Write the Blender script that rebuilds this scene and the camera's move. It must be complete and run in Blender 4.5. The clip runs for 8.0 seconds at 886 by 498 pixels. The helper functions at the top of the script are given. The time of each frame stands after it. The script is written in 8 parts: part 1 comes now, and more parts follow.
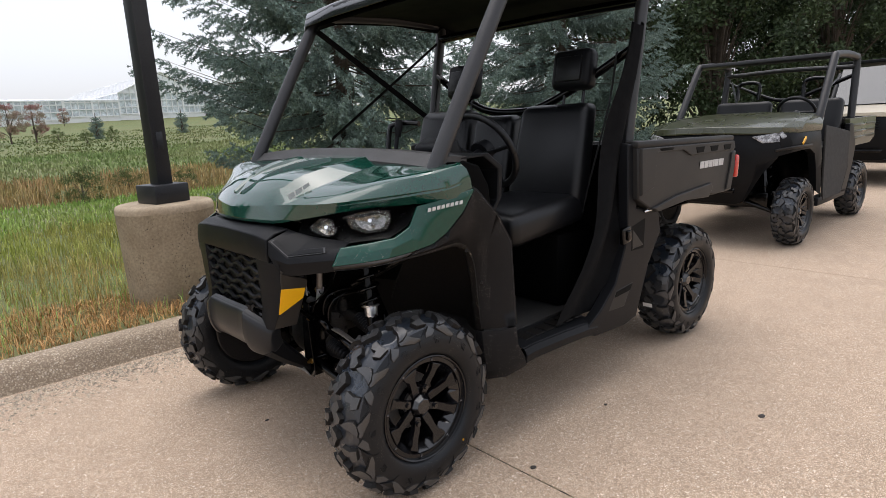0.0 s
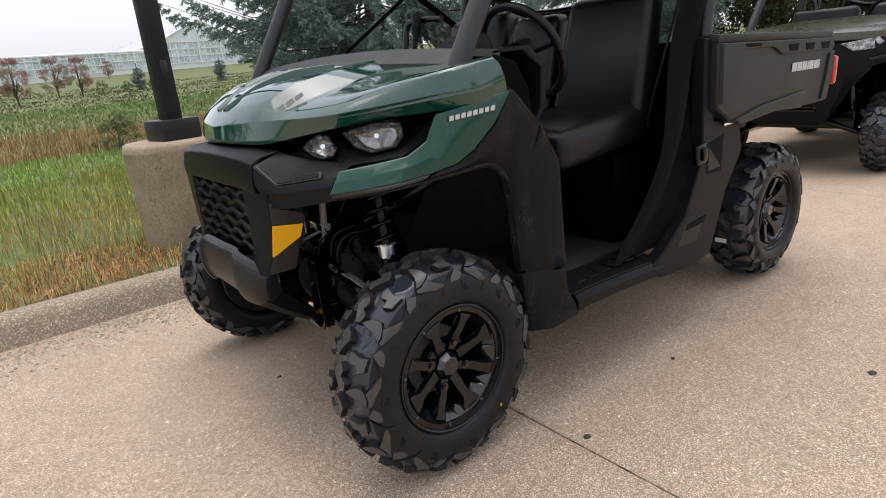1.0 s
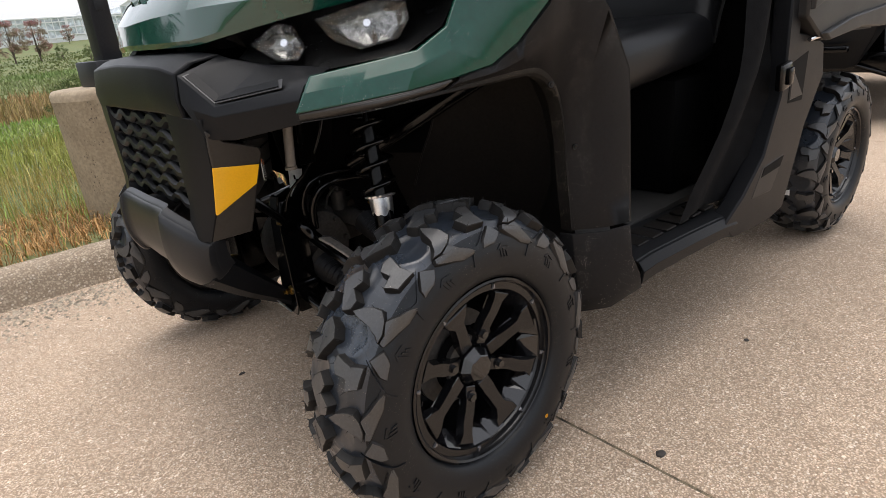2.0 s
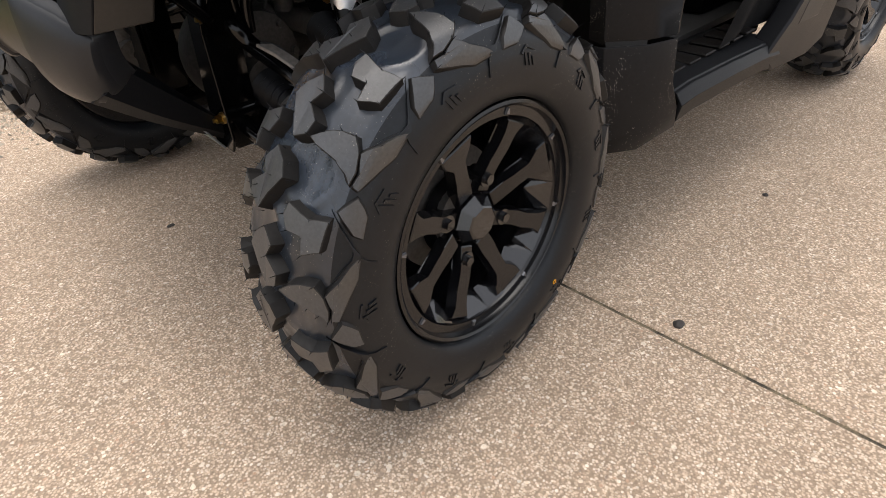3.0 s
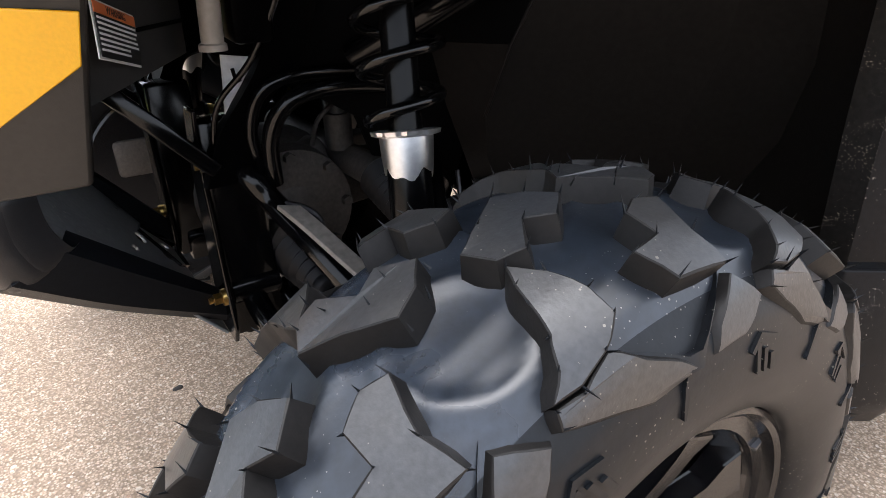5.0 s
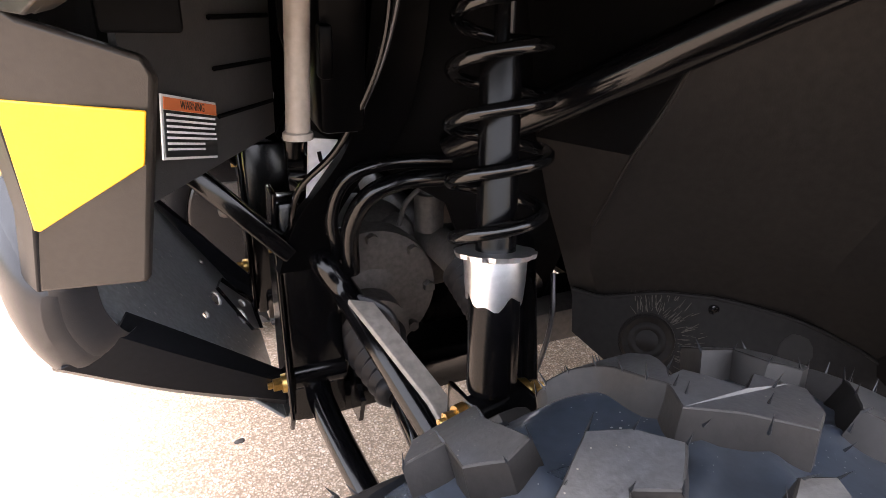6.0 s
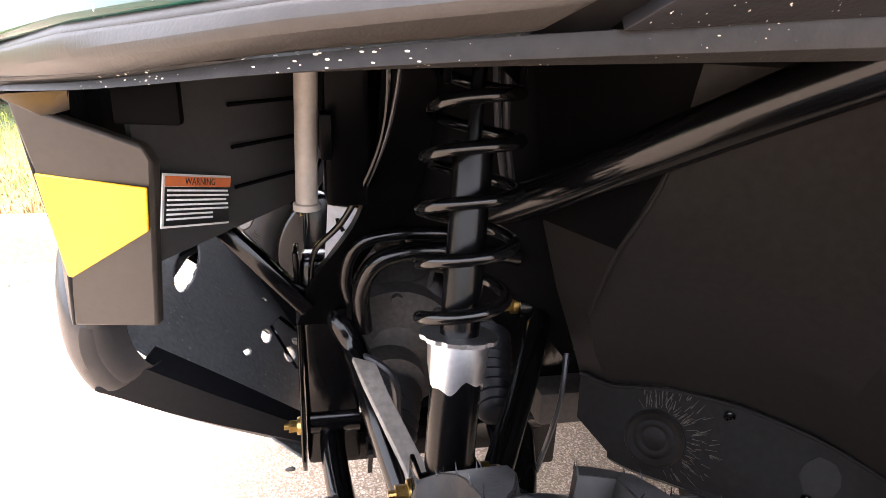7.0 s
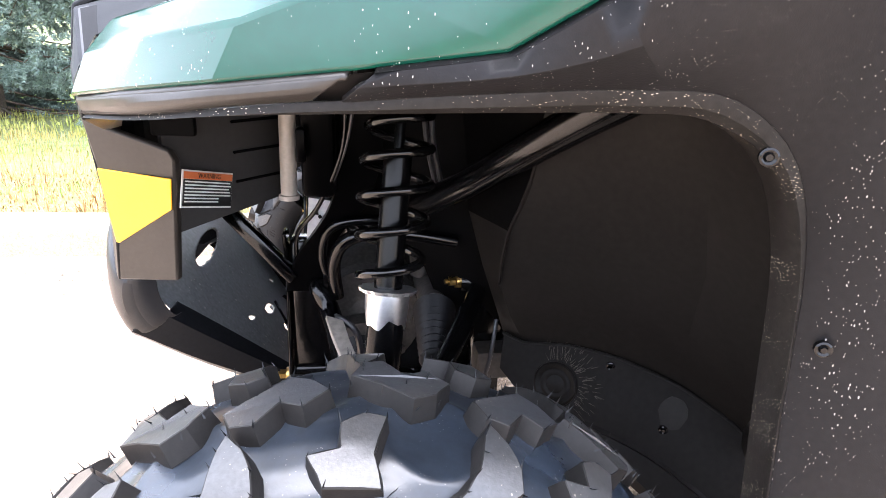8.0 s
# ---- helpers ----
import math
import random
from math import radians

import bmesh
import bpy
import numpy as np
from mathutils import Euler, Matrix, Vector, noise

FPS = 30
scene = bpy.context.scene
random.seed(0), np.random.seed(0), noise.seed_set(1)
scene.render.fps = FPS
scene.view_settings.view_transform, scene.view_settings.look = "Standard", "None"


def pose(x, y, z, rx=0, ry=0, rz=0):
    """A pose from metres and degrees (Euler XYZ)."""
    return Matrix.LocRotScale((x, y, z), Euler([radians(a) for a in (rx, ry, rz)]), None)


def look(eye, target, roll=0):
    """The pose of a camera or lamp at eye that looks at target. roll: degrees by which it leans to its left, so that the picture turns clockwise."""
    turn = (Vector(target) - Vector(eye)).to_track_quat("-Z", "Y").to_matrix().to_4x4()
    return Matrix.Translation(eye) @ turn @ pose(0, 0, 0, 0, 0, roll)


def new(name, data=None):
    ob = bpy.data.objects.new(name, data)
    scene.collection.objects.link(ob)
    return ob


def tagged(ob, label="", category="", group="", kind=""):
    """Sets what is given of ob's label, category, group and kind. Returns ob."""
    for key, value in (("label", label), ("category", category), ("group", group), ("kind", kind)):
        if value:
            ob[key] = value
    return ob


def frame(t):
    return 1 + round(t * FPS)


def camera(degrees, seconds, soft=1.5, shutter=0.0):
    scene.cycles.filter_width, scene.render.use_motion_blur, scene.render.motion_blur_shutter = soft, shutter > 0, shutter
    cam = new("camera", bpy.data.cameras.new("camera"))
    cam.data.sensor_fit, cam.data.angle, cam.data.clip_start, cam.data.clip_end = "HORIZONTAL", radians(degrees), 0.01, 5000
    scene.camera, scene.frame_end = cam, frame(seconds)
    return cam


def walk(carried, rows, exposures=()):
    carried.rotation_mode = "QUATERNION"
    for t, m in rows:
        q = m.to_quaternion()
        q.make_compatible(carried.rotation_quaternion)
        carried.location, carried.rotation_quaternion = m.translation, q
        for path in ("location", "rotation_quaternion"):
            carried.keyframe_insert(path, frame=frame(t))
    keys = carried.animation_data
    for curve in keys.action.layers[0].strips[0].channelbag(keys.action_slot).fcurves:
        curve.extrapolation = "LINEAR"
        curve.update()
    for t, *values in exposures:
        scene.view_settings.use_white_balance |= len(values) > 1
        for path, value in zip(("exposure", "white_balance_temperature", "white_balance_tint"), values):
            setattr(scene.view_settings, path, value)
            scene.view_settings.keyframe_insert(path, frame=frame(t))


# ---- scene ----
cam = camera(73.9, 8.0, 0.75)
PATH = [
    (0, (1.2439, 2.2489, 1.3295), (-0.0959, 0.7916, 0.9005), -2.78),
    (0.5, (1.0796, 2.1636, 1.2755), (-0.1219, 0.6242, 0.7369), -3.64),
    (1, (0.9348, 1.9676, 1.1753), (-0.2521, 0.442, 0.5691), -5.14),
    (1.2, (0.8931, 1.8628, 1.1477), (-0.3163, 0.35, 0.5505), -5.13),
    (2.3, (0.633, 1.4126, 0.9158), (-0.5427, 0.0086, 0.0492), -4.93),
    (2.5, (0.6059, 1.3629, 0.8746), (-0.5298, 0.0151, -0.1238), -4.33),
    (3, (0.5656, 1.2522, 0.8187), (-0.5838, 0.0553, -0.3439), -2.49),
    (3.5, (0.5346, 1.1779, 0.7966), (-0.6778, 0.0816, -0.3994), -1.93),
    (4, (0.4761, 1.1053, 0.7741), (-0.7802, -0.0023, -0.3647), -2.32),
    (4.5, (0.3603, 1.0042, 0.7661), (-0.7867, -0.3172, -0.2546), -1.32),
    (5, (0.2601, 0.9093, 0.7907), (-0.7762, -0.5825, -0.1074), -1.0),
    (5.2, (0.2502, 0.8848, 0.8046), (-0.7667, -0.6425, -0.0551), -0.91),
    (6.3, (0.1567, 0.808, 0.8536), (-0.5011, -0.9514, 0.0834), 2.24),
    (6.5, (0.1269, 0.8237, 0.8706), (-0.4424, -0.9761, 0.1244), 2.21),
    (7, (0.0724, 0.8633, 0.8795), (-0.3202, -1.0041, 0.2004), 2.35),
    (7.5, (0.0427, 0.9438, 0.8919), (-0.276, -0.9532, 0.2569), 2.63),
    (8, (-0.0052, 1.0786, 0.9126), (-0.2882, -0.8207, 0.2669), 2.42),
]
walk(cam, [(t, look(eye, target, roll)) for t, eye, target, roll in PATH],
     [(0, 0.28, 6420, 13), (1.2, 0.33, 6420, 13), (2.5, 0.55, 6650, 11), (4.0, 0.66, 6650, 11), (4.6, 0.68, 6550, 12), (5.1, 1.52, 6150, 12), (6.3, 2.88, 6550, 19), (7.0, 2.98, 6400, 19), (7.5, 2.97, 6250, 18), (8.0, 2.87, 6000, 16)])

# ---- light ----
world = bpy.data.worlds.new("overcast")
scene.world = world
world.use_nodes = True
wn = world.node_tree
wn.nodes.clear()
sky = wn.nodes.new("ShaderNodeTexSky")
sky.sky_type, sky.sun_disc = "NISHITA", False
sky.sun_elevation, sky.sun_rotation = radians(80), radians(205)
sky.air_density, sky.dust_density = 1.0, 4.0
grey = wn.nodes.new("ShaderNodeHueSaturation")
grey.inputs["Saturation"].default_value = 0.46
back = wn.nodes.new("ShaderNodeBackground")
back.inputs["Strength"].default_value = 0.19
wout = wn.nodes.new("ShaderNodeOutputWorld")
wn.links.new(sky.outputs[0], grey.inputs["Color"])
cloud = wn.nodes.new("ShaderNodeMix")
cloud.data_type = "RGBA"
cloud.inputs[0].default_value = 0.5
cloud.inputs[7].default_value = (4.9, 5.05, 5.3, 1)
wn.links.new(grey.outputs[0], cloud.inputs[6])
wn.links.new(cloud.outputs[2], back.inputs["Color"])
wn.links.new(back.outputs[0], wout.inputs[0])

sun = new("sun", bpy.data.lights.new("sun", "SUN"))
sun.data.energy, sun.data.angle, sun.data.color = 1.1, radians(60), (1.0, 0.96, 0.9)
sun.matrix_world = look((-0.60, -1.30, 9.86), (0, 0, 0))


# ---- small tools ----
def part(name, bm, material, parent=None, label="", angle=32, kind=""):
    """Links a bmesh as one mesh object, under a thing or a part."""
    me = bpy.data.meshes.new(name)
    bmesh.ops.recalc_face_normals(bm, faces=bm.faces)
    bm.to_mesh(me)
    bm.free()
    return part_of(name, me, material, parent, label, angle, kind)


def part_of(name, me, material, parent=None, label="", angle=32, kind=""):
    if material is not None and not me.materials:
        me.materials.append(material)
    if angle and me.polygons:
        me.polygons.foreach_set("use_smooth", [True] * len(me.polygons))
        me.set_sharp_from_angle(angle=radians(angle))
    ob = new(name, me)
    if parent is not None:
        ob.parent = parent
    if label:
        ob["label"] = label
    if kind:
        ob["kind"] = kind
    return ob


def thing(name, label, category, m=None, group=""):
    ob = new(name)
    ob.empty_display_size = 0.1
    if m is not None:
        ob.matrix_world = m
    return tagged(ob, label, category, group)


def raw(name, verts, faces):
    me = bpy.data.meshes.new(name)
    me.from_pydata([tuple(v) for v in verts], [], [tuple(f) for f in faces])
    me.update()
    return me


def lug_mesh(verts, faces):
    """A mesh of lugs whose flanks, the four-sided faces, take the second, shaded material."""
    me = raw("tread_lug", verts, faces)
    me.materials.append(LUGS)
    me.materials.append(SHADED_FLANK)
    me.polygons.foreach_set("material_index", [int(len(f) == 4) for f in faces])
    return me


def box(bm, size, at=(0, 0, 0), turn=(0, 0, 0), bevel=0.0, segments=2):
    """A box of the given size, centred at at."""
    m = pose(*at, *turn) @ Matrix.Diagonal((*size, 1))
    made = bmesh.ops.create_cube(bm, size=1.0, matrix=m)
    if bevel:
        edges = {e for v in made["verts"] for e in v.link_edges}
        bmesh.ops.bevel(bm, geom=list(edges), offset=bevel, segments=segments, profile=0.5, affect="EDGES")
    return bm


def rod(bm, a, b, r, r2=None, seg=16, caps=True):
    """A round bar from a to b."""
    a, b = Vector(a), Vector(b)
    d = b - a
    m = Matrix.Translation((a + b) / 2) @ d.to_track_quat("Z", "Y").to_matrix().to_4x4()
    bmesh.ops.create_cone(bm, cap_ends=caps, segments=seg, radius1=r, radius2=r if r2 is None else r2, depth=d.length, matrix=m)
    return bm


def curve_points(pts, n=8):
    """Points of a smooth curve through pts."""
    p = [Vector(q) for q in pts]
    p = [p[0] * 2 - p[1]] + p + [p[-1] * 2 - p[-2]]
    out = []
    for i in range(1, len(p) - 2):
        a, b, c, d = p[i - 1:i + 3]
        for k in range(n):
            t = k / n
            out.append(0.5 * ((2 * b) + (c - a) * t + (2 * a - 5 * b + 4 * c - d) * t * t + (3 * b - a - 3 * c + d) * t ** 3))
    return out + [p[-2]]


def tube(bm, pts, r, seg=12, n=8, flat=1.0):
    """A round (or flattened) tube along a smooth curve through pts; r may be a list."""
    path = curve_points(pts, n) if n > 1 else [Vector(q) for q in pts]
    rs = [r] * len(path) if not isinstance(r, (list, tuple)) else list(np.interp(np.linspace(0, len(r) - 1, len(path)), range(len(r)), r))
    rings, side = [], None
    for i, q in enumerate(path):
        d = (path[min(i + 1, len(path) - 1)] - path[max(i - 1, 0)]).normalized()
        if side is None:
            side = d.orthogonal().normalized()
        side = (side - d * side.dot(d)).normalized()
        up = d.cross(side)
        rings.append([bm.verts.new(q + (side * math.cos(2 * math.pi * k / seg) + up * math.sin(2 * math.pi * k / seg) * flat) * rs[i]) for k in range(seg)])
    for a, b in zip(rings, rings[1:]):
        for k in range(seg):
            bm.faces.new((a[k], a[(k + 1) % seg], b[(k + 1) % seg], b[k]))
    bm.faces.new(rings[0][::-1])
    bm.faces.new(rings[-1])
    return bm


def lathe(bm, profile, seg=48, axis="Y", at=(0, 0, 0), closed=False):
    """Turns a profile of (along, radius) round an axis."""
    at = Vector(at)
    rings = []
    for w, r in profile:
        ring = []
        for k in range(seg):
            c, s = r * math.cos(2 * math.pi * k / seg), r * math.sin(2 * math.pi * k / seg)
            v = {"Y": (c, w, s), "Z": (c, s, w), "X": (w, c, s)}[axis]
            ring.append(bm.verts.new(at + Vector(v)))
        rings.append(ring)
    pairs = list(zip(rings, rings[1:])) + ([(rings[-1], rings[0])] if closed else [])
    for a, b in pairs:
        for k in range(seg):
            bm.faces.new((a[k], a[(k + 1) % seg], b[(k + 1) % seg], b[k]))
    if not closed:
        for ring in (rings[0], rings[-1]):
            if (ring[0].co - ring[seg // 2].co).length > 1e-4:
                bm.faces.new(ring)
    return bm


def slab(bm, outline, depth, m=None, taper=1.0):
    """A flat plate: an outline of (x, y), depth thick along z, laid by m."""
    m = m or Matrix.Identity(4)
    c = Vector((sum(p[0] for p in outline) / len(outline), sum(p[1] for p in outline) / len(outline)))
    low = [bm.verts.new(m @ Vector((*p, 0))) for p in outline]
    top = [bm.verts.new(m @ Vector((*(c + (Vector(p) - c) * taper), depth))) for p in outline]
    n = len(outline)
    bm.faces.new(low[::-1])
    bm.faces.new(top)
    for i in range(n):
        bm.faces.new((low[i], low[(i + 1) % n], top[(i + 1) % n], top[i]))
    return bm


def plane(o, u, v):
    """A frame at o with x along u and y near v."""
    u = Vector(u).normalized()
    w = u.cross(Vector(v)).normalized()
    v = w.cross(u)
    return Matrix(((u.x, v.x, w.x, o[0]), (u.y, v.y, w.y, o[1]), (u.z, v.z, w.z, o[2]), (0, 0, 0, 1)))


def skin(bm, rails, thick=0.0, inward=(0, 0, 0)):
    """A panel lofted through rails (lists of equally many points), given thickness towards inward."""
    g = [[bm.verts.new(Vector(p)) for p in rail] for rail in rails]
    for a, b in zip(g, g[1:]):
        for i in range(len(a) - 1):
            bm.faces.new((a[i], a[i + 1], b[i + 1], b[i]))
    if thick:
        d = Vector(inward).normalized() * thick
        h = [[bm.verts.new(v.co + d) for v in rail] for rail in g]
        for a, b in zip(h, h[1:]):
            for i in range(len(a) - 1):
                bm.faces.new((a[i], b[i], b[i + 1], a[i + 1]))
        loop = g[0] + [r[-1] for r in g[1:-1]] + g[-1][::-1] + [r[0] for r in g[-2:0:-1]]
        back = h[0] + [r[-1] for r in h[1:-1]] + h[-1][::-1] + [r[0] for r in h[-2:0:-1]]
        for i in range(len(loop)):
            j = (i + 1) % len(loop)
            bm.faces.new((loop[i], back[i], back[j], loop[j]))
    return bm


def smooth_rail(pts, n=4):
    return [tuple(p) for p in curve_points(pts, n)]


def mirrored(bm):
    """The same mesh on the other side of the middle plane."""
    other = bm.copy()
    for v in other.verts:
        v.co.y = -v.co.y
    return other


def soft(ob, width=0.004, segments=2, angle=30):
    b = ob.modifiers.new("bevel", "BEVEL")
    b.width, b.segments, b.limit_method, b.angle_limit = width, segments, "ANGLE", radians(angle)
    b.harden_normals = False
    return ob


# ---- materials ----
def surface(name, base, rough=0.5, metal=0.0, var=0.15, scale=8.0, fine=120.0, bump=0.1, relief=None, depth=0.001, coat=0.0, spec=0.5,
            spots=None, second=None, island=0.0, spread=0.1):
    """A worn surface: colour and gloss vary at two scales; spots: (colour, scale, share, stretch); second: a colour for the coarse patches."""
    mat = bpy.data.materials.new(name)
    mat.use_nodes = True
    nt = mat.node_tree
    nodes, ln = nt.nodes, nt.links
    b = nodes["Principled BSDF"]
    co = nodes.new("ShaderNodeTexCoord")
    n1, n2 = nodes.new("ShaderNodeTexNoise"), nodes.new("ShaderNodeTexNoise")
    n1.inputs["Scale"].default_value, n1.inputs["Detail"].default_value = scale, 5
    n2.inputs["Scale"].default_value, n2.inputs["Detail"].default_value = fine, 3
    for n in (n1, n2):
        ln.new(co.outputs["Object"], n.inputs["Vector"])
    base = Vector(base)
    other = Vector(second) if second else base * (1 - var)
    r1 = nodes.new("ShaderNodeMapRange")
    r1.inputs[1].default_value, r1.inputs[2].default_value = 0.35, 0.68
    ln.new(n1.outputs[0], r1.inputs[0])
    m1 = nodes.new("ShaderNodeMix")
    m1.data_type = "RGBA"
    m1.inputs[6].default_value, m1.inputs[7].default_value = (*base, 1), (*other, 1)
    ln.new(r1.outputs[0], m1.inputs[0])
    hs = nodes.new("ShaderNodeHueSaturation")
    r2 = nodes.new("ShaderNodeMapRange")
    r2.inputs[1].default_value, r2.inputs[2].default_value = 0.3, 0.7
    r2.inputs[3].default_value, r2.inputs[4].default_value = 1 - var, 1 + var
    ln.new(n2.outputs[0], r2.inputs[0])
    ln.new(m1.outputs[2], hs.inputs["Color"])
    value = r2.outputs[0]
    if island:
        geo = nodes.new("ShaderNodeNewGeometry")
        r3 = nodes.new("ShaderNodeMapRange")
        r3.inputs[3].default_value, r3.inputs[4].default_value = 1 - island, 1 + island
        ln.new(geo.outputs["Random Per Island"], r3.inputs[0])
        mul = nodes.new("ShaderNodeMath")
        mul.operation = "MULTIPLY"
        ln.new(value, mul.inputs[0])
        ln.new(r3.outputs[0], mul.inputs[1])
        value = mul.outputs[0]
    ln.new(value, hs.inputs["Value"])
    colour = hs.outputs[0]
    rr = nodes.new("ShaderNodeMapRange")
    rr.inputs[3].default_value, rr.inputs[4].default_value = max(rough - spread, 0.02), min(rough + spread, 1)
    ln.new(n1.outputs[0], rr.inputs[0])
    roughness = rr.outputs[0]
    if spots:
        tint, size, share, stretch = spots
        mp = nodes.new("ShaderNodeMapping")
        mp.inputs["Scale"].default_value = (1, 1, stretch)
        ln.new(co.outputs["Object"], mp.inputs["Vector"])
        vo = nodes.new("ShaderNodeTexVoronoi")
        vo.inputs["Scale"].default_value = size
        ln.new(mp.outputs[0], vo.inputs["Vector"])
        sep = nodes.new("ShaderNodeSeparateColor")
        ln.new(vo.outputs["Color"], sep.inputs[0])
        nn = nodes.new("ShaderNodeTexNoise")
        nn.inputs["Scale"].default_value = min(size * 0.12, 16)
        ln.new(mp.outputs[0], nn.inputs["Vector"])
        lim = nodes.new("ShaderNodeMath")
        lim.operation = "MULTIPLY"
        ln.new(sep.outputs[0], lim.inputs[0])
        rn = nodes.new("ShaderNodeMapRange")
        rn.inputs[1].default_value, rn.inputs[2].default_value = 0.36, 0.72
        rn.inputs[3].default_value, rn.inputs[4].default_value = 0.0, share
        ln.new(nn.outputs[0], rn.inputs[0])
        ln.new(rn.outputs[0], lim.inputs[1])
        less = nodes.new("ShaderNodeMath")
        less.operation = "LESS_THAN"
        ln.new(vo.outputs["Distance"], less.inputs[0])
        ln.new(lim.outputs[0], less.inputs[1])
        mx = nodes.new("ShaderNodeMix")
        mx.data_type = "RGBA"
        mx.inputs[7].default_value = (*tint, 1)
        ln.new(less.outputs[0], mx.inputs[0])
        ln.new(colour, mx.inputs[6])
        colour = mx.outputs[2]
    ln.new(colour, b.inputs["Base Color"])
    ln.new(roughness, b.inputs["Roughness"])
    b.inputs["Metallic"].default_value = metal
    b.inputs["Coat Weight"].default_value = coat
    b.inputs["Coat Roughness"].default_value = 0.04
    b.inputs["Specular IOR Level"].default_value = spec
    if bump:
        bp = nodes.new("ShaderNodeBump")
        bp.inputs["Strength"].default_value, bp.inputs["Distance"].default_value = bump, depth
        n3 = nodes.new("ShaderNodeTexNoise")
        n3.inputs["Scale"].default_value, n3.inputs["Detail"].default_value = relief or fine, 2
        ln.new(co.outputs["Object"], n3.inputs["Vector"])
        ln.new(n3.outputs[0], bp.inputs["Height"])
        ln.new(bp.outputs[0], b.inputs["Normal"])
    return mat


def aggregate(name, tones, cell=0.007, dirt=(0.30, 0.24, 0.18), bump=0.5, chips=None):
    """Exposed-aggregate concrete: small stones of several tones in a sandy paste, larger chips here and there, and faint stains."""
    mat = bpy.data.materials.new(name)
    mat.use_nodes = True
    nt = mat.node_tree
    nodes, ln = nt.nodes, nt.links
    b = nodes["Principled BSDF"]
    co = nodes.new("ShaderNodeTexCoord")

    def stones(size):
        vo = nodes.new("ShaderNodeTexVoronoi")
        vo.inputs["Scale"].default_value = 1 / size
        ln.new(co.outputs["Object"], vo.inputs["Vector"])
        sep = nodes.new("ShaderNodeSeparateColor")
        ln.new(vo.outputs["Color"], sep.inputs[0])
        return vo, sep

    def blend(factor, under, over):
        mx = nodes.new("ShaderNodeMix")
        mx.data_type = "RGBA"
        ln.new(factor, mx.inputs[0])
        ln.new(under, mx.inputs[6])
        if isinstance(over, tuple):
            mx.inputs[7].default_value = (*over, 1)
        else:
            ln.new(over, mx.inputs[7])
        return mx.outputs[2]

    def tone_ramp(factor, rows):
        ramp = nodes.new("ShaderNodeValToRGB")
        ramp.color_ramp.interpolation = "CONSTANT"
        while len(ramp.color_ramp.elements) < len(rows):
            ramp.color_ramp.elements.new(0.5)
        for e, (at, c) in zip(ramp.color_ramp.elements, rows):
            e.position, e.color = at, (*c, 1)
        ln.new(factor, ramp.inputs[0])
        return ramp.outputs[0]

    vo, sep = stones(cell)
    paste = nodes.new("ShaderNodeMapRange")
    paste.inputs[1].default_value, paste.inputs[2].default_value = 0.46, 0.58
    ln.new(vo.outputs["Distance"], paste.inputs[0])
    colour = blend(paste.outputs[0], tone_ramp(sep.outputs[0], tones), dirt)
    for size, share, rows in chips or ():
        v2, s2 = stones(size)
        near = nodes.new("ShaderNodeMath")
        near.operation = "LESS_THAN"
        near.inputs[1].default_value = 0.36
        ln.new(v2.outputs["Distance"], near.inputs[0])
        some = nodes.new("ShaderNodeMath")
        some.operation = "LESS_THAN"
        some.inputs[1].default_value = share
        ln.new(s2.outputs[1], some.inputs[0])
        both_of = nodes.new("ShaderNodeMath")
        both_of.operation = "MULTIPLY"
        ln.new(near.outputs[0], both_of.inputs[0])
        ln.new(some.outputs[0], both_of.inputs[1])
        colour = blend(both_of.outputs[0], colour, tone_ramp(s2.outputs[0], rows))
    total = None
    for scale, detail, low, high in ((0.7, 5, 0.95, 1.04), (6.0, 4, 0.95, 1.05), (48.0, 3, 0.92, 1.08), (160.0, 2, 0.84, 1.18)):
        n = nodes.new("ShaderNodeTexNoise")
        n.inputs["Scale"].default_value, n.inputs["Detail"].default_value = scale, detail
        ln.new(co.outputs["Object"], n.inputs["Vector"])
        mr = nodes.new("ShaderNodeMapRange")
        mr.inputs[1].default_value, mr.inputs[2].default_value = 0.32, 0.68
        mr.inputs[3].default_value, mr.inputs[4].default_value = low, high
        ln.new(n.outputs[0], mr.inputs[0])
        if total is None:
            total = mr.outputs[0]
        else:
            mul = nodes.new("ShaderNodeMath")
            mul.operation = "MULTIPLY"
            ln.new(total, mul.inputs[0])
            ln.new(mr.outputs[0], mul.inputs[1])
            total = mul.outputs[0]
    hs = nodes.new("ShaderNodeHueSaturation")
    ln.new(total, hs.inputs["Value"])
    ln.new(colour, hs.inputs["Color"])
    ln.new(hs.outputs[0], b.inputs["Base Color"])
    b.inputs["Roughness"].default_value = 0.85
    b.inputs["Specular IOR Level"].default_value = 0.3
    bp = nodes.new("ShaderNodeBump")
    bp.invert = True
    bp.inputs["Strength"].default_value, bp.inputs["Distance"].default_value = bump, 0.002
    ln.new(vo.outputs["Distance"], bp.inputs["Height"])
    ln.new(bp.outputs[0], b.inputs["Normal"])
    return mat


def glass(name, tint=(1, 1, 1), rough=0.02):
    mat = bpy.data.materials.new(name)
    mat.use_nodes = True
    b = mat.node_tree.nodes["Principled BSDF"]
    b.inputs["Base Color"].default_value = (*tint, 1)
    b.inputs["Roughness"].default_value = rough
    b.inputs["Transmission Weight"].default_value = 1.0
    b.inputs["IOR"].default_value = 1.3
    return mat


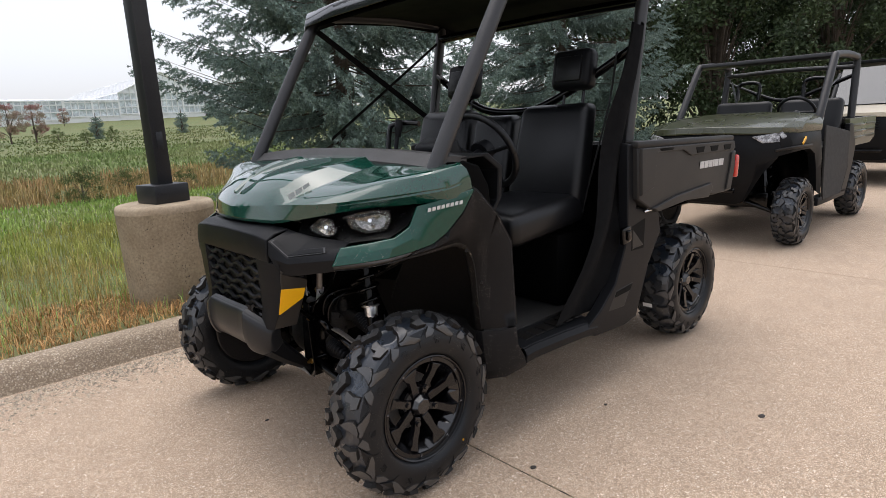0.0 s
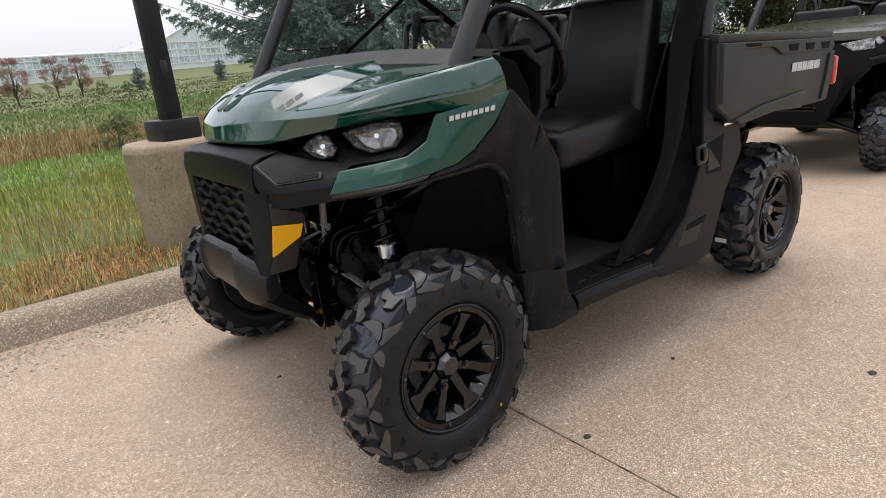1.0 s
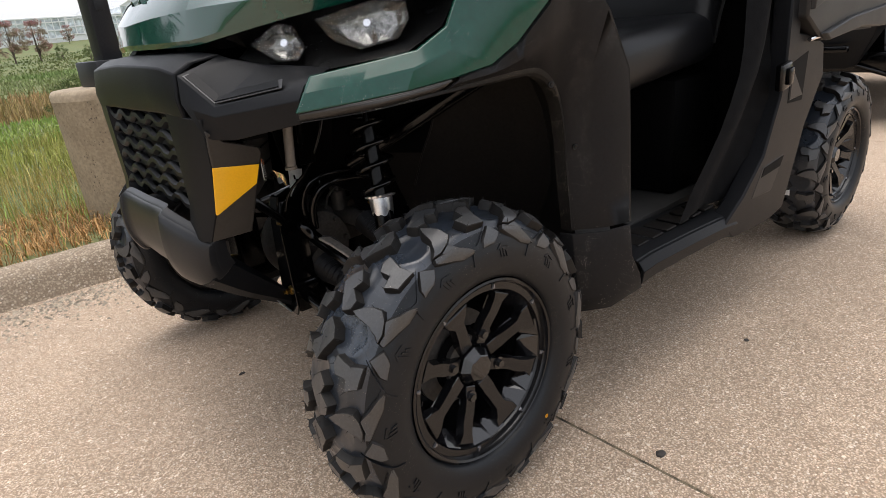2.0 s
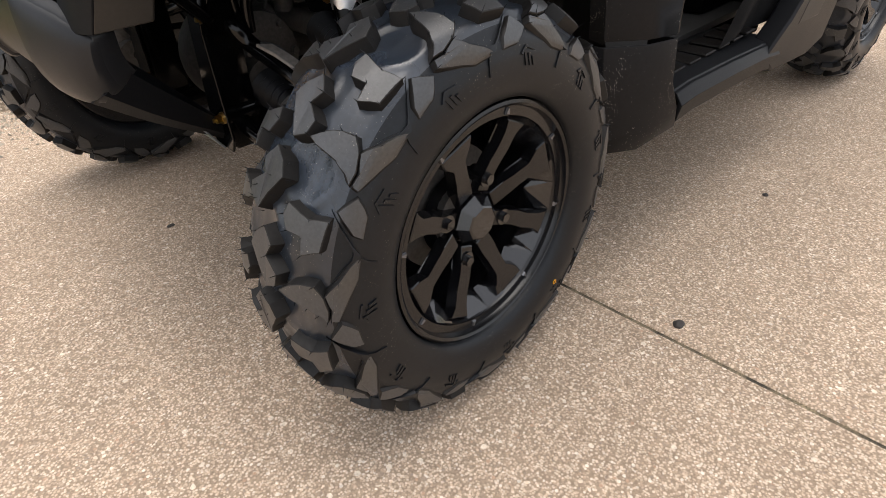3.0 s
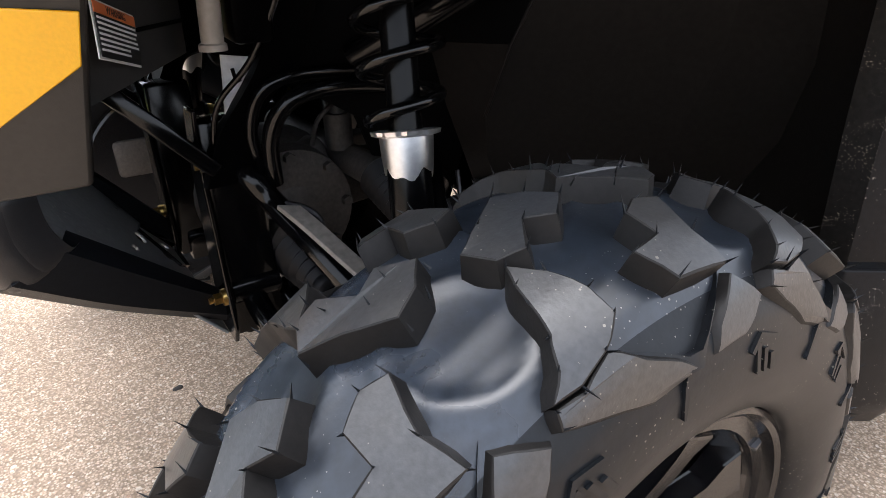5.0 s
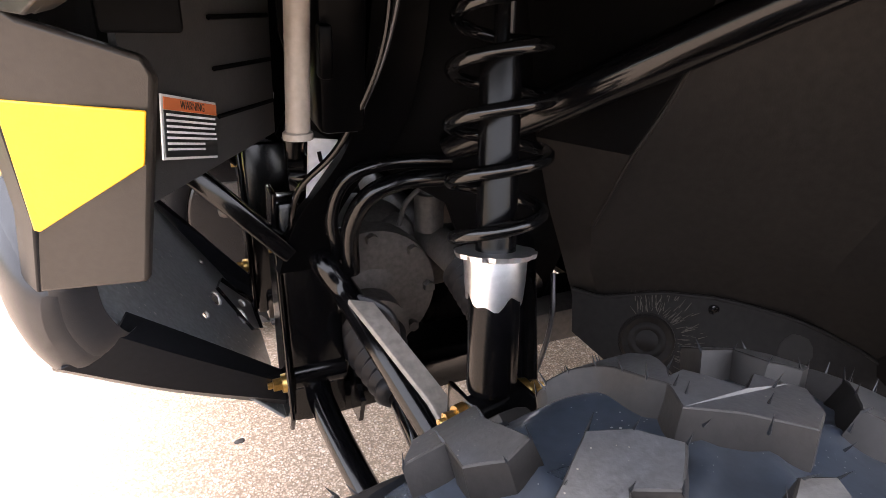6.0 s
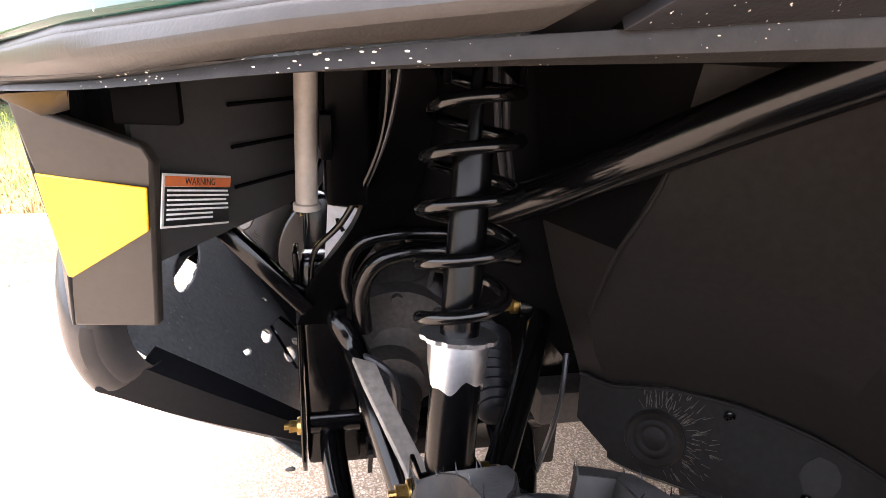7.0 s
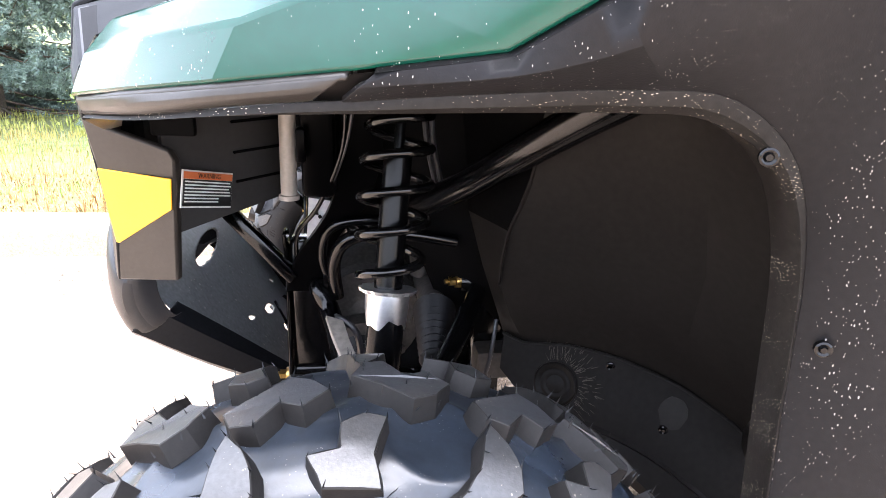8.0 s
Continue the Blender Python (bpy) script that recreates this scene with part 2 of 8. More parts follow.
SLAB = aggregate("exposed_aggregate_concrete", [(0.0, (0.42, 0.305, 0.215)), (0.14, (0.55, 0.42, 0.31)), (0.42, (0.62, 0.495, 0.38)), (0.74, (0.50, 0.375, 0.275)), (0.90, (0.68, 0.575, 0.465)), (0.975, (0.33, 0.255, 0.20))],
                 cell=0.0044, dirt=(0.33, 0.245, 0.175), chips=[(0.0085, 0.22, [(0.0, (0.72, 0.63, 0.53)), (0.40, (0.64, 0.52, 0.40)), (0.66, (0.34, 0.255, 0.19)), (0.88, (0.44, 0.29, 0.20))]), (0.014, 0.06, [(0.0, (0.70, 0.60, 0.49)), (0.5, (0.36, 0.27, 0.20))])])
KERB = aggregate("kerb_concrete", [(0.0, (0.29, 0.225, 0.16)), (0.3, (0.45, 0.37, 0.275)), (0.7, (0.36, 0.29, 0.215)), (0.93, (0.58, 0.50, 0.41))], cell=0.009, dirt=(0.28, 0.22, 0.16), bump=1.0)
PIER = surface("pier_concrete", (0.34, 0.27, 0.18), 0.9, var=0.18, scale=3, fine=60, bump=0.6, relief=90, depth=0.003, second=(0.22, 0.17, 0.11), spots=((0.09, 0.07, 0.05), 110, 0.42, 0.5))
CAP = surface("pale_pier_concrete", (0.42, 0.34, 0.24), 0.9, var=0.15, scale=5, fine=60, bump=0.6, relief=90, depth=0.003, second=(0.32, 0.25, 0.17))
JOINT = surface("joint_filler", (0.045, 0.038, 0.028), 0.95, var=0.5, scale=22, fine=300, bump=0.6, second=(0.24, 0.19, 0.12))
EARTH = surface("field_earth", (0.115, 0.150, 0.050), 0.95, var=0.25, scale=0.35, fine=9, bump=0.5, depth=0.05, second=(0.15, 0.155, 0.06))
POST = surface("dark_painted_steel", (0.016, 0.017, 0.02), 0.42, var=0.2, scale=6, fine=90, bump=0.05)
RUBBER = surface("tyre_rubber", (0.0058, 0.0072, 0.0095), 0.40, var=0.22, scale=9, fine=150, bump=0.10, relief=350, depth=0.0006, spec=0.32, spots=((0.16, 0.15, 0.13), 300, 0.28, 1), spread=0.10)
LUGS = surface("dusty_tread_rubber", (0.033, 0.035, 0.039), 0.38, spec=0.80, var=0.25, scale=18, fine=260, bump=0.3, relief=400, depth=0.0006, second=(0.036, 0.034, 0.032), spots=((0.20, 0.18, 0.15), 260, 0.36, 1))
# Lug flanks: side shade is put into a darker colour than the dusty tops.
SHADED_FLANK = surface("shaded_lug_flank_rubber", (0.0110, 0.0098, 0.0092), 0.55, spec=0.35, var=0.25, scale=18, fine=200, bump=0.2, relief=400, depth=0.0006, second=(0.0075, 0.0068, 0.0064))
RIM = surface("gloss_black_alloy", (0.006, 0.006, 0.007), 0.09, var=0.2, scale=10, fine=120, bump=0.03, spec=0.6, coat=0.5, spread=0.06)
# Clean tread bed; sky sheen is put into its paler, bluer colour.
TREADBED = surface("clean_sky_sheen_rubber", (0.021, 0.028, 0.040), 0.29, var=0.25, scale=11, fine=150, bump=0.10, relief=350, depth=0.0006, spec=0.75, spots=((0.20, 0.19, 0.17), 300, 0.28, 1), second=(0.010, 0.013, 0.018), spread=0.12)
STUD = surface("worn_stud_metal", (0.16, 0.16, 0.17), 0.25, metal=0.6, var=0.2, bump=0.03)
RIM_FACE = surface("satin_black_alloy", (0.006, 0.006, 0.007), 0.19, var=0.25, scale=14, fine=140, bump=0.05, spread=0.08)
PLASTIC = surface("black_moulded_plastic", (0.0085, 0.0090, 0.0104), 0.40, spec=0.13, var=0.12, scale=5, fine=180, bump=0.25, relief=900, depth=0.0004, spread=0.07)
SPLASHED = surface("splashed_black_plastic", (0.0120, 0.0116, 0.0122), 0.44, spec=0.13, var=0.12, scale=6, fine=180, bump=0.25, relief=900, depth=0.0004, spots=((0.46, 0.43, 0.39), 620, 0.37, 0.30), spread=0.07)
# Black plastic; warm light off the concrete is put into its brown tint.
FLARE = surface("ground_lit_black_plastic", (0.0235, 0.0204, 0.0172), 0.42, spec=0.45, var=0.12, scale=6, fine=180, bump=0.25, relief=900, depth=0.0004, spread=0.07)
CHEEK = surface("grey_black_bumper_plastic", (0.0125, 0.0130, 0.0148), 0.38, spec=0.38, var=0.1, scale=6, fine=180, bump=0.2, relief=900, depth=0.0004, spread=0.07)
LIPDIRT = surface("dirty_black_plastic", (0.0128, 0.0115, 0.0104), 0.5, spec=0.20, var=0.3, scale=12, fine=180, bump=0.25, relief=900, depth=0.0004, spots=((0.50, 0.44, 0.34), 380, 0.46, 2.4), spread=0.07)
ROOFBLACK = surface("gloss_black_roof", (0.006, 0.006, 0.007), 0.16, coat=1.0, spec=0.5, var=0.1, scale=4, fine=150, bump=0.08, relief=600, depth=0.0004, spread=0.05)
BOWL = surface("bright_reflector", (0.27, 0.265, 0.25), 0.10, metal=1.0, var=0.35, scale=40, fine=120, bump=0.25, relief=60, depth=0.003)
COLLAR = surface("satin_zinc", (0.80, 0.81, 0.83), 0.34, metal=1.0, var=0.06, scale=20, fine=200, bump=0.03)
BADGE = surface("silver_badge", (0.55, 0.57, 0.57), 0.4, var=0.05, bump=0)
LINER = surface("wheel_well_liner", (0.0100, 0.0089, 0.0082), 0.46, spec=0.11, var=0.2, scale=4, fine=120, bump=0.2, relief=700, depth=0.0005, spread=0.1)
FRAME = surface("black_coated_steel", (0.0020, 0.0020, 0.0023), 0.15, spec=0.34, var=0.2, scale=12, fine=120, bump=0.06, relief=260, depth=0.0006, spread=0.1)
# Darker, duller copy of the coated steel; shade inside the well is in its colour.
SHADED_STEEL = surface("shaded_black_steel", (0.0012, 0.0012, 0.0014), 0.30, spec=0.03, var=0.2, scale=12, fine=120, bump=0.06, relief=260, depth=0.0006, spread=0.1)
CAGE = surface("grey_black_cage_paint", (0.022, 0.022, 0.024), 0.4, var=0.12, scale=6, fine=150, bump=0.15, relief=800, depth=0.0004)
GREEN = surface("dark_green_body_plastic", (0.004, 0.050, 0.034), 0.10, var=0.08, scale=3, fine=60, bump=0.015, coat=1.0, spread=0.05)
GREEN_FLECKED = surface("flecked_green_body_plastic", (0.004, 0.050, 0.034), 0.14, var=0.08, scale=3, fine=60, bump=0.015, coat=0.25, spec=0.4, spread=0.05, spots=((0.45, 0.45, 0.42), 420, 0.26, 0.4))
BEDGREY = surface("dark_grey_bed_plastic", (0.019, 0.018, 0.0175), 0.45, spec=0.28, var=0.1, scale=4, fine=150, bump=0.2, relief=800, depth=0.0004)
VINYL = surface("black_seat_vinyl", (0.0050, 0.0053, 0.0064), 0.38, spec=0.34, var=0.15, scale=5, fine=160, bump=0.3, relief=420, depth=0.0008)
CHROME = surface("bright_zinc", (0.75, 0.76, 0.78), 0.14, metal=1.0, var=0.06, scale=20, fine=200, bump=0.03)
GREYTUBE = surface("grey_painted_tube", (0.27, 0.24, 0.21), 0.42, var=0.08, scale=8, fine=150, bump=0.1, relief=500)
BRASS = surface("yellow_zinc_bolt", (0.55, 0.36, 0.12), 0.3, metal=1.0, var=0.2, scale=60, fine=300, bump=0.05)
YELLOW = surface("amber_reflector", (0.90, 0.46, 0.006), 0.3, var=0.04, scale=10, fine=300, bump=0.2, relief=420, depth=0.0006, coat=0.4)
WHITE = surface("white_print", (0.75, 0.75, 0.74), 0.5, var=0.05, bump=0)
ORANGE = surface("orange_print", (0.62, 0.16, 0.05), 0.5, var=0.05, bump=0)
RED = surface("red_lens", (0.55, 0.03, 0.02), 0.15, var=0.1, bump=0, coat=0.6)
LENS = glass("lamp_lens")
LENS.node_tree.nodes["Principled BSDF"].inputs["Alpha"].default_value = 0.12
# Near-black plastic: shade of the cab and wheel wells is put into colour.
DEEP_SHADE = surface("shaded_black_plastic", (0.0016, 0.0016, 0.0018), 0.65, var=0.2, bump=0.1, spec=0.05)
DARKCAGE = surface("black_cage_paint", (0.009, 0.009, 0.010), 0.4, var=0.12, scale=6, fine=150, bump=0.15, relief=800, depth=0.0004)
# Thin raised plates in this dark colour carry the shade of slots and recesses.
SLOT = surface("slot_shadow_plastic", (0.005, 0.005, 0.005), 0.7, spec=0.1, bump=0)
CASTIRON = surface("dull_cast_housing", (0.075, 0.068, 0.062), 0.55, metal=0.3, var=0.25, scale=15, fine=150, bump=0.4, relief=220, depth=0.001)


# ---- ground, pavement, kerb ----
def height(x, y):
    """The lie of the land: a level lot, and a field that dips behind the kerb and climbs to the glasshouses."""
    d = -1.72 - y
    if d <= 0:
        return -0.14
    rise = 0.13 - 0.18 * min(d / 9, 1) + 3.2 * max(0, min((d - 12) / 75, 1.25)) ** 1.25
    rise += 0.030 * max(0.0, -x - 8) * min(d / 85, 1) if x > -60 else 1.56 * min(d / 85, 1)
    return rise + 0.05 * min(d / 5, 1) * noise.noise((x * 0.25, y * 0.25, 0)) + 0.4 * min(d / 60, 1) * noise.noise((x * 0.03, y * 0.03, 4))


def ground_sheet():
    ys = [3000, 600, 120, 40, 12, 4, -1.6, -1.71] + [-1.73 - 0.35 * i for i in range(14)] + list(-6.6 * 1.13 ** np.arange(1, 46)) + [-3000]
    xs = [-3000, -1200, -600, -300] + list(range(-180, -40, 12)) + list(range(-40, 20, 2)) + list(range(20, 180, 12)) + [300, 600, 1200, 3000]
    verts = [(x, y, height(x, y)) for y in ys for x in xs]
    n = len(xs)
    faces = [(j * n + i, (j + 1) * n + i, (j + 1) * n + i + 1, j * n + i + 1) for j in range(len(ys) - 1) for i in range(n - 1)]
    return tagged(part_of("ground", raw("ground", verts, faces), EARTH, angle=60), "rough green and brown meadow rising behind the lot", "ground", kind="structure")


ground_sheet()

pavement = thing("pavement", "tan exposed-aggregate concrete parking lot", "pavement")
pavement["kind"] = "structure"
JOINT_X, BAY = -0.327, 3.73


def pavement_slabs():
    rows = [(-1.56, 5.2), (5.212, 12.0), (12.012, 19.0)]
    shared = {}
    for y0, y1 in rows:
        for k in range(-9, 4):
            if y0 not in shared:
                bm = bmesh.new()
                box(bm, (BAY - 0.008, y1 - y0, 0.12), (0, 0, -0.06), bevel=0.004, segments=1)
                ob = part("concrete_slab", bm, SLAB, pavement)
                shared[y0] = ob.data
            else:
                ob = part_of("concrete_slab", shared[y0], SLAB, pavement)
            ob.location = (JOINT_X + (k + 0.5) * BAY, (y0 + y1) / 2, 0)
    bm = bmesh.new()
    box(bm, (BAY * 13, 20.6, 0.05), (JOINT_X - 2.5 * BAY, 8.7, -0.0295))
    part("joint_filler", bm, JOINT, pavement)


pavement_slabs()

kerb = thing("kerb", "weathered concrete kerb along the parking lot", "kerb")
kerb["kind"] = "structure"


def kerb_stones():
    outline = [(-1.50, -0.10), (-1.555, 0.10), (-1.575, 0.132), (-1.61, 0.150), (-1.70, 0.150), (-1.735, 0.142), (-1.745, -0.10)]
    data = None
    for k in range(-11, 5):
        if data is None:
            bm = bmesh.new()
            a = [bm.verts.new((-1.865 + 0.003, y, z)) for y, z in outline]
            b = [bm.verts.new((1.865 - 0.003, y, z)) for y, z in outline]
            for i in range(len(outline)):
                j = (i + 1) % len(outline)
                bm.faces.new((a[i], a[j], b[j], b[i]))
            bm.faces.new(a), bm.faces.new(b)
            ob = part("kerb_length", bm, KERB, kerb, angle=50)
            data = ob.data
        else:
            ob = part_of("kerb_length", data, KERB, kerb, angle=50)
        ob.location = (JOINT_X + (k + 0.5) * BAY, 0, 0)


kerb_stones()


def loose_gravel():
    """Washed-out grit along the foot of the kerb, and odd crumbs on the slabs."""
    rng = np.random.default_rng(5)
    verts, faces = [], []
    for i in range(4800):
        if i < 4500:
            x, y = rng.uniform(-0.6, 2.8), -1.50 + abs(rng.normal(0, 0.17))
        else:
            x, y = rng.uniform(-4, 2.5), rng.uniform(-1.3, 3)
        s = rng.uniform(0.003, 0.011) if i < 4500 else rng.uniform(0.001, 0.0028)
        a = rng.uniform(0, 6.28)
        o = len(verts)
        for k in range(4):
            verts.append((x + s * math.cos(a + k * 1.57) * rng.uniform(0.6, 1.2), y + s * math.sin(a + k * 1.57) * rng.uniform(0.6, 1.2), 0.0))
        verts.append((x, y, s * rng.uniform(0.5, 1.0)))
        faces += [(o + k, o + (k + 1) % 4, o + 4) for k in range(4)]
    mat = surface("grit", (0.42, 0.36, 0.28), 0.9, var=0.3, island=0.45, bump=0)
    tagged(part_of("loose_gravel", raw("loose_gravel", verts, faces), mat, angle=0), "loose washed grit at the foot of the kerb", "gravel", kind="stuff")


loose_gravel()


def pebble(at, size):
    bm = bmesh.new()
    bmesh.ops.create_icosphere(bm, subdivisions=2, radius=1.0, matrix=pose(*at) @ Matrix.Diagonal((*size, 1)))
    for v in bm.verts:
        v.co += Vector((1, 1, 0)) * 0.003 * noise.noise(v.co * 90)
    tagged(part("pebble", bm, surface("dark_stone", (0.05, 0.043, 0.038), 0.8)), "small dark pebble lying on the concrete", "stone")


pebble((-0.372, 0.948, 0.002), (0.014, 0.011, 0.006))
pebble((-1.352, 1.436, 0.001), (0.02, 0.014, 0.004))
pebble((0.162, -0.202, 0.001), (0.011, 0.006, 0.004))
pebble((-1.0, 0.877, 0.001), (0.009, 0.007, 0.004))


# ---- lamp post on its pier ----
def lamp_post():
    x, y = -0.21, -2.37
    bm = bmesh.new()
    pier = thing("concrete_pier", "round stained concrete pier carrying the lamp post", "pier", pose(x, y, 0))
    lathe(bm, [(-0.3, 0.315), (0.788, 0.3375)], 64, "Z")
    part("pier_shaft", bm, PIER, pier)
    bm = bmesh.new()
    lathe(bm, [(0.786, 0.3385), (0.815, 0.338), (0.833, 0.329), (0.840, 0.318), (0.842, 0.300)], 64, "Z")
    part("pier_cap", bm, CAP, pier, "paler rounded top edge")
    t = thing("lamp_post", "dark square steel lamp post on a concrete pier", "lamp post", pose(x, y, 0.842, 0, 0, 11))
    bm = bmesh.new()
    box(bm, (0.265, 0.265, 0.135), (0, 0, 0.0675), bevel=0.01)
    part("base_cover", bm, POST, t)
    bm = bmesh.new()
    box(bm, (0.114, 0.114, 6.0), (0, 0, 3.1), bevel=0.008)
    part("shaft", bm, POST, t)
    bm = bmesh.new()
    box(bm, (0.05, 0.006, 0.12), (0, 0.061, 0.45), bevel=0.002)
    part("hand_hole_cover", bm, POST, t)


lamp_post()


# ---- wheels ----
from mathutils.geometry import tessellate_polygon

PROFILE = [(0.0, 0.3165), (0.035, 0.3155), (0.058, 0.311), (0.076, 0.303), (0.089, 0.291), (0.099, 0.274), (0.1045, 0.255), (0.106, 0.236), (0.104, 0.219), (0.0990, 0.208), (0.0945, 0.2010), (0.0890, 0.1975), (0.0780, 0.1962)]
ARC = np.concatenate([[0], np.cumsum([math.dist(a, b) for a, b in zip(PROFILE, PROFILE[1:])])])
PITCHES, PHASE = 11, 26.8


def on_tyre(u, q, h=0.0):
    """A point of the tyre: u pitches round, q along the section from the crown, h above the rubber."""
    a = abs(q)
    w, r = np.interp(a, ARC, [p[0] for p in PROFILE]), np.interp(a, ARC, [p[1] for p in PROFILE])
    w2, r2 = np.interp(a + 0.004, ARC, [p[0] for p in PROFILE]), np.interp(a + 0.004, ARC, [p[1] for p in PROFILE])
    w1, r1 = np.interp(max(a - 0.004, 0), ARC, [p[0] for p in PROFILE]), np.interp(max(a - 0.004, 0), ARC, [p[1] for p in PROFILE])
    t = Vector((w2 - w1, r2 - r1)).normalized()
    w, r = w - t.y * h, r + t.x * h
    w = math.copysign(w, q) if q else 0.0
    ang = radians(PHASE + 360 / PITCHES * u)
    return Vector((r * math.cos(ang), w, r * math.sin(ang)))


def strip(verts, faces, sections, h, side=1, shift=0.0, taper=0.10):
    """A raised lug along sections ((u, q), (u, q)) from end to end, with sloping flanks."""
    n, o = len(sections), len(verts)
    heights = h if isinstance(h, (list, tuple)) else [h] * n
    mid = [sum(s[k][c] for s in sections for k in (0, 1)) / (2 * n) for c in (0, 1)]
    for (a, b), hh in zip(sections, heights):
        for u, q in (a, b):
            verts.append(on_tyre(u + shift, side * q, -0.004))
        for u, q in (a, b):
            u2, q2 = u + (mid[0] - u) * taper * 0.6, q + (mid[1] - q) * taper
            c = ((a[0] + b[0]) / 2 - u) * taper
            verts.append(on_tyre(u2 + c + shift, side * q2, hh))
    for i in range(n - 1):
        p, s = o + 4 * i, o + 4 * i + 4
        faces += [(p + 2, p + 3, s + 3, s + 2), (p, p + 2, s + 2, s), (p + 3, p + 1, s + 1, s + 3)]
    faces += [(o, o + 1, o + 3, o + 2), (o + 4 * n - 4, o + 4 * n - 2, o + 4 * n - 1, o + 4 * n - 3)]


def block(verts, faces, outline, side=1, shift=0.0, inset=0.0026):
    """A raised lug over an outline of (u, q, height): sloping flanks on a spread foot, and a worn edge round the top."""
    fine = [tuple(p + (r - p) * k / 3 for p, r in zip(a, b)) for a, b in zip(outline, outline[1:] + outline[:1]) for k in range(3)]
    outline = fine
    o, n = len(verts), len(outline)
    flat = [Vector((u * 0.18, q)) for u, q, h in outline]
    turns = []
    for i in range(n):
        d1, d2 = (flat[i] - flat[i - 1]).normalized(), (flat[(i + 1) % n] - flat[i]).normalized()
        turns.append(Vector((-(d1 + d2).y, (d1 + d2).x)).normalized())
    for step, lift in ((-0.0042, None), (-0.0004, -0.0007), (0.0005, 0.0)):
        for (u, q, h), w in zip(outline, turns):
            at = h + lift if lift is not None else -0.003
            verts.append(on_tyre(u + w.x * step / 0.18 + shift, side * (q + w.y * step), at))
    for t in tessellate_polygon([[Vector((p.x, p.y, 0)) for p in flat]]):
        faces.append(tuple(o + 2 * n + k for k in t))
    for r in (0, n):
        for i in range(n):
            k = (i + 1) % n
            faces.append((o + r + i, o + r + k, o + r + n + k, o + r + n + i))


# lugs of one pitch on the outer half (u, q, height): a kinked block by the middle, a boomerang, a spade that turns into a sloping wing, a shoulder panel
LUG_MIDDLE = [(0.65, -0.026, 0.0175), (0.745, -0.017, 0.0175), (0.815, 0.000, 0.0175), (0.715, 0.017, 0.0175), (0.625, 0.007, 0.0175), (0.535, 0.029, 0.0175), (0.445, 0.025, 0.0175), (0.40, 0.006, 0.0175), (0.52, -0.008, 0.0175)]
LUG_BOOMERANG = [(0.955, 0.031, 0.0175), (1.035, 0.035, 0.0175), (0.985, 0.062, 0.017), (1.01, 0.081, 0.016), (0.80, 0.079, 0.0160), (0.745, 0.060, 0.0168), (0.865, 0.058, 0.017), (0.865, 0.038, 0.0175)]
LUG_SPADE = [(0.443, 0.032, 0.0175), (0.507, 0.046, 0.0175), (0.550, 0.062, 0.0170), (0.556, 0.077, 0.0160), (0.470, 0.085, 0.0145), (0.360, 0.090, 0.0130), (0.268, 0.088, 0.0130), (0.330, 0.080, 0.0150), (0.378, 0.069, 0.0165), (0.400, 0.055, 0.0170), (0.415, 0.042, 0.0175)]
LUG_WING = [(0.480, 0.0862, 0.0120), (0.580, 0.0985, 0.0085), (0.700, 0.1100, 0.0070), (0.770, 0.1180, 0.0058), (0.740, 0.1230, 0.0020), (0.580, 0.1225, 0.0020), (0.370, 0.1080, 0.0050), (0.250, 0.0980, 0.0085), (0.268, 0.0912, 0.0105), (0.360, 0.0932, 0.0105)]
LUG_SHOULDER = [(0.075, 0.086, 0.0065), (0.205, 0.101, 0.0050), (0.150, 0.112, 0.0035), (0.090, 0.119, 0.0022), (-0.085, 0.121, 0.0020), (-0.060, 0.108, 0.0042)]
LUG_KINDS = [("middle", LUG_MIDDLE), ("boomerang", LUG_BOOMERANG), ("spade", LUG_SPADE), ("wing", LUG_WING), ("shoulder", LUG_SHOULDER)]
RIB_A = [((1.060, 0.080), (1.085, 0.077)), ((0.945, 0.098), (0.970, 0.094)), ((0.850, 0.112), (0.875, 0.107)), ((0.800, 0.121), (0.815, 0.113)), ((0.740, 0.120), (0.745, 0.112)), ((0.690, 0.114), (0.700, 0.107)), ((0.600, 0.103), (0.615, 0.098)), ((0.480, 0.090), (0.490, 0.086))]
RIB_C = [((0.760, 0.117), (0.785, 0.118)), ((0.720, 0.128), (0.745, 0.130)), ((0.700, 0.146), (0.715, 0.147))]
BOWL_U, BOWL_Q, BOWL_R, PITCH_ARC = 0.245, 0.032, 0.040, 0.186


def carcass_dent(u, q):
    """How far the rubber sinks or swells: a round bowl with a raised rim in every pitch, each side."""
    out = 0.0
    for side, half in ((1, 0.0), (-1, 0.5)):
        du = (u - half - BOWL_U + 0.5) % 1.0 - 0.5
        d = math.hypot(du * PITCH_ARC, side * q - BOWL_Q) / BOWL_R
        if d < 1.35:
            out -= 0.0050 * max(0.0, 1 - d * d)
            out += 0.0028 * math.exp(-((d - 1.02) / 0.16) ** 2)
        # the smooth trough under the boomerang
        dv = (u - half - 0.80 + 0.5) % 1.0 - 0.5
        e = math.hypot(dv * PITCH_ARC / 0.050, (side * q - 0.096) / 0.016)
        out -= 0.0022 * max(0.0, 1 - e * e)
    return out


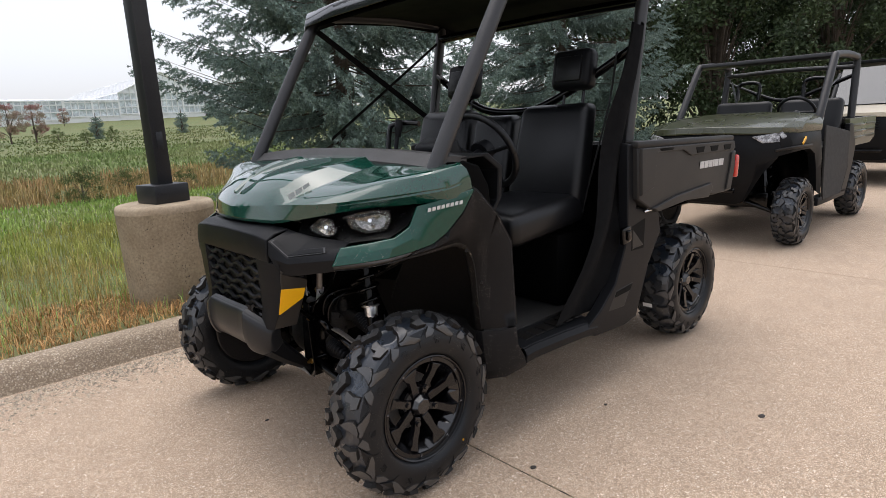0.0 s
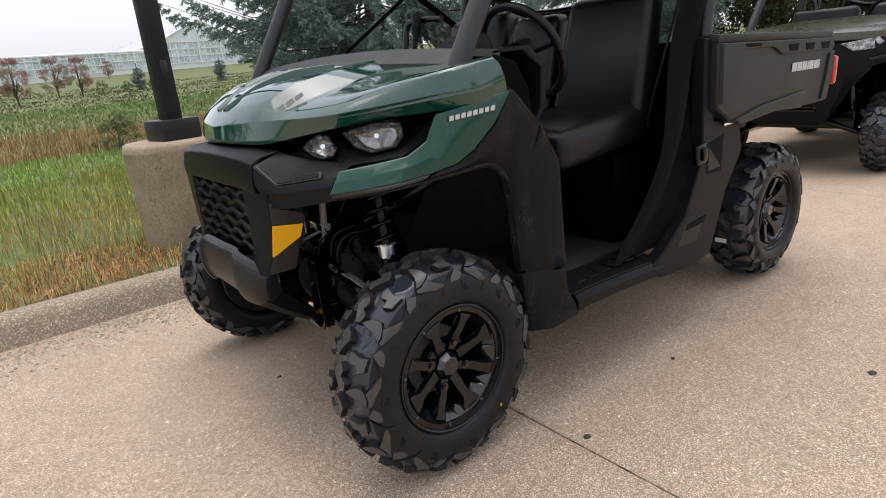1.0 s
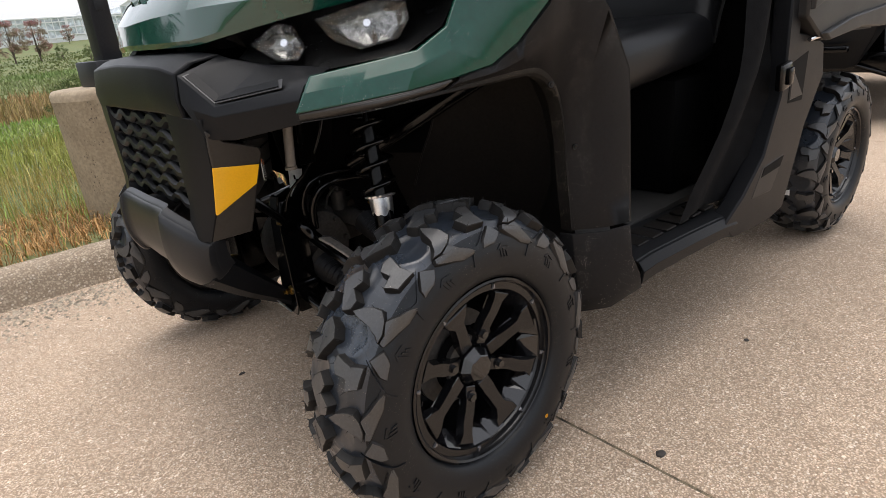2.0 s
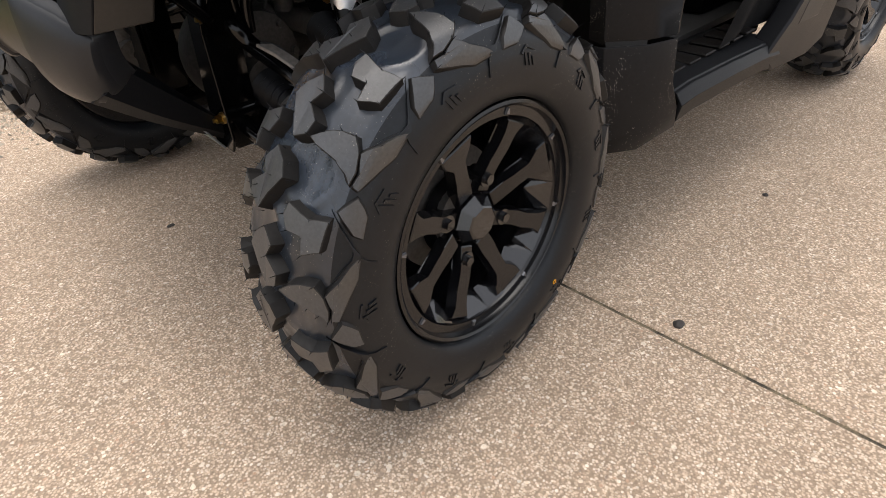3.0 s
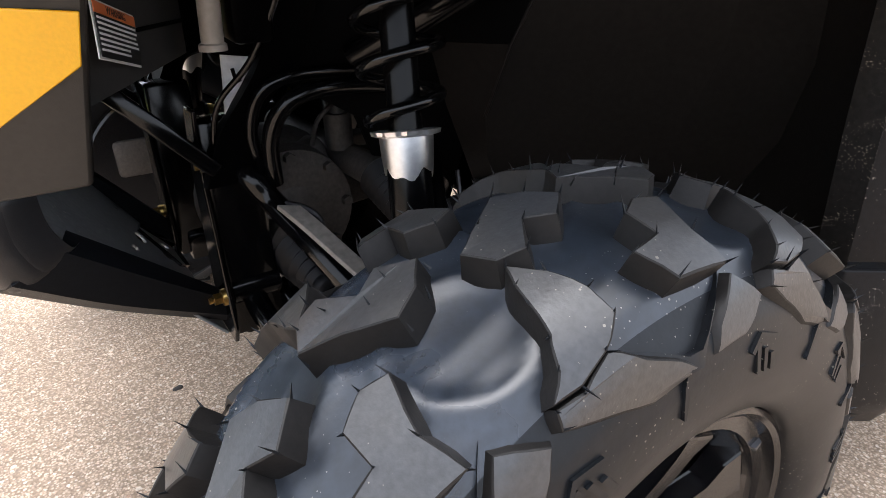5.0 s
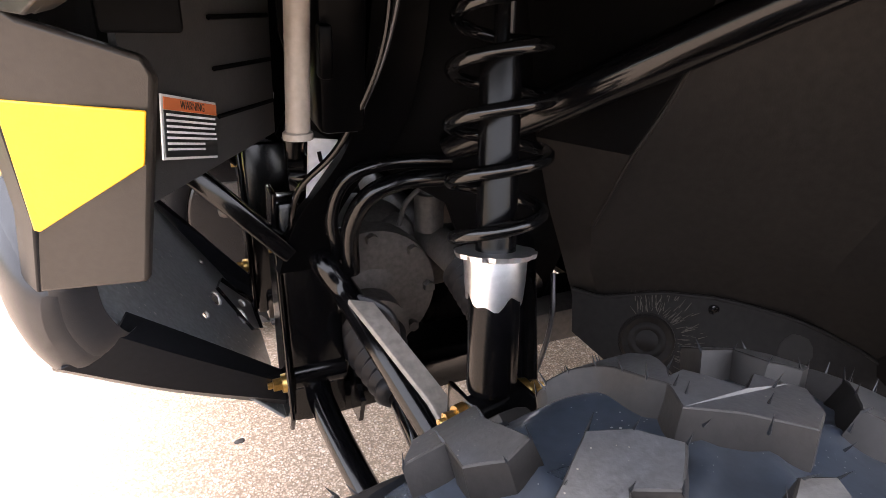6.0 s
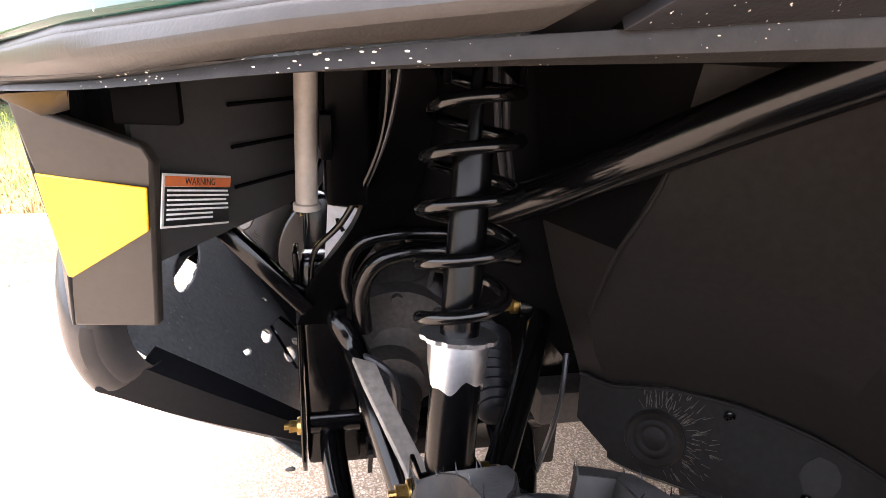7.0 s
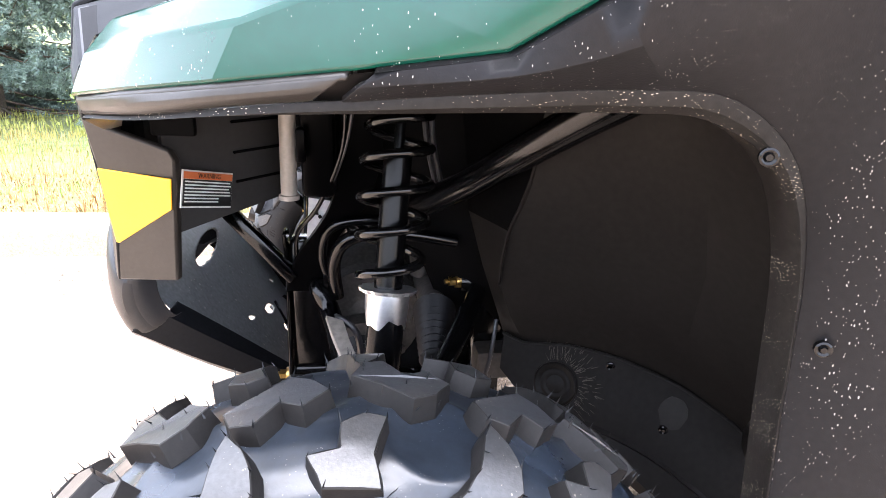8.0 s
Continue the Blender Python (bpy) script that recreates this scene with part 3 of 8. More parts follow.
def tyre_meshes():
    seg = 330
    verts, faces = [], []
    steps = [k * 0.0045 for k in range(31)] + [q for q in ARC if q > 0.137]
    full = [-q for q in steps[:0:-1]] + steps
    for k in range(seg):
        u = PITCHES * k / seg
        for q in full:
            verts.append(on_tyre(u, q, carcass_dent(u, q) if abs(q) < 0.13 else 0.0))
    n = len(full)
    for k in range(seg):
        for i in range(n - 1):
            a, b = k * n + i, ((k + 1) % seg) * n + i
            faces.append((a, a + 1, b + 1, b))
    lugs = {}
    lv, lf = [], []
    for p in range(PITCHES):
        for side, half in ((1, 0.0), (-1, 0.5)):
            s = p + half
            for kind, outline in LUG_KINDS:
                if kind == "middle" and side < 0:
                    outline = [(u, q + 0.012, h) for u, q, h in outline]
                block(lv, lf, outline, side, s)
                if p == 0:
                    ov, of = [], []
                    block(ov, of, outline, side, s)
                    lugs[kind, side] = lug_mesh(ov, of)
            strip(verts, faces, RIB_A, [0.0020, 0.0040, 0.0050, 0.0058, 0.0058, 0.0045, 0.0038, 0.0020], side, s, 0.05)
            strip(verts, faces, RIB_C, 0.0024, side, s, 0.01)
            # claw-like mark low on the side wall
            for j in range(3):
                u = 0.17 + 0.055 * j
                strip(verts, faces, [((u, 0.128 + 0.004 * j), (u + 0.03, 0.128 + 0.004 * j)), ((u + 0.035, 0.148), (u + 0.062, 0.148))], 0.0022, side, s, 0.02)
            strip(verts, faces, [((0.13, 0.132), (0.15, 0.134)), ((0.20, 0.122), (0.21, 0.125)), ((0.33, 0.126), (0.33, 0.129))], 0.0022, side, s, 0.02)
    hairs, hf = [], []
    rng = np.random.default_rng(3)
    for p in range(PITCHES * 2):
        side, s = (1, p // 2) if p % 2 == 0 else (-1, p // 2 + 0.5)
        for kind, outline in LUG_KINDS:
            for u, q, hh in outline:
                if hh > 0.007 and rng.random() < 0.9:
                    foot = on_tyre(u + s, side * q, hh - 0.002)
                    tip = on_tyre(u + s + rng.normal(0, 0.012), side * (q + rng.normal(0, 0.002)), hh + rng.uniform(0.003, 0.010))
                    d = (tip - foot).orthogonal().normalized() * 0.0009
                    e = (tip - foot).cross(d).normalized() * 0.0009
                    o = len(hairs)
                    hairs += [foot + d, foot - d * 0.5 + e, foot - d * 0.5 - e, tip]
                    hf += [(o, o + 1, o + 3), (o + 1, o + 2, o + 3), (o + 2, o, o + 3)]
    tyre = raw("tyre", verts, faces)
    tyre.materials.append(RUBBER)
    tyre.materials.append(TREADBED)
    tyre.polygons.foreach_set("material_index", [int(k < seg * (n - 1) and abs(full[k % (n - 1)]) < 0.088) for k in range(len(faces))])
    return tyre, lug_mesh(lv, lf), raw("moulding_hair", hairs, hf), lugs


def outward(me):
    bm = bmesh.new()
    bm.from_mesh(me)
    bmesh.ops.recalc_face_normals(bm, faces=bm.faces)
    bm.to_mesh(me)
    bm.free()
    return me


def rim_meshes():
    bm = bmesh.new()
    lathe(bm, [(-0.092, 0.190), (-0.088, 0.197), (-0.084, 0.180), (-0.05, 0.152), (0.030, 0.152), (0.050, 0.156), (0.066, 0.1640), (0.074, 0.169), (0.0785, 0.1705),
               (0.0785, 0.1845), (0.082, 0.1860), (0.088, 0.1875), (0.091, 0.1915), (0.0895, 0.196), (0.085, 0.197), (0.073, 0.184), (0.02, 0.166), (-0.05, 0.166), (-0.08, 0.189)], 72)
    # centre disc that carries the spokes
    lathe(bm, [(0.010, 0.0), (0.010, 0.074), (0.026, 0.066), (0.034, 0.052), (0.036, 0.0)], 32)
    bm.to_mesh(me := bpy.data.meshes.new("rim"))
    bm.free()
    out = {"rim": me}
    # cut facets at the outer end of a window: two sloping faces that meet in a ridge
    bm = bmesh.new()
    for a0, a1, ridge in ((-17.0, -2.0, 1.0), (-2.0, 15.5, 0.0)):
        def at(deg, r, y):
            return bm.verts.new((r * math.cos(radians(deg)), y, r * math.sin(radians(deg))))
        mid = (a0 + a1) / 2 + (4 if ridge else -3)
        p = [at(a0, 0.1695, 0.0745), at(a1, 0.1695, 0.0745), at(a1, 0.1500 - 0.004 * ridge, 0.040), at(mid, 0.1415, 0.034 + 0.010 * ridge), at(a0, 0.1520, 0.044)]
        back_edge = [at(a0, 0.1700, 0.030), at(a1, 0.1700, 0.030)]
        for f in ((p[0], p[1], p[3]), (p[1], p[2], p[3]), (p[0], p[3], p[4]), (p[4], p[3], back_edge[0]), (p[3], p[2], back_edge[1]), (p[3], back_edge[1], back_edge[0]), (p[0], p[4], back_edge[0]), (p[1], back_edge[1], p[2]), (p[0], back_edge[0], back_edge[1], p[1])):
            bm.faces.new(f)
    bmesh.ops.recalc_face_normals(bm, faces=bm.faces)
    out["window_facet"] = bpy.data.meshes.new("window_facet")
    bm.to_mesh(out["window_facet"])
    bm.free()
    for key, outline in (("spoke", [(0.036, -0.018), (0.068, -0.0165), (0.092, -0.0150), (0.128, -0.0125), (0.148, -0.030), (0.168, -0.037), (0.1715, 0.036), (0.150, 0.033), (0.128, 0.0130), (0.092, 0.0150), (0.068, 0.0175), (0.036, 0.018)]),
                         ("spoke_slim", [(0.036, -0.016), (0.070, -0.0115), (0.088, -0.0100), (0.120, -0.0190), (0.148, -0.0150), (0.168, -0.030), (0.1715, 0.022), (0.150, 0.012), (0.122, 0.0110), (0.096, 0.0190), (0.070, 0.0150), (0.036, 0.016)])):
        bm = bmesh.new()
        slab(bm, outline, 0.020, plane((0, 0, 0), (1, 0, 0), (0, 0, -1)), taper=0.86)
        for v in bm.verts:
            v.co.y += 0.030 + 0.026 * max(0, min(1, (v.co.x - 0.05) / 0.115))
        bmesh.ops.bevel(bm, geom=bm.edges[:], offset=0.0016, segments=1, affect="EDGES")
        bmesh.ops.recalc_face_normals(bm, faces=bm.faces)
        out[key] = bpy.data.meshes.new("spoke")
        bm.to_mesh(out[key])
        bm.free()
    bm = bmesh.new()
    lathe(bm, [(0.030, 0.043), (0.050, 0.042), (0.055, 0.038), (0.066, 0.030), (0.068, 0.027), (0.068, 0.0)], 8)
    out["centre_cap"] = bpy.data.meshes.new("centre_cap")
    bmesh.ops.recalc_face_normals(bm, faces=bm.faces)
    bm.to_mesh(out["centre_cap"])
    bm.free()
    bm = bmesh.new()
    rod(bm, (0, 0.030, 0), (0, 0.062, 0), 0.0100, 0.0085, 6)
    rod(bm, (0, 0.025, 0), (0, 0.0555, 0), 0.0150, 0.0140, 20)
    out["lug_nut"] = bpy.data.meshes.new("lug_nut")
    bm.to_mesh(out["lug_nut"])
    bm.free()
    bm = bmesh.new()
    slab(bm, [(0.1715, -0.0045), (0.1835, -0.0015), (0.1835, 0.0015), (0.1715, 0.0045)], 0.004, plane((0, 0.078, 0), (1, 0, 0), (0, 0, -1)), taper=0.7)
    out["rim_stud"] = bpy.data.meshes.new("rim_stud")
    bm.to_mesh(out["rim_stud"])
    bm.free()
    return out


TYRE, TREAD, HAIRS, TREAD_LUGS = tyre_meshes()
RIMS = rim_meshes()
for me in (TYRE, TREAD, *TREAD_LUGS.values(), RIMS["rim"]):
    outward(me)


def add_wheel(parent, x, y, z, outer=1, turn=0.0, wide=1.0, size=1.0, detail=False, hub=(0, 0, 0)):
    """A wheel under a vehicle: brake drum, with tyre, rim, spokes, cap and nuts on it."""
    if "drum" not in RIMS:
        bm = bmesh.new()
        lathe(bm, [(-0.09, 0.0), (-0.09, 0.055), (-0.03, 0.06), (-0.02, 0.105), (-0.006, 0.105), (0.0, 0.06), (0.032, 0.058), (0.032, 0.0)], 36)
        ob = part("wheel", bm, CASTIRON, parent)
        RIMS["drum"] = ob.data
    else:
        ob = part_of("wheel", RIMS["drum"], CASTIRON, parent)
    ob.matrix_local = pose(x, y, z, 0, 0, 0 if outer > 0 else 180) @ pose(0, 0, 0, 0, turn, 0) @ Matrix.Diagonal((size, size * wide, size, 1))
    part_of("tyre", TYRE, RUBBER, ob, angle=50)
    if detail:
        for p in range(PITCHES):
            for (kind, side), me in TREAD_LUGS.items():
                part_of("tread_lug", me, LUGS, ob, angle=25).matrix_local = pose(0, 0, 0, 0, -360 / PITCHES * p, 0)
        part_of("moulding_hair", HAIRS, RUBBER, ob, angle=0, kind="stuff")
    else:
        part_of("tread", TREAD, LUGS, ob, "dusty chevron tread", angle=25)
    offset = pose(*hub)
    part_of("rim", RIMS["rim"], RIM_FACE, ob, angle=25).matrix_local = offset
    for k in range(8):
        part_of("window_facet", RIMS["window_facet"], RIM, ob, angle=5).matrix_local = offset @ pose(0, 0, 0, 0, 45 * k, 0)
        part_of("spoke", RIMS["spoke" if k % 2 else "spoke_slim"], RIM_FACE, ob, angle=20).matrix_local = offset @ pose(0, 0, 0, 0, 45 * k - 22.5, 0)
        part_of("rim_stud", RIMS["rim_stud"], STUD, ob, angle=20).matrix_local = offset @ pose(0, 0, 0, 0, 45 * k - 12, 0)
    part_of("centre_cap", RIMS["centre_cap"], RIM, ob, angle=20).matrix_local = offset
    for k in range(4):
        part_of("lug_nut", RIMS["lug_nut"], RIM, ob, angle=25).matrix_local = offset @ pose(0, 0, 0, 0, 90 * k - 20, 0) @ pose(0.068, 0, 0)
    return ob


# ---- the green utility vehicle ----
UTV = thing("utility_vehicle", "dark green side-by-side utility vehicle with black trim and open doors", "utility vehicle")


def both(name, build, material, label="", bevel=0.0, angle=32):
    """A part on the left side and its twin on the right."""
    bm = build()
    twin = mirrored(bm)
    out = [part(name, bm, material, UTV, label, angle), part(name, twin, material, UTV, label, angle)]
    if bevel:
        for ob in out:
            soft(ob, bevel)
    return out


def one(name, build, material, label="", bevel=0.0, angle=32, parent=None):
    ob = part(name, build(), material, parent or UTV, label, angle)
    return soft(ob, bevel) if bevel else ob


WHEEL_Y, AXLE_Z, BASE = 0.682, 0.336, 2.11
front_left = add_wheel(UTV, -0.004, WHEEL_Y, AXLE_Z - 0.003, 1, detail=True, hub=(-0.006, -0.005, -0.005))
add_wheel(UTV, 0, -WHEEL_Y, AXLE_Z, -1, 17)
add_wheel(UTV, -BASE, WHEEL_Y - 0.012, AXLE_Z, 1, 11, 1.12)
add_wheel(UTV, -BASE, -WHEEL_Y + 0.012, AXLE_Z, -1, 5, 1.12)


def paper_tag():
    bm = bmesh.new()
    box(bm, (0.003, 0.055, 0.024), (-1.783, 0.662, 0.247), (0, 15, 0), bevel=0.001, segments=1)
    return bm


one("paper_tag", paper_tag, WHITE, "small white paper tag stuck on the tread")


def paint_dot():
    bm = bmesh.new()
    lathe(bm, [(0.0, 0.0035), (0.0008, 0.0042), (0.0, 0.005)], 16)
    return bm


one("paint_mark", paint_dot, YELLOW, "small yellow paint ring on the side wall", parent=front_left).location = (-0.152, 0.1062, -0.182)


def mirror_half(rows):
    """Completes rows that run from the middle plane outwards."""
    return [[(x, -y, z) for x, y, z in row[:0:-1]] + list(row) for row in rows]


def hood():
    stations = [
        [(0.298, 0, 1.006), (0.293, 0, 1.045), (0.262, 0, 1.086), (0.13, 0, 1.158), (-0.19, 0, 1.213)],
        [(0.285, 0.12, 1.004), (0.277, 0.12, 1.052), (0.245, 0.12, 1.094), (0.13, 0.13, 1.160), (-0.19, 0.15, 1.211)],
        [(0.252, 0.252, 1.003), (0.242, 0.250, 1.058), (0.214, 0.235, 1.098), (0.10, 0.252, 1.157), (-0.19, 0.285, 1.208)],
        [(0.238, 0.288, 1.006), (0.228, 0.290, 1.060), (0.196, 0.296, 1.076), (0.07, 0.330, 1.118), (-0.16, 0.372, 1.180)],
        [(0.150, 0.432, 1.032), (0.146, 0.452, 1.064), (0.112, 0.462, 1.086), (0.035, 0.470, 1.120), (-0.17, 0.48, 1.184)],
        [(0.043, 0.567, 1.055), (0.042, 0.606, 1.082), (0.022, 0.612, 1.108), (-0.02, 0.60, 1.140), (-0.18, 0.60, 1.183)],
        [(-0.045, 0.695, 1.066), (-0.040, 0.732, 1.100), (-0.048, 0.728, 1.125), (-0.06, 0.705, 1.154), (-0.19, 0.70, 1.181)],
        [(-0.140, 0.774, 1.072), (-0.130, 0.784, 1.110), (-0.120, 0.775, 1.142), (-0.11, 0.752, 1.165), (-0.20, 0.745, 1.181)],
        [(-0.250, 0.790, 1.092), (-0.240, 0.794, 1.132), (-0.228, 0.790, 1.163), (-0.215, 0.780, 1.180), (-0.228, 0.752, 1.186)],
    ]
    rows = []
    for r in range(5):
        line = [s[r] for s in stations]
        rows.append([*smooth_rail(line[:3], 2), *smooth_rail(line[3:], 3)])
    long = [[row[k] for row in rows[:2]] + smooth_rail([row[k] for row in rows[2:]], 4) for k in range(len(rows[0]))]
    rows = [[rail[k] for rail in long] for k in range(len(long[0]))]
    bm = bmesh.new()
    skin(bm, mirror_half(rows), 0.012, (-0.3, 0, -1))
    return bm


one("hood", hood, GREEN, bevel=0.0015, angle=19)


def hood_rib():
    """One arm of the raised V that opens from the badge towards the windscreen."""
    spine = [(0.258, 0.030, 1.091), (0.195, 0.048, 1.128), (0.130, 0.066, 1.160), (0.030, 0.092, 1.187), (-0.100, 0.122, 1.205)]
    rows = []
    for (dy, dz) in ((-0.030, -0.008), (-0.018, 0.004), (0.006, 0.010), (0.013, -0.010)):
        rows.append(smooth_rail([(x, y + dy * (0.6 + 0.4 * k / 4), z + (dz if k < 4 else min(dz, 0.002))) for k, (x, y, z) in enumerate(spine)], 3))
    bm = bmesh.new()
    skin(bm, rows, 0.006, (-0.3, 0, -1))
    return bm


both("hood_rib", hood_rib, GREEN, bevel=0.0012, angle=16)


def side_panel():
    low = [(0.216, 0.577, 0.868), (0.150, 0.656, 0.879), (0.080, 0.712, 0.889), (0.0, 0.740, 0.900), (-0.085, 0.752, 0.913), (-0.135, 0.770, 0.945), (-0.200, 0.788, 1.008), (-0.252, 0.799, 1.083)]
    top = [(0.178, 0.577, 0.926), (0.105, 0.652, 0.940), (0.040, 0.702, 0.952), (-0.012, 0.722, 0.985), (-0.045, 0.728, 1.050), (-0.120, 0.768, 1.066), (-0.200, 0.788, 1.083), (-0.255, 0.799, 1.092)]
    mid = [tuple(a * 0.45 + b * 0.55 for a, b in zip(p, q)) for p, q in zip(low, top)]
    mid = [(x + 0.004, y + 0.010 * k, z) for (x, y, z), k in zip(mid, (0.6, 1, 1, 1, 0.9, 0.7, 0.5, 0))]
    bm = bmesh.new()
    skin(bm, [low, mid, top], 0.010, (-0.3, -1, 0))
    return bm


both("side_panel", side_panel, GREEN_FLECKED, bevel=0.003, angle=20)


def fascia():
    stations = [
        [(0.235, 0, 0.988), (0.300, 0, 0.985), (0.332, 0, 0.968), (0.338, 0, 0.920), (0.326, 0, 0.872)],
        [(0.235, 0.18, 0.984), (0.298, 0.18, 0.980), (0.328, 0.18, 0.963), (0.334, 0.18, 0.916), (0.324, 0.18, 0.872)],
        [(0.234, 0.26, 0.980), (0.296, 0.26, 0.974), (0.324, 0.26, 0.958), (0.331, 0.26, 0.910), (0.323, 0.26, 0.870)],
        [(0.224, 0.312, 0.974), (0.282, 0.312, 0.964), (0.315, 0.314, 0.946), (0.322, 0.316, 0.900), (0.317, 0.318, 0.862)],
    ]
    bm = bmesh.new()
    skin(bm, mirror_half([[s[r] for s in stations] for r in range(5)]), 0.012, (-1, 0, -0.4))
    return bm


one("bumper_fascia", fascia, PLASTIC, bevel=0.004, angle=28)


def fascia_column():
    rows = [
        [(0.300, 0.225, 0.874), (0.324, 0.236, 0.874), (0.318, 0.316, 0.866), (0.303, 0.366, 0.862)],
        [(0.298, 0.225, 0.770), (0.322, 0.238, 0.770), (0.317, 0.305, 0.770), (0.299, 0.352, 0.769)],
        [(0.298, 0.222, 0.680), (0.320, 0.235, 0.680), (0.316, 0.290, 0.676), (0.300, 0.322, 0.672)],
        [(0.308, 0.215, 0.606), (0.332, 0.225, 0.606), (0.330, 0.262, 0.606), (0.314, 0.297, 0.606)],
    ]
    bm = bmesh.new()
    skin(bm, rows, 0.014, (-1, -0.2, 0))
    return bm


both("fascia_column", fascia_column, PLASTIC, bevel=0.004)


def fascia_wing():
    rows = [
        [(0.222, 0.314, 0.970), (0.212, 0.345, 0.962), (0.186, 0.420, 0.948), (0.126, 0.560, 0.934)],
        [(0.311, 0.318, 0.943), (0.300, 0.348, 0.920), (0.283, 0.394, 0.884), (0.190, 0.574, 0.912)],
        [(0.317, 0.324, 0.892), (0.308, 0.355, 0.880), (0.288, 0.402, 0.866), (0.206, 0.578, 0.890)],
        [(0.303, 0.366, 0.830), (0.290, 0.374, 0.822), (0.262, 0.408, 0.819), (0.210, 0.576, 0.850)],
        [(0.290, 0.362, 0.830), (0.278, 0.366, 0.824), (0.252, 0.398, 0.822), (0.192, 0.556, 0.850)],
    ]
    bm = bmesh.new()
    skin(bm, rows, 0.006, (-0.8, -0.6, 0.1))
    return bm


both("fascia_wing", fascia_wing, PLASTIC, bevel=0.004)


def wing_decal(grow, lift):
    """An L-shaped raised plate on the sloping shelf beside the headlamp."""
    o, u, v = Vector((0.311, 0.318, 0.943)), Vector((-0.028, 0.076, -0.059)), Vector((-0.089, -0.004, 0.027))
    w = Vector((-0.093, 0.180, 0.028))
    n = Vector((0.28, 0.66, 0.70)) * lift

    def at(a, b, c=0.0):
        return tuple(o + u * a + v * b + w * c + n)
    g = grow
    bm = bmesh.new()
    skin(bm, [[at(0.14 - g, 0.42 + g), at(0.84, 0.42 + g), at(0.84, 0.30 + g, 0.66 + g)], [at(0.12 - g, 0.10 - g), at(0.92 + g, 0.10 - g), at(0.92 + g, 0.06 - g, 0.74 + g)]], 0.002, (-0.28, -0.66, -0.70))
    return bm


both("decal_edge", lambda: wing_decal(0.035, 0.0022), surface("dull_grey_decal", (0.045, 0.046, 0.05), 0.4, var=0.1, bump=0.05))
both("decal", lambda: wing_decal(0.0, 0.0034), PLASTIC)


def fascia_side():
    """The side cheek that carries the reflector, with the pointed opening above it."""
    out = [(0.302, 0.371, 0.842), (0.272, 0.3745, 0.817), (0.240, 0.377, 0.806), (0.209, 0.381, 0.795), (0.203, 0.378, 0.780), (0.216, 0.352, 0.705), (0.232, 0.320, 0.612), (0.313, 0.297, 0.606), (0.300, 0.320, 0.672), (0.298, 0.352, 0.769)]
    bm = bmesh.new()
    vs = [bm.verts.new(p) for p in out]
    hs = [bm.verts.new((x - 0.004, y - 0.012, z)) for x, y, z in out]
    bm.faces.new(vs), bm.faces.new(hs[::-1])
    for i in range(len(vs)):
        bm.faces.new((vs[i], hs[i], hs[(i + 1) % len(vs)], vs[(i + 1) % len(vs)]))
    bmesh.ops.triangulate(bm, faces=[f for f in bm.faces if len(f.verts) > 4])
    return bm


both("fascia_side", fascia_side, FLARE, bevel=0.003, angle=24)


def reflector():
    out = [(0.297, 0.351, 0.768), (0.210, 0.371, 0.760), (0.217, 0.357, 0.720), (0.296, 0.319, 0.666), (0.300, 0.319, 0.668)]
    bm = bmesh.new()
    n = Vector((0.10, 1.0, -0.32)).normalized()
    a = [bm.verts.new(Vector(p)) for p in out]
    b = [bm.verts.new(Vector(p) + n * 0.003) for p in out]
    bm.faces.new(a[::-1]), bm.faces.new(b)
    for i in range(5):
        bm.faces.new((a[i], a[(i + 1) % 5], b[(i + 1) % 5], b[i]))
    return bm


for ob in both("reflector", reflector, YELLOW, "amber trapezoid side reflector", angle=20):
    soft(ob, 0.0012)


def chin():
    """Lower bumper: a rounded bar across the front."""
    stations = [
        [(0.345, 0, 0.668), (0.364, 0, 0.650), (0.366, 0, 0.566), (0.340, 0, 0.512), (0.312, 0, 0.512)],
        [(0.344, 0.138, 0.668), (0.362, 0.138, 0.650), (0.364, 0.138, 0.566), (0.338, 0.138, 0.510), (0.310, 0.136, 0.510)],
        [(0.350, 0.160, 0.662), (0.371, 0.162, 0.642), (0.373, 0.163, 0.557), (0.346, 0.163, 0.499), (0.312, 0.160, 0.503)],
        [(0.328, 0.242, 0.634), (0.347, 0.243, 0.614), (0.349, 0.240, 0.548), (0.328, 0.234, 0.495), (0.296, 0.225, 0.500)],
        [(0.300, 0.272, 0.608), (0.316, 0.280, 0.594), (0.320, 0.274, 0.552), (0.306, 0.262, 0.510), (0.282, 0.250, 0.512)],
        [(0.280, 0.262, 0.600), (0.282, 0.270, 0.590), (0.280, 0.266, 0.560), (0.268, 0.258, 0.532), (0.260, 0.246, 0.530)],
    ]
    bm = bmesh.new()
    rows = [smooth_rail([s[r] for s in stations], 3) for r in range(5)]
    cross = [smooth_rail([row[k] for row in rows], 4) for k in range(len(rows[0]))]
    skin(bm, mirror_half([[c[k] for c in cross] for k in range(len(cross[0]))]), 0.008, (-0.7, 0, 0.5))
    return bm


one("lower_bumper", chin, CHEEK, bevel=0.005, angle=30)


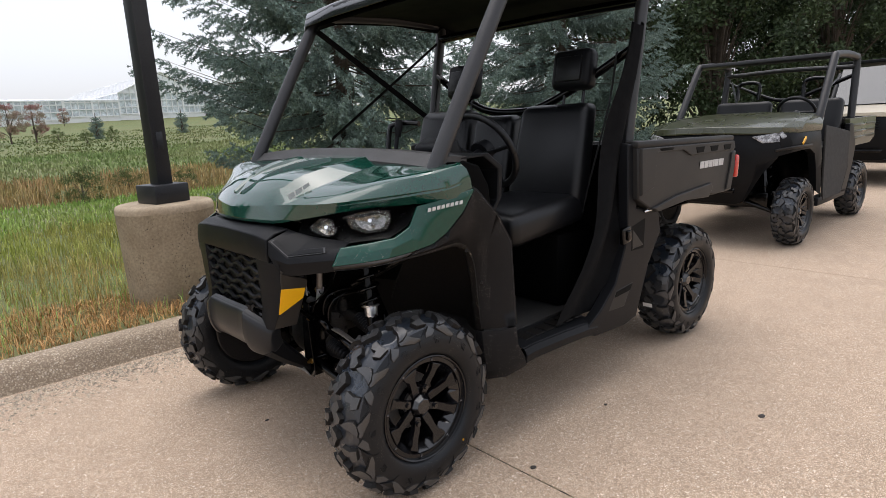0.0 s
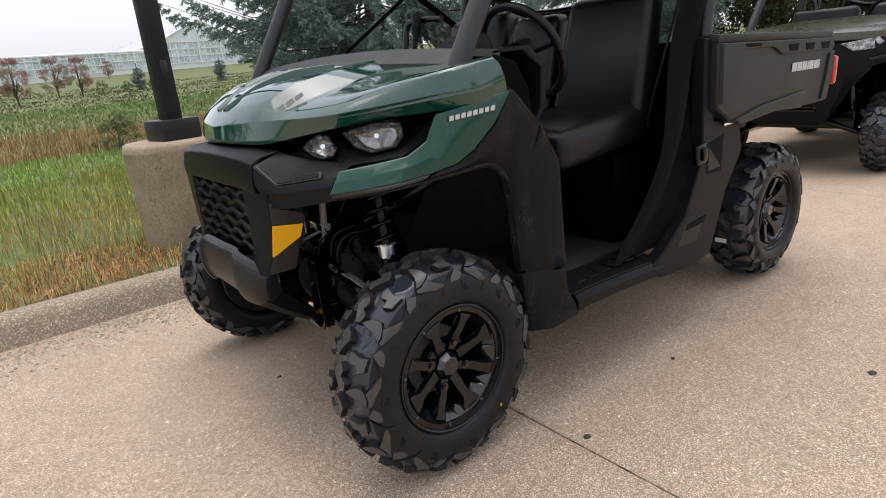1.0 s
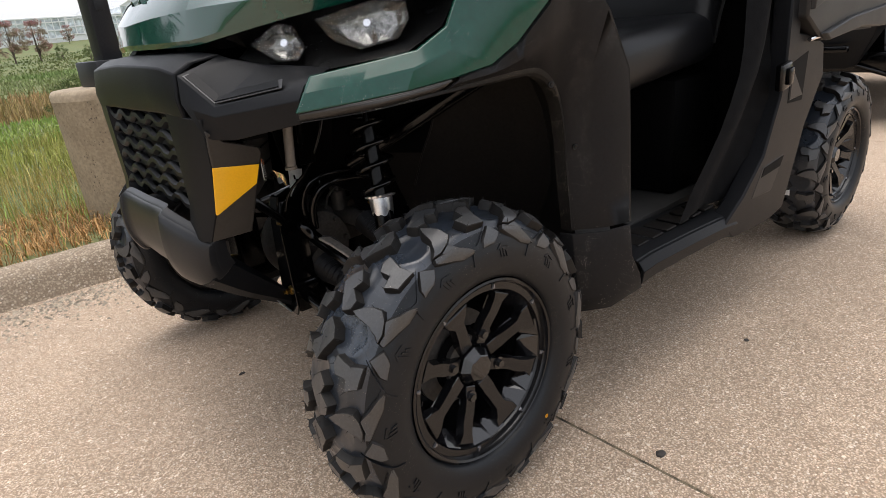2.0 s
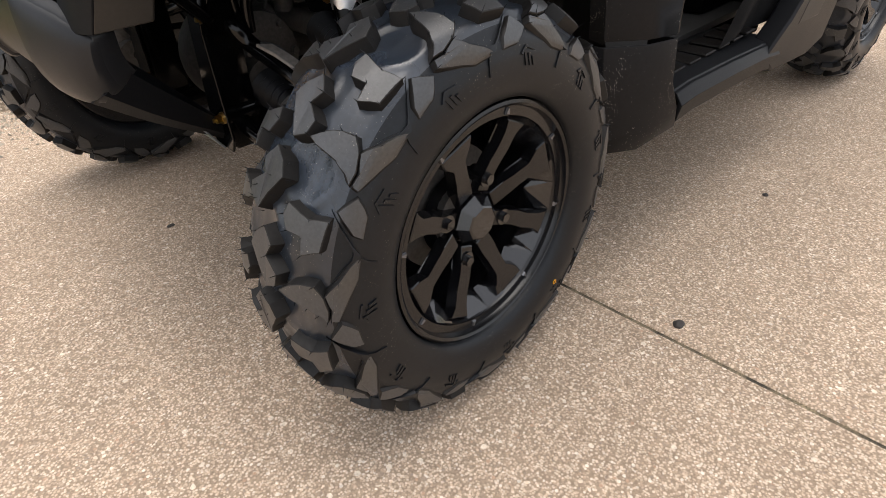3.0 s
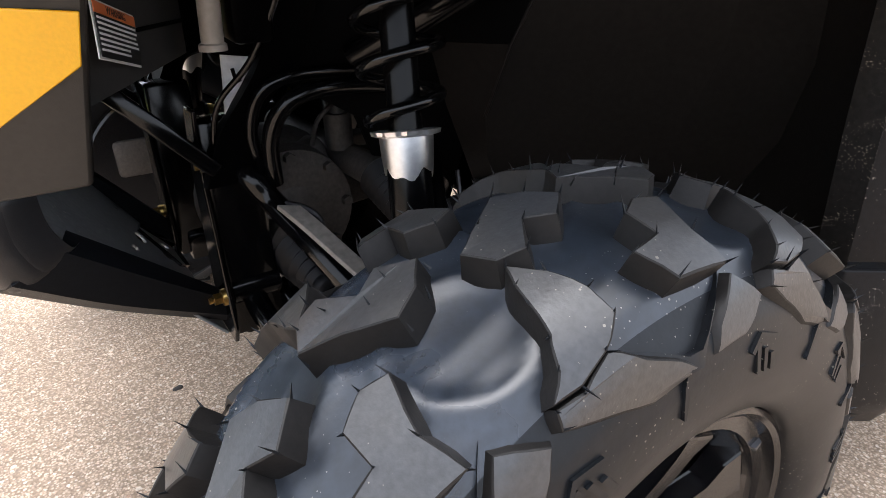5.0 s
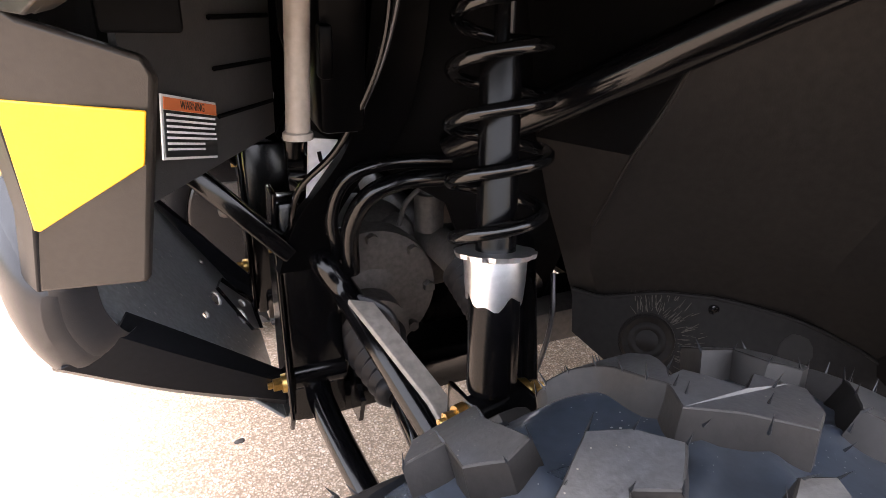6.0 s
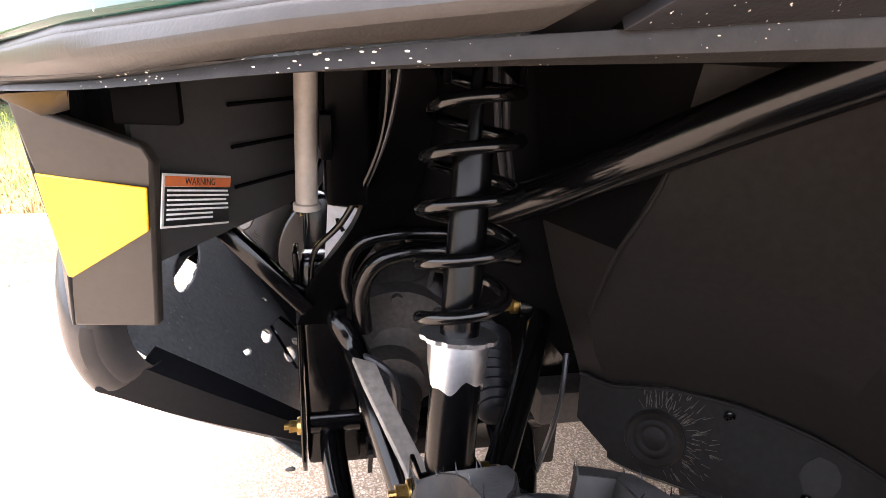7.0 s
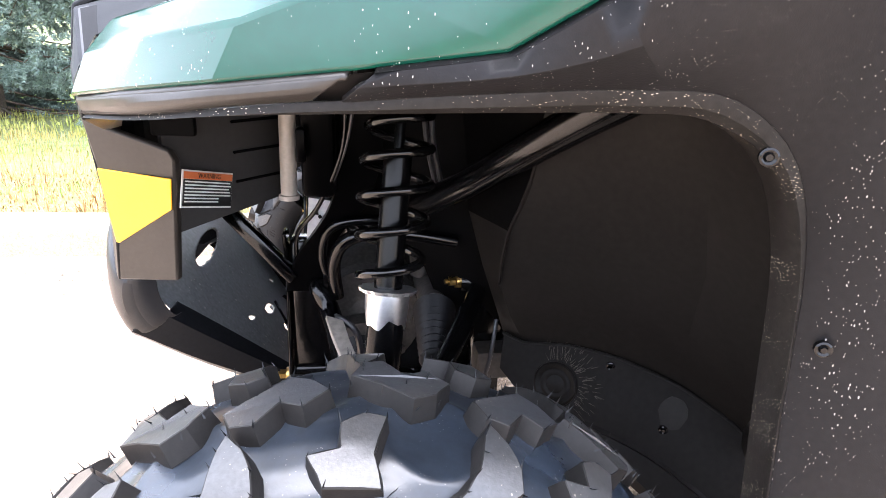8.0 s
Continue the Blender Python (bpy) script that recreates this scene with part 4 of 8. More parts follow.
def bumper_stay():
    """Side runner that tapers back and down from the bumper to the frame."""
    rows = [
        [(0.330, 0.200, 0.498), (0.232, 0.180, 0.428), (0.110, 0.145, 0.340)],
        [(0.333, 0.236, 0.497), (0.240, 0.206, 0.426), (0.108, 0.162, 0.338)],
        [(0.319, 0.265, 0.513), (0.232, 0.226, 0.440), (0.108, 0.172, 0.352)],
        [(0.272, 0.261, 0.536), (0.205, 0.225, 0.470), (0.108, 0.172, 0.378)],
        [(0.262, 0.240, 0.545), (0.200, 0.205, 0.480), (0.110, 0.155, 0.384)],
    ]
    bm = bmesh.new()
    skin(bm, [smooth_rail(r, 4) for r in rows], 0.005, (0, -1, 0.4))
    return bm


both("bumper_stay", bumper_stay, PLASTIC, bevel=0.003)


def inner_skid():
    """The dark sloping plate behind the bumper, with its holes and slots."""
    nx, ny = 150, 190
    a, b = Vector((0.312, 0, 0.600)), Vector((0.112, 0, 0.322))
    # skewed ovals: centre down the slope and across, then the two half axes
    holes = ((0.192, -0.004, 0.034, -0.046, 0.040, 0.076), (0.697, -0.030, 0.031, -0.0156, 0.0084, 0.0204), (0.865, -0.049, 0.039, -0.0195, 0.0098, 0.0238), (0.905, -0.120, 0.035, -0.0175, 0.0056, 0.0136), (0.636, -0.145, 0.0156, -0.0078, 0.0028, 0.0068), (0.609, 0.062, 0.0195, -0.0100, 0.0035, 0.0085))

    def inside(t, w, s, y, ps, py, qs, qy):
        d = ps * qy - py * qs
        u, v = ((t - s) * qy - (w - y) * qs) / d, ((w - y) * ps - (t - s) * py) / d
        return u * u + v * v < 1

    bm = bmesh.new()
    grid = []
    for i in range(nx + 1):
        t = i / nx
        w = 0.262 + (0.165 - 0.262) * t
        grid.append([bm.verts.new(a.lerp(b, t) + Vector((0, -w + 2 * w * j / ny, 0.008 * math.sin(j / ny * 3.1)))) for j in range(ny + 1)])
    for i in range(nx):
        for j in range(ny):
            c = (grid[i][j].co + grid[i + 1][j + 1].co) / 2
            t = (i + 0.5) / nx
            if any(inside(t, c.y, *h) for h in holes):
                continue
            bm.faces.new((grid[i][j], grid[i][j + 1], grid[i + 1][j + 1], grid[i + 1][j]))
    loose = [v for v in bm.verts if not v.link_faces]
    bmesh.ops.delete(bm, geom=loose, context="VERTS")
    return bm


def skid_slot():
    """Dark stamped recess round the drain holes of the plate."""
    o, along_u = Vector((0.312, 0, 0.600)), Vector((-0.200, 0, -0.278))
    n = along_u.cross(Vector((0, 1, 0))).normalized()
    n = n if n.z > 0 else -n
    out = [(0.690, -0.068), (0.740, -0.130), (0.985, -0.165), (0.985, -0.060), (0.900, -0.022)]
    bm = bmesh.new()
    low = [bm.verts.new(o + along_u * t + Vector((0, y, 0)) + n * 0.002) for t, y in out]
    top = [bm.verts.new(v.co + n * 0.0075) for v in low]
    for i in range(5):
        bm.faces.new((low[i], low[(i + 1) % 5], top[(i + 1) % 5], top[i]))
    return bm


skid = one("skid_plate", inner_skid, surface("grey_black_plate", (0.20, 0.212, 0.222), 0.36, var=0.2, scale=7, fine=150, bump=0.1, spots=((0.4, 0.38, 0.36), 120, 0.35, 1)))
m = skid.modifiers.new("solid", "SOLIDIFY")
m.thickness = 0.004
one("slot_rim", skid_slot, FRAME, parent=skid)


def grille():
    bm = bmesh.new()
    box(bm, (0.012, 0.47, 0.215), (0.286, 0, 0.768))
    return bm


one("grille_backing", grille, surface("grille_dark", (0.006, 0.006, 0.006), 0.7, bump=0))


def grille_bar(z, flip):
    bm = bmesh.new()
    pts = []
    for k in range(17):
        y = -0.232 + 0.464 * k / 16
        pts.append((0.311, y, z + (0.0065 if (k + flip) % 4 in (1, 2) else -0.0065)))
    tube(bm, pts, 0.0100, 6, 1)
    return bm


for k in range(6):
    one("grille_bar", lambda k=k: grille_bar(0.682 + 0.034 * k, 2 * (k % 2)), PLASTIC, angle=50)


def lamp_recess():
    low = [(0.196, 0.330, 0.956), (0.176, 0.415, 0.942), (0.122, 0.552, 0.932), (0.040, 0.672, 0.948), (-0.018, 0.702, 0.985), (-0.054, 0.716, 1.045)]
    top = [(0.205, 0.322, 1.000), (0.145, 0.426, 1.038), (0.085, 0.500, 1.052), (0.035, 0.560, 1.060), (-0.020, 0.640, 1.066), (-0.060, 0.690, 1.070)]
    mid = [tuple((a + b) / 2 - d for a, b, d in zip(p, q, (0.062, 0.062, 0))) for p, q in zip(low, top)]
    bm = bmesh.new()
    skin(bm, [low, mid, top], 0.006, (-0.7, -0.7, 0))
    return bm


both("headlamp_housing", lamp_recess, surface("gloss_black_bezel", (0.008, 0.008, 0.008), 0.25, var=0.1, bump=0.02))


def lamp_frame(at):
    """A frame whose x runs out along the lamp, y up, z out of the lamp."""
    return plane(at, (-0.62, 0.76, 0.10), (-0.30, -0.20, 0.93))


BIG = [(-0.065, -0.020), (-0.017, -0.045), (0.055, -0.040), (0.078, -0.011), (0.076, 0.028), (0.042, 0.038), (-0.041, 0.032), (-0.096, 0.024)]
SMALL = [(-0.014, -0.032), (0.026, -0.037), (0.044, -0.015), (0.024, 0.026), (-0.008, 0.038), (-0.064, 0.008)]


def lamp_bowl(outline, at):
    """A bright facetted reflector, hollow towards the front."""
    m = lamp_frame(at)
    bm = bmesh.new()
    rings = []
    for depth, s in ((0.003, 1.0), (-0.008, 0.90), (-0.020, 0.66), (-0.026, 0.22)):
        rings.append([bm.verts.new(m @ Vector((x * s, y * s, depth))) for x, y in outline])
    n = len(outline)
    for a, b in zip(rings, rings[1:]):
        for i in range(n):
            bm.faces.new((a[i], a[(i + 1) % n], b[(i + 1) % n], b[i]))
    bm.faces.new(rings[-1])
    return bm


def lamp_glass(outline, at):
    m = lamp_frame(at)
    bm = bmesh.new()
    slab(bm, outline, 0.004, m @ pose(0, 0, 0.006), 0.97)
    return bm


def lamp_bulb(at):
    m = lamp_frame(at)
    bm = bmesh.new()
    rod(bm, m @ Vector((0, 0.002, -0.024)), m @ Vector((0, 0.002, -0.002)), 0.009, 0.007, 12)
    return bm


for outline, at in ((BIG, (0.0525, 0.5825, 1.0015)), (SMALL, (0.154, 0.4565, 0.981))):
    bowls = both("headlamp_reflector", lambda: lamp_bowl(outline, at), BOWL, "bright headlamp reflector", angle=10)
    for s, bowl in zip((1, -1), bowls):
        for nm, bm, mt in (("lens", lamp_glass(outline, at), LENS), ("bulb", lamp_bulb(at), CHROME)):
            if s < 0:
                bm = mirrored(bm)
            ob = part(nm, bm, mt, bowl)
            if nm == "lens":
                ob.visible_shadow = False


FLARE_FRONT = [((0.210, 0.572, 0.853), (0.212, 0.578, 0.866)), ((0.142, 0.656, 0.862), (0.150, 0.658, 0.877)), ((0.085, 0.702, 0.8695), (0.080, 0.714, 0.887)), ((0.027, 0.7195, 0.8740), (0.002, 0.7415, 0.8975))]
FLARE_REAR = [((0.010, 0.725, 0.8745), (-0.014, 0.7440, 0.9000)), ((-0.085, 0.736, 0.8795), (-0.088, 0.754, 0.911)), ((-0.160, 0.732, 0.881), (-0.138, 0.772, 0.943)), ((-0.225, 0.728, 0.877), (-0.203, 0.790, 1.006)), ((-0.285, 0.722, 0.842), (-0.256, 0.801, 1.090)), ((-0.318, 0.718, 0.770), (-0.365, 0.800, 0.985)), ((-0.333, 0.716, 0.650), (-0.448, 0.795, 0.865)), ((-0.345, 0.718, 0.518), (-0.476, 0.788, 0.518))]


def rolled(a, k):
    """The crease above the turned-in lip."""
    return (a[0] - 0.010 * k, a[1] + 0.010 * k, a[2] + 0.015 * k)


def flare_skin(pairs, rolls, bulges, back_from=None):
    arch = [rolled(p, k) for (p, q), k in zip(pairs, rolls)]
    edge = [q for p, q in pairs]
    mid = [((a[0] + b[0]) / 2, (a[1] + b[1]) / 2 + k, (a[2] + b[2]) / 2) for a, b, k in zip(arch, edge, bulges)]
    bm = bmesh.new()
    skin(bm, [smooth_rail(r, 4) for r in (arch, mid)] + [[tuple(Vector(a).lerp(Vector(b), k / 4)) for a, b in zip(edge, edge[1:]) for k in range(4)] + [edge[-1]]])
    skin(bm, [edge, [(x - 0.004, y - 0.014, z + 0.009) for x, y, z in edge]])
    if back_from is not None:
        turn = [(x - 0.006, y - 0.004, z) for x, y, z in edge]
        back = [(x - 0.012, y - 0.060, z + 0.004) for x, y, z in edge]
        skin(bm, [[edge[i], turn[i], back[i]] for i in range(back_from, len(edge))])
        bmesh.ops.remove_doubles(bm, verts=bm.verts, dist=0.0005)
    return bm


REAR_ROLLS = (0.55, 0.8, 0.95, 0.9, 0.6, 0.35, 0.25, 0.2)


def fender_front():
    return flare_skin(FLARE_FRONT, (0.05, 0.1, 0.3, 0.5), (0, 0.003, 0.004, 0.004))


def fender():
    return flare_skin(FLARE_REAR, REAR_ROLLS, (0.004, 0.008, 0.010, 0.012, 0.014, 0.016, 0.016, 0.014), 4)


def fender_lip():
    bm = bmesh.new()
    for pairs, rolls in ((FLARE_FRONT + FLARE_REAR[1:], (0.05, 0.1, 0.3, 0.5) + REAR_ROLLS[1:]),):
        arch = [p for p, q in pairs]
        lip = [(x + 0.002, y - 0.026, z + 0.004) for x, y, z in arch]
        soft_edge = [((x + r[0]) / 2 + 0.001, (y + r[1]) / 2 + 0.002, (z + r[2]) / 2 - 0.002) for (x, y, z), r in zip(arch, [rolled(p, k) for p, k in zip(arch, rolls)])]
        skin(bm, [smooth_rail(r, 4) for r in (lip, arch, soft_edge, [rolled(p, k) for p, k in zip(arch, rolls)])])
    return bm


def fender_groove():
    a, b = FLARE_FRONT[-1], FLARE_REAR[0]
    bm = bmesh.new()
    skin(bm, [[(x, y - 0.009, z) for x, y, z in (rolled(a[0], 0.5), a[1])], [(x, y - 0.009, z) for x, y, z in (rolled(b[0], 0.55), b[1])]], 0.003, (0, -1, 0))
    return bm


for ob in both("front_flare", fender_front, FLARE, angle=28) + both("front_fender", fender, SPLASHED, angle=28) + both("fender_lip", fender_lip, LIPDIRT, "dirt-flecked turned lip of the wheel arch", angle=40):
    m = ob.modifiers.new("solid", "SOLIDIFY")
    m.thickness, m.offset = 0.004, -1
    soft(ob, 0.0025)
both("flare_groove", fender_groove, LINER)


def fender_foot():
    """The lower boot of the fender, set off by a seam, that turns into the step."""
    rows = [
        [(-0.338, 0.690, 0.512), (-0.346, 0.722, 0.512), (-0.410, 0.772, 0.512), (-0.477, 0.790, 0.512), (-0.490, 0.728, 0.512)],
        [(-0.348, 0.690, 0.420), (-0.356, 0.722, 0.420), (-0.418, 0.774, 0.420), (-0.486, 0.792, 0.430), (-0.502, 0.728, 0.440)],
        [(-0.360, 0.690, 0.335), (-0.370, 0.724, 0.335), (-0.430, 0.776, 0.345), (-0.520, 0.794, 0.372), (-0.530, 0.728, 0.400)],
        [(-0.365, 0.690, 0.300), (-0.380, 0.715, 0.296), (-0.440, 0.762, 0.300), (-0.540, 0.788, 0.325), (-0.560, 0.728, 0.330)],
    ]
    bm = bmesh.new()
    skin(bm, rows)
    return bm


for ob in both("fender_foot", fender_foot, SPLASHED):
    m = ob.modifiers.new("solid", "SOLIDIFY")
    m.thickness, m.offset = 0.006, -1
    soft(ob, 0.004)


def sill():
    bm = bmesh.new()
    st = []
    for x, top in ((-0.535, 0.398), (-0.60, 0.402), (-0.80, 0.395), (-0.98, 0.385), (-1.06, 0.375)):
        st.append([(x, 0.640, top + 0.006), (x, 0.735, top + 0.004), (x, 0.782, top - 0.006), (x, 0.797, top - 0.028), (x, 0.790, top - 0.062), (x, 0.740, top - 0.090), (x, 0.640, top - 0.095)])
    skin(bm, st, 0.01, (0, -0.4, 0.2))
    return bm


both("step_sill", sill, PLASTIC, bevel=0.004)


def tread_pad(k):
    bm = bmesh.new()
    box(bm, (0.052, 0.075, 0.006), (-0.62 - 0.072 * k, 0.705, 0.408), bevel=0.002, segments=1)
    return bm


for k in range(6):
    both("step_pad", lambda: tread_pad(k), LINER)


def cab_floor():
    bm = bmesh.new()
    box(bm, (0.71, 1.28, 0.02), (-0.875, 0, 0.405), bevel=0.004)
    return bm


one("cab_floor", cab_floor, surface("dusty_floor_plastic", (0.010, 0.0095, 0.009), 0.7, var=0.25, bump=0.2))


def firewall():
    bm = bmesh.new()
    skin(bm, [[(-0.30, -0.70, 1.08), (-0.30, 0.70, 1.08)], [(-0.41, -0.66, 0.80), (-0.41, 0.66, 0.80)], [(-0.50, -0.44, 0.50), (-0.50, 0.44, 0.50)], [(-0.54, -0.44, 0.40), (-0.54, 0.44, 0.40)]], 0.03, (1, 0, 0.3))
    return bm


one("firewall", firewall, DEEP_SHADE)


def upright_slab(out, y, depth, taper):
    """A plate standing along the vehicle's side: an outline of (x, z), from y outwards."""
    bm = bmesh.new()
    slab(bm, out, depth, plane((0, y, 0), (1, 0, 0), (0, 0, 1)) @ Matrix.Diagonal((1, 1, -1, 1)), taper)
    return bm


def quarter():
    """Side panel behind the door opening, up to the cargo bed."""
    out = [(-1.305, 1.190), (-1.395, 1.185), (-1.400, 0.870), (-1.510, 0.855), (-1.625, 0.822), (-1.658, 0.715), (-1.535, 0.560), (-1.420, 0.300), (-1.300, 0.282), (-1.040, 0.300), (-0.960, 0.352), (-1.090, 0.420), (-1.215, 0.520), (-1.300, 0.690), (-1.318, 0.800)]
    bm = bmesh.new()
    slab(bm, out, 0.055, plane((0, 0.738, 0), (1, 0, 0), (0, 0, 1)) @ Matrix.Diagonal((1, 1, -1, 1)), 0.985)
    return bm


both("quarter_panel", quarter, PLASTIC, bevel=0.006)


def quarter_vent():
    out = [(-1.210, 0.489), (-1.383, 0.501), (-1.301, 0.388), (-1.140, 0.395)]
    bm = bmesh.new()
    slab(bm, out, 0.006, plane((0, 0.7885, 0), (1, 0, 0), (0, 0, 1)) @ Matrix.Diagonal((1, 1, -1, 1)), 0.9)
    return bm


both("vent_recess", quarter_vent, BEDGREY, bevel=0.002)
both("vent_shadow", lambda: upright_slab([(-1.222, 0.482), (-1.372, 0.493), (-1.350, 0.462), (-1.205, 0.455)], 0.7945, 0.002, 0.95), SLOT)
both("pocket_shadow", lambda: upright_slab([(-1.352, 0.785), (-1.490, 0.812), (-1.480, 0.650), (-1.352, 0.655)], 0.789, 0.005, 0.92), SLOT)
both("pocket_ramp", lambda: upright_slab([(-1.360, 0.770), (-1.470, 0.672), (-1.360, 0.668)], 0.7945, 0.003, 0.9), BEDGREY)


def door_catch():
    bm = bmesh.new()
    box(bm, (0.075, 0.024, 0.080), (-1.285, 0.800, 0.752), (0, 6, 0), bevel=0.008)
    box(bm, (0.030, 0.014, 0.050), (-1.290, 0.816, 0.752), (0, 6, 0), bevel=0.004)
    return bm


both("door_catch", door_catch, FRAME)


def latch():
    bm = bmesh.new()
    tube(bm, [(-1.60, 0.800, 0.842), (-1.52, 0.812, 0.848), (-1.46, 0.800, 0.842)], 0.007, 8, 6)
    return bm


both("door_latch", latch, CHROME)


def rear_arch():
    bm = bmesh.new()
    pts = [(-1.62, 0.80), (-1.75, 0.825), (-2.11, 0.835), (-2.40, 0.825)]
    skin(bm, [[(x, 0.40, z - 0.02), (x, 0.72, z)] for x, z in pts], 0.01, (0, 0, -1))
    return bm


both("rear_mudguard", rear_arch, LINER)


# cargo bed
def bed_side():
    out = [(-1.346, 1.165), (-2.475, 1.140), (-2.503, 1.090), (-2.498, 0.970), (-2.455, 0.836), (-2.215, 0.836), (-2.190, 0.850), (-2.140, 0.834), (-1.850, 0.850), (-1.520, 0.832), (-1.360, 0.912)]
    return upright_slab(out, 0.765, 0.055, 0.99)


def bed_rib():
    """The raised strip that kinks along the foot of the bed side."""
    return upright_slab([(-1.480, 0.856), (-1.525, 0.832), (-1.856, 0.852), (-2.143, 0.836), (-2.195, 0.888), (-2.167, 0.916), (-1.738, 0.893)], 0.818, 0.018, 0.95)


def bed_trim():
    """The thicker border that frames the panel along its top and front."""
    return upright_slab([(-1.362, 1.158), (-2.468, 1.136), (-2.490, 1.090), (-2.440, 1.082), (-1.905, 1.088), (-1.810, 1.124), (-1.520, 1.130), (-1.495, 0.960), (-1.375, 0.930)], 0.818, 0.014, 0.985)


def bed_end():
    return upright_slab([(-2.442, 1.066), (-2.496, 1.078), (-2.490, 0.972), (-2.450, 0.842), (-2.380, 0.848), (-2.425, 0.985)], 0.818, 0.012, 0.95)


def bed_rail():
    bm = bmesh.new()
    box(bm, (1.13, 0.075, 0.034), (-1.912, 0.785, 1.163), (0, -1.3, 0), bevel=0.010)
    return bm


def bed_slot(x):
    z = 1.112 + (x + 2.0) * 0.02
    return upright_slab([(x - 0.055, z + 0.016), (x + 0.060, z + 0.016), (x + 0.040, z - 0.016), (x - 0.040, z - 0.016)], 0.8305, 0.004, 0.9)


def bed_notch():
    return upright_slab([(-1.535, 1.148), (-1.700, 1.146), (-1.685, 1.132), (-1.550, 1.134)], 0.8305, 0.003, 0.9)


both("bed_side", bed_side, BEDGREY, bevel=0.008)
both("bed_rib", bed_rib, BEDGREY, bevel=0.004)
both("bed_trim", bed_trim, BEDGREY, bevel=0.004)
both("bed_end", bed_end, BEDGREY, bevel=0.003)
both("bed_rail", bed_rail, BEDGREY)
for x in (-2.00, -2.18, -2.36):
    both("rail_slot_shadow", lambda: bed_slot(x), SLOT)
both("rail_slot_shadow", bed_notch, SLOT)


def bed_tub():
    bm = bmesh.new()
    box(bm, (1.10, 1.50, 0.03), (-1.93, 0, 0.90), bevel=0.005)
    box(bm, (0.03, 1.50, 0.27), (-1.40, 0, 1.03), bevel=0.005)
    return bm


one("bed_floor", bed_tub, BEDGREY)


def tailgate():
    bm = bmesh.new()
    box(bm, (0.05, 1.44, 0.28), (-2.465, 0, 1.00), bevel=0.012)
    return bm


one("tailgate", tailgate, BEDGREY)


def tail_lamp():
    bm = bmesh.new()
    box(bm, (0.040, 0.075, 0.135), (-2.518, 0.800, 0.980), (0, -4, 0), bevel=0.010)
    return bm


both("tail_lamp", tail_lamp, RED, "upright red tail lamp")


# cab: cage, roof, seats, wheel
CAGE_R = 0.031


def a_pillar():
    bm = bmesh.new()
    tube(bm, [(-0.150, 0.690, 1.130), (-0.210, 0.692, 1.240), (-0.525, 0.702, 1.765), (-0.61, 0.705, 1.885), (-0.72, 0.710, 1.925), (-1.15, 0.716, 1.945), (-1.52, 0.716, 1.935)], CAGE_R, 16, 6)
    return bm


def b_pillar():
    bm = bmesh.new()
    tube(bm, [(-1.385, 0.716, 0.80), (-1.43, 0.716, 1.20), (-1.52, 0.716, 1.70), (-1.565, 0.716, 1.93)], CAGE_R, 16, 6)
    return bm


both("front_pillar", a_pillar, CAGE)
both("rear_pillar", b_pillar, CAGE)


def cross_bar(x, z, dx):
    bm = bmesh.new()
    tube(bm, [(x, -0.72, z), (x + dx, 0, z + 0.012), (x, 0.72, z)], 0.024, 12, 6)
    return bm


one("rear_crossbar", lambda: cross_bar(-1.545, 1.85, -0.015), FRAME)
one("front_crossbar", lambda: cross_bar(-0.62, 1.90, 0.02), FRAME)


def shoulder_bar():
    bm = bmesh.new()
    tube(bm, [(-1.50, -0.71, 1.62), (-1.46, -0.42, 1.46), (-1.44, -0.20, 1.375), (-1.44, 0.05, 1.36), (-1.44, 0.20, 1.385), (-1.46, 0.42, 1.48), (-1.50, 0.71, 1.64)], 0.022, 12, 8)
    return bm


one("shoulder_bar", shoulder_bar, FRAME)


def roof():
    rows = []
    for x, z, dy in ((-0.535, 1.905, -0.03), (-0.56, 1.948, -0.01), (-0.70, 1.985, 0), (-1.15, 2.005, 0), (-1.55, 1.985, 0), (-1.70, 1.945, -0.01)):
        w = 0.745 + dy
        rows.append([(x, -w, z - 0.055), (x, -w + 0.02, z - 0.015), (x, -w * 0.6, z), (x, 0, z + 0.004), (x, w * 0.6, z), (x, w - 0.02, z - 0.015), (x, w, z - 0.055)])
    bm = bmesh.new()
    skin(bm, rows, 0.035, (0, 0, -1))
    return bm


one("roof", roof, ROOFBLACK, "black moulded hard roof", bevel=0.006)


def headliner():
    """Added dull lining under the roof skin, near-black to carry the shade beneath."""
    rows = []
    for x, z, dy in ((-0.575, 1.868, -0.05), (-0.62, 1.900, -0.02), (-0.74, 1.940, 0), (-1.15, 1.962, 0), (-1.54, 1.940, 0), (-1.68, 1.902, -0.02)):
        w = 0.715 + dy
        rows.append([(x, -w, z - 0.045), (x, -w + 0.03, z - 0.006), (x, -w * 0.6, z), (x, 0, z + 0.002), (x, w * 0.6, z), (x, w - 0.03, z - 0.006), (x, w, z - 0.045)])
    bm = bmesh.new()
    skin(bm, rows, 0.006, (0, 0, -1))
    return bm


one("headliner", headliner, DEEP_SHADE)


def cowl():
    bm = bmesh.new()
    skin(bm, [[(-0.150, y, 1.196 - 0.05 * abs(y) ** 2) for y in np.linspace(-0.72, 0.72, 9)], [(-0.20, y, 1.238 - 0.06 * abs(y) ** 2) for y in np.linspace(-0.72, 0.72, 9)], [(-0.30, y, 1.232 - 0.06 * abs(y) ** 2) for y in np.linspace(-0.72, 0.72, 9)]], 0.02, (0, 0, -1))
    return bm


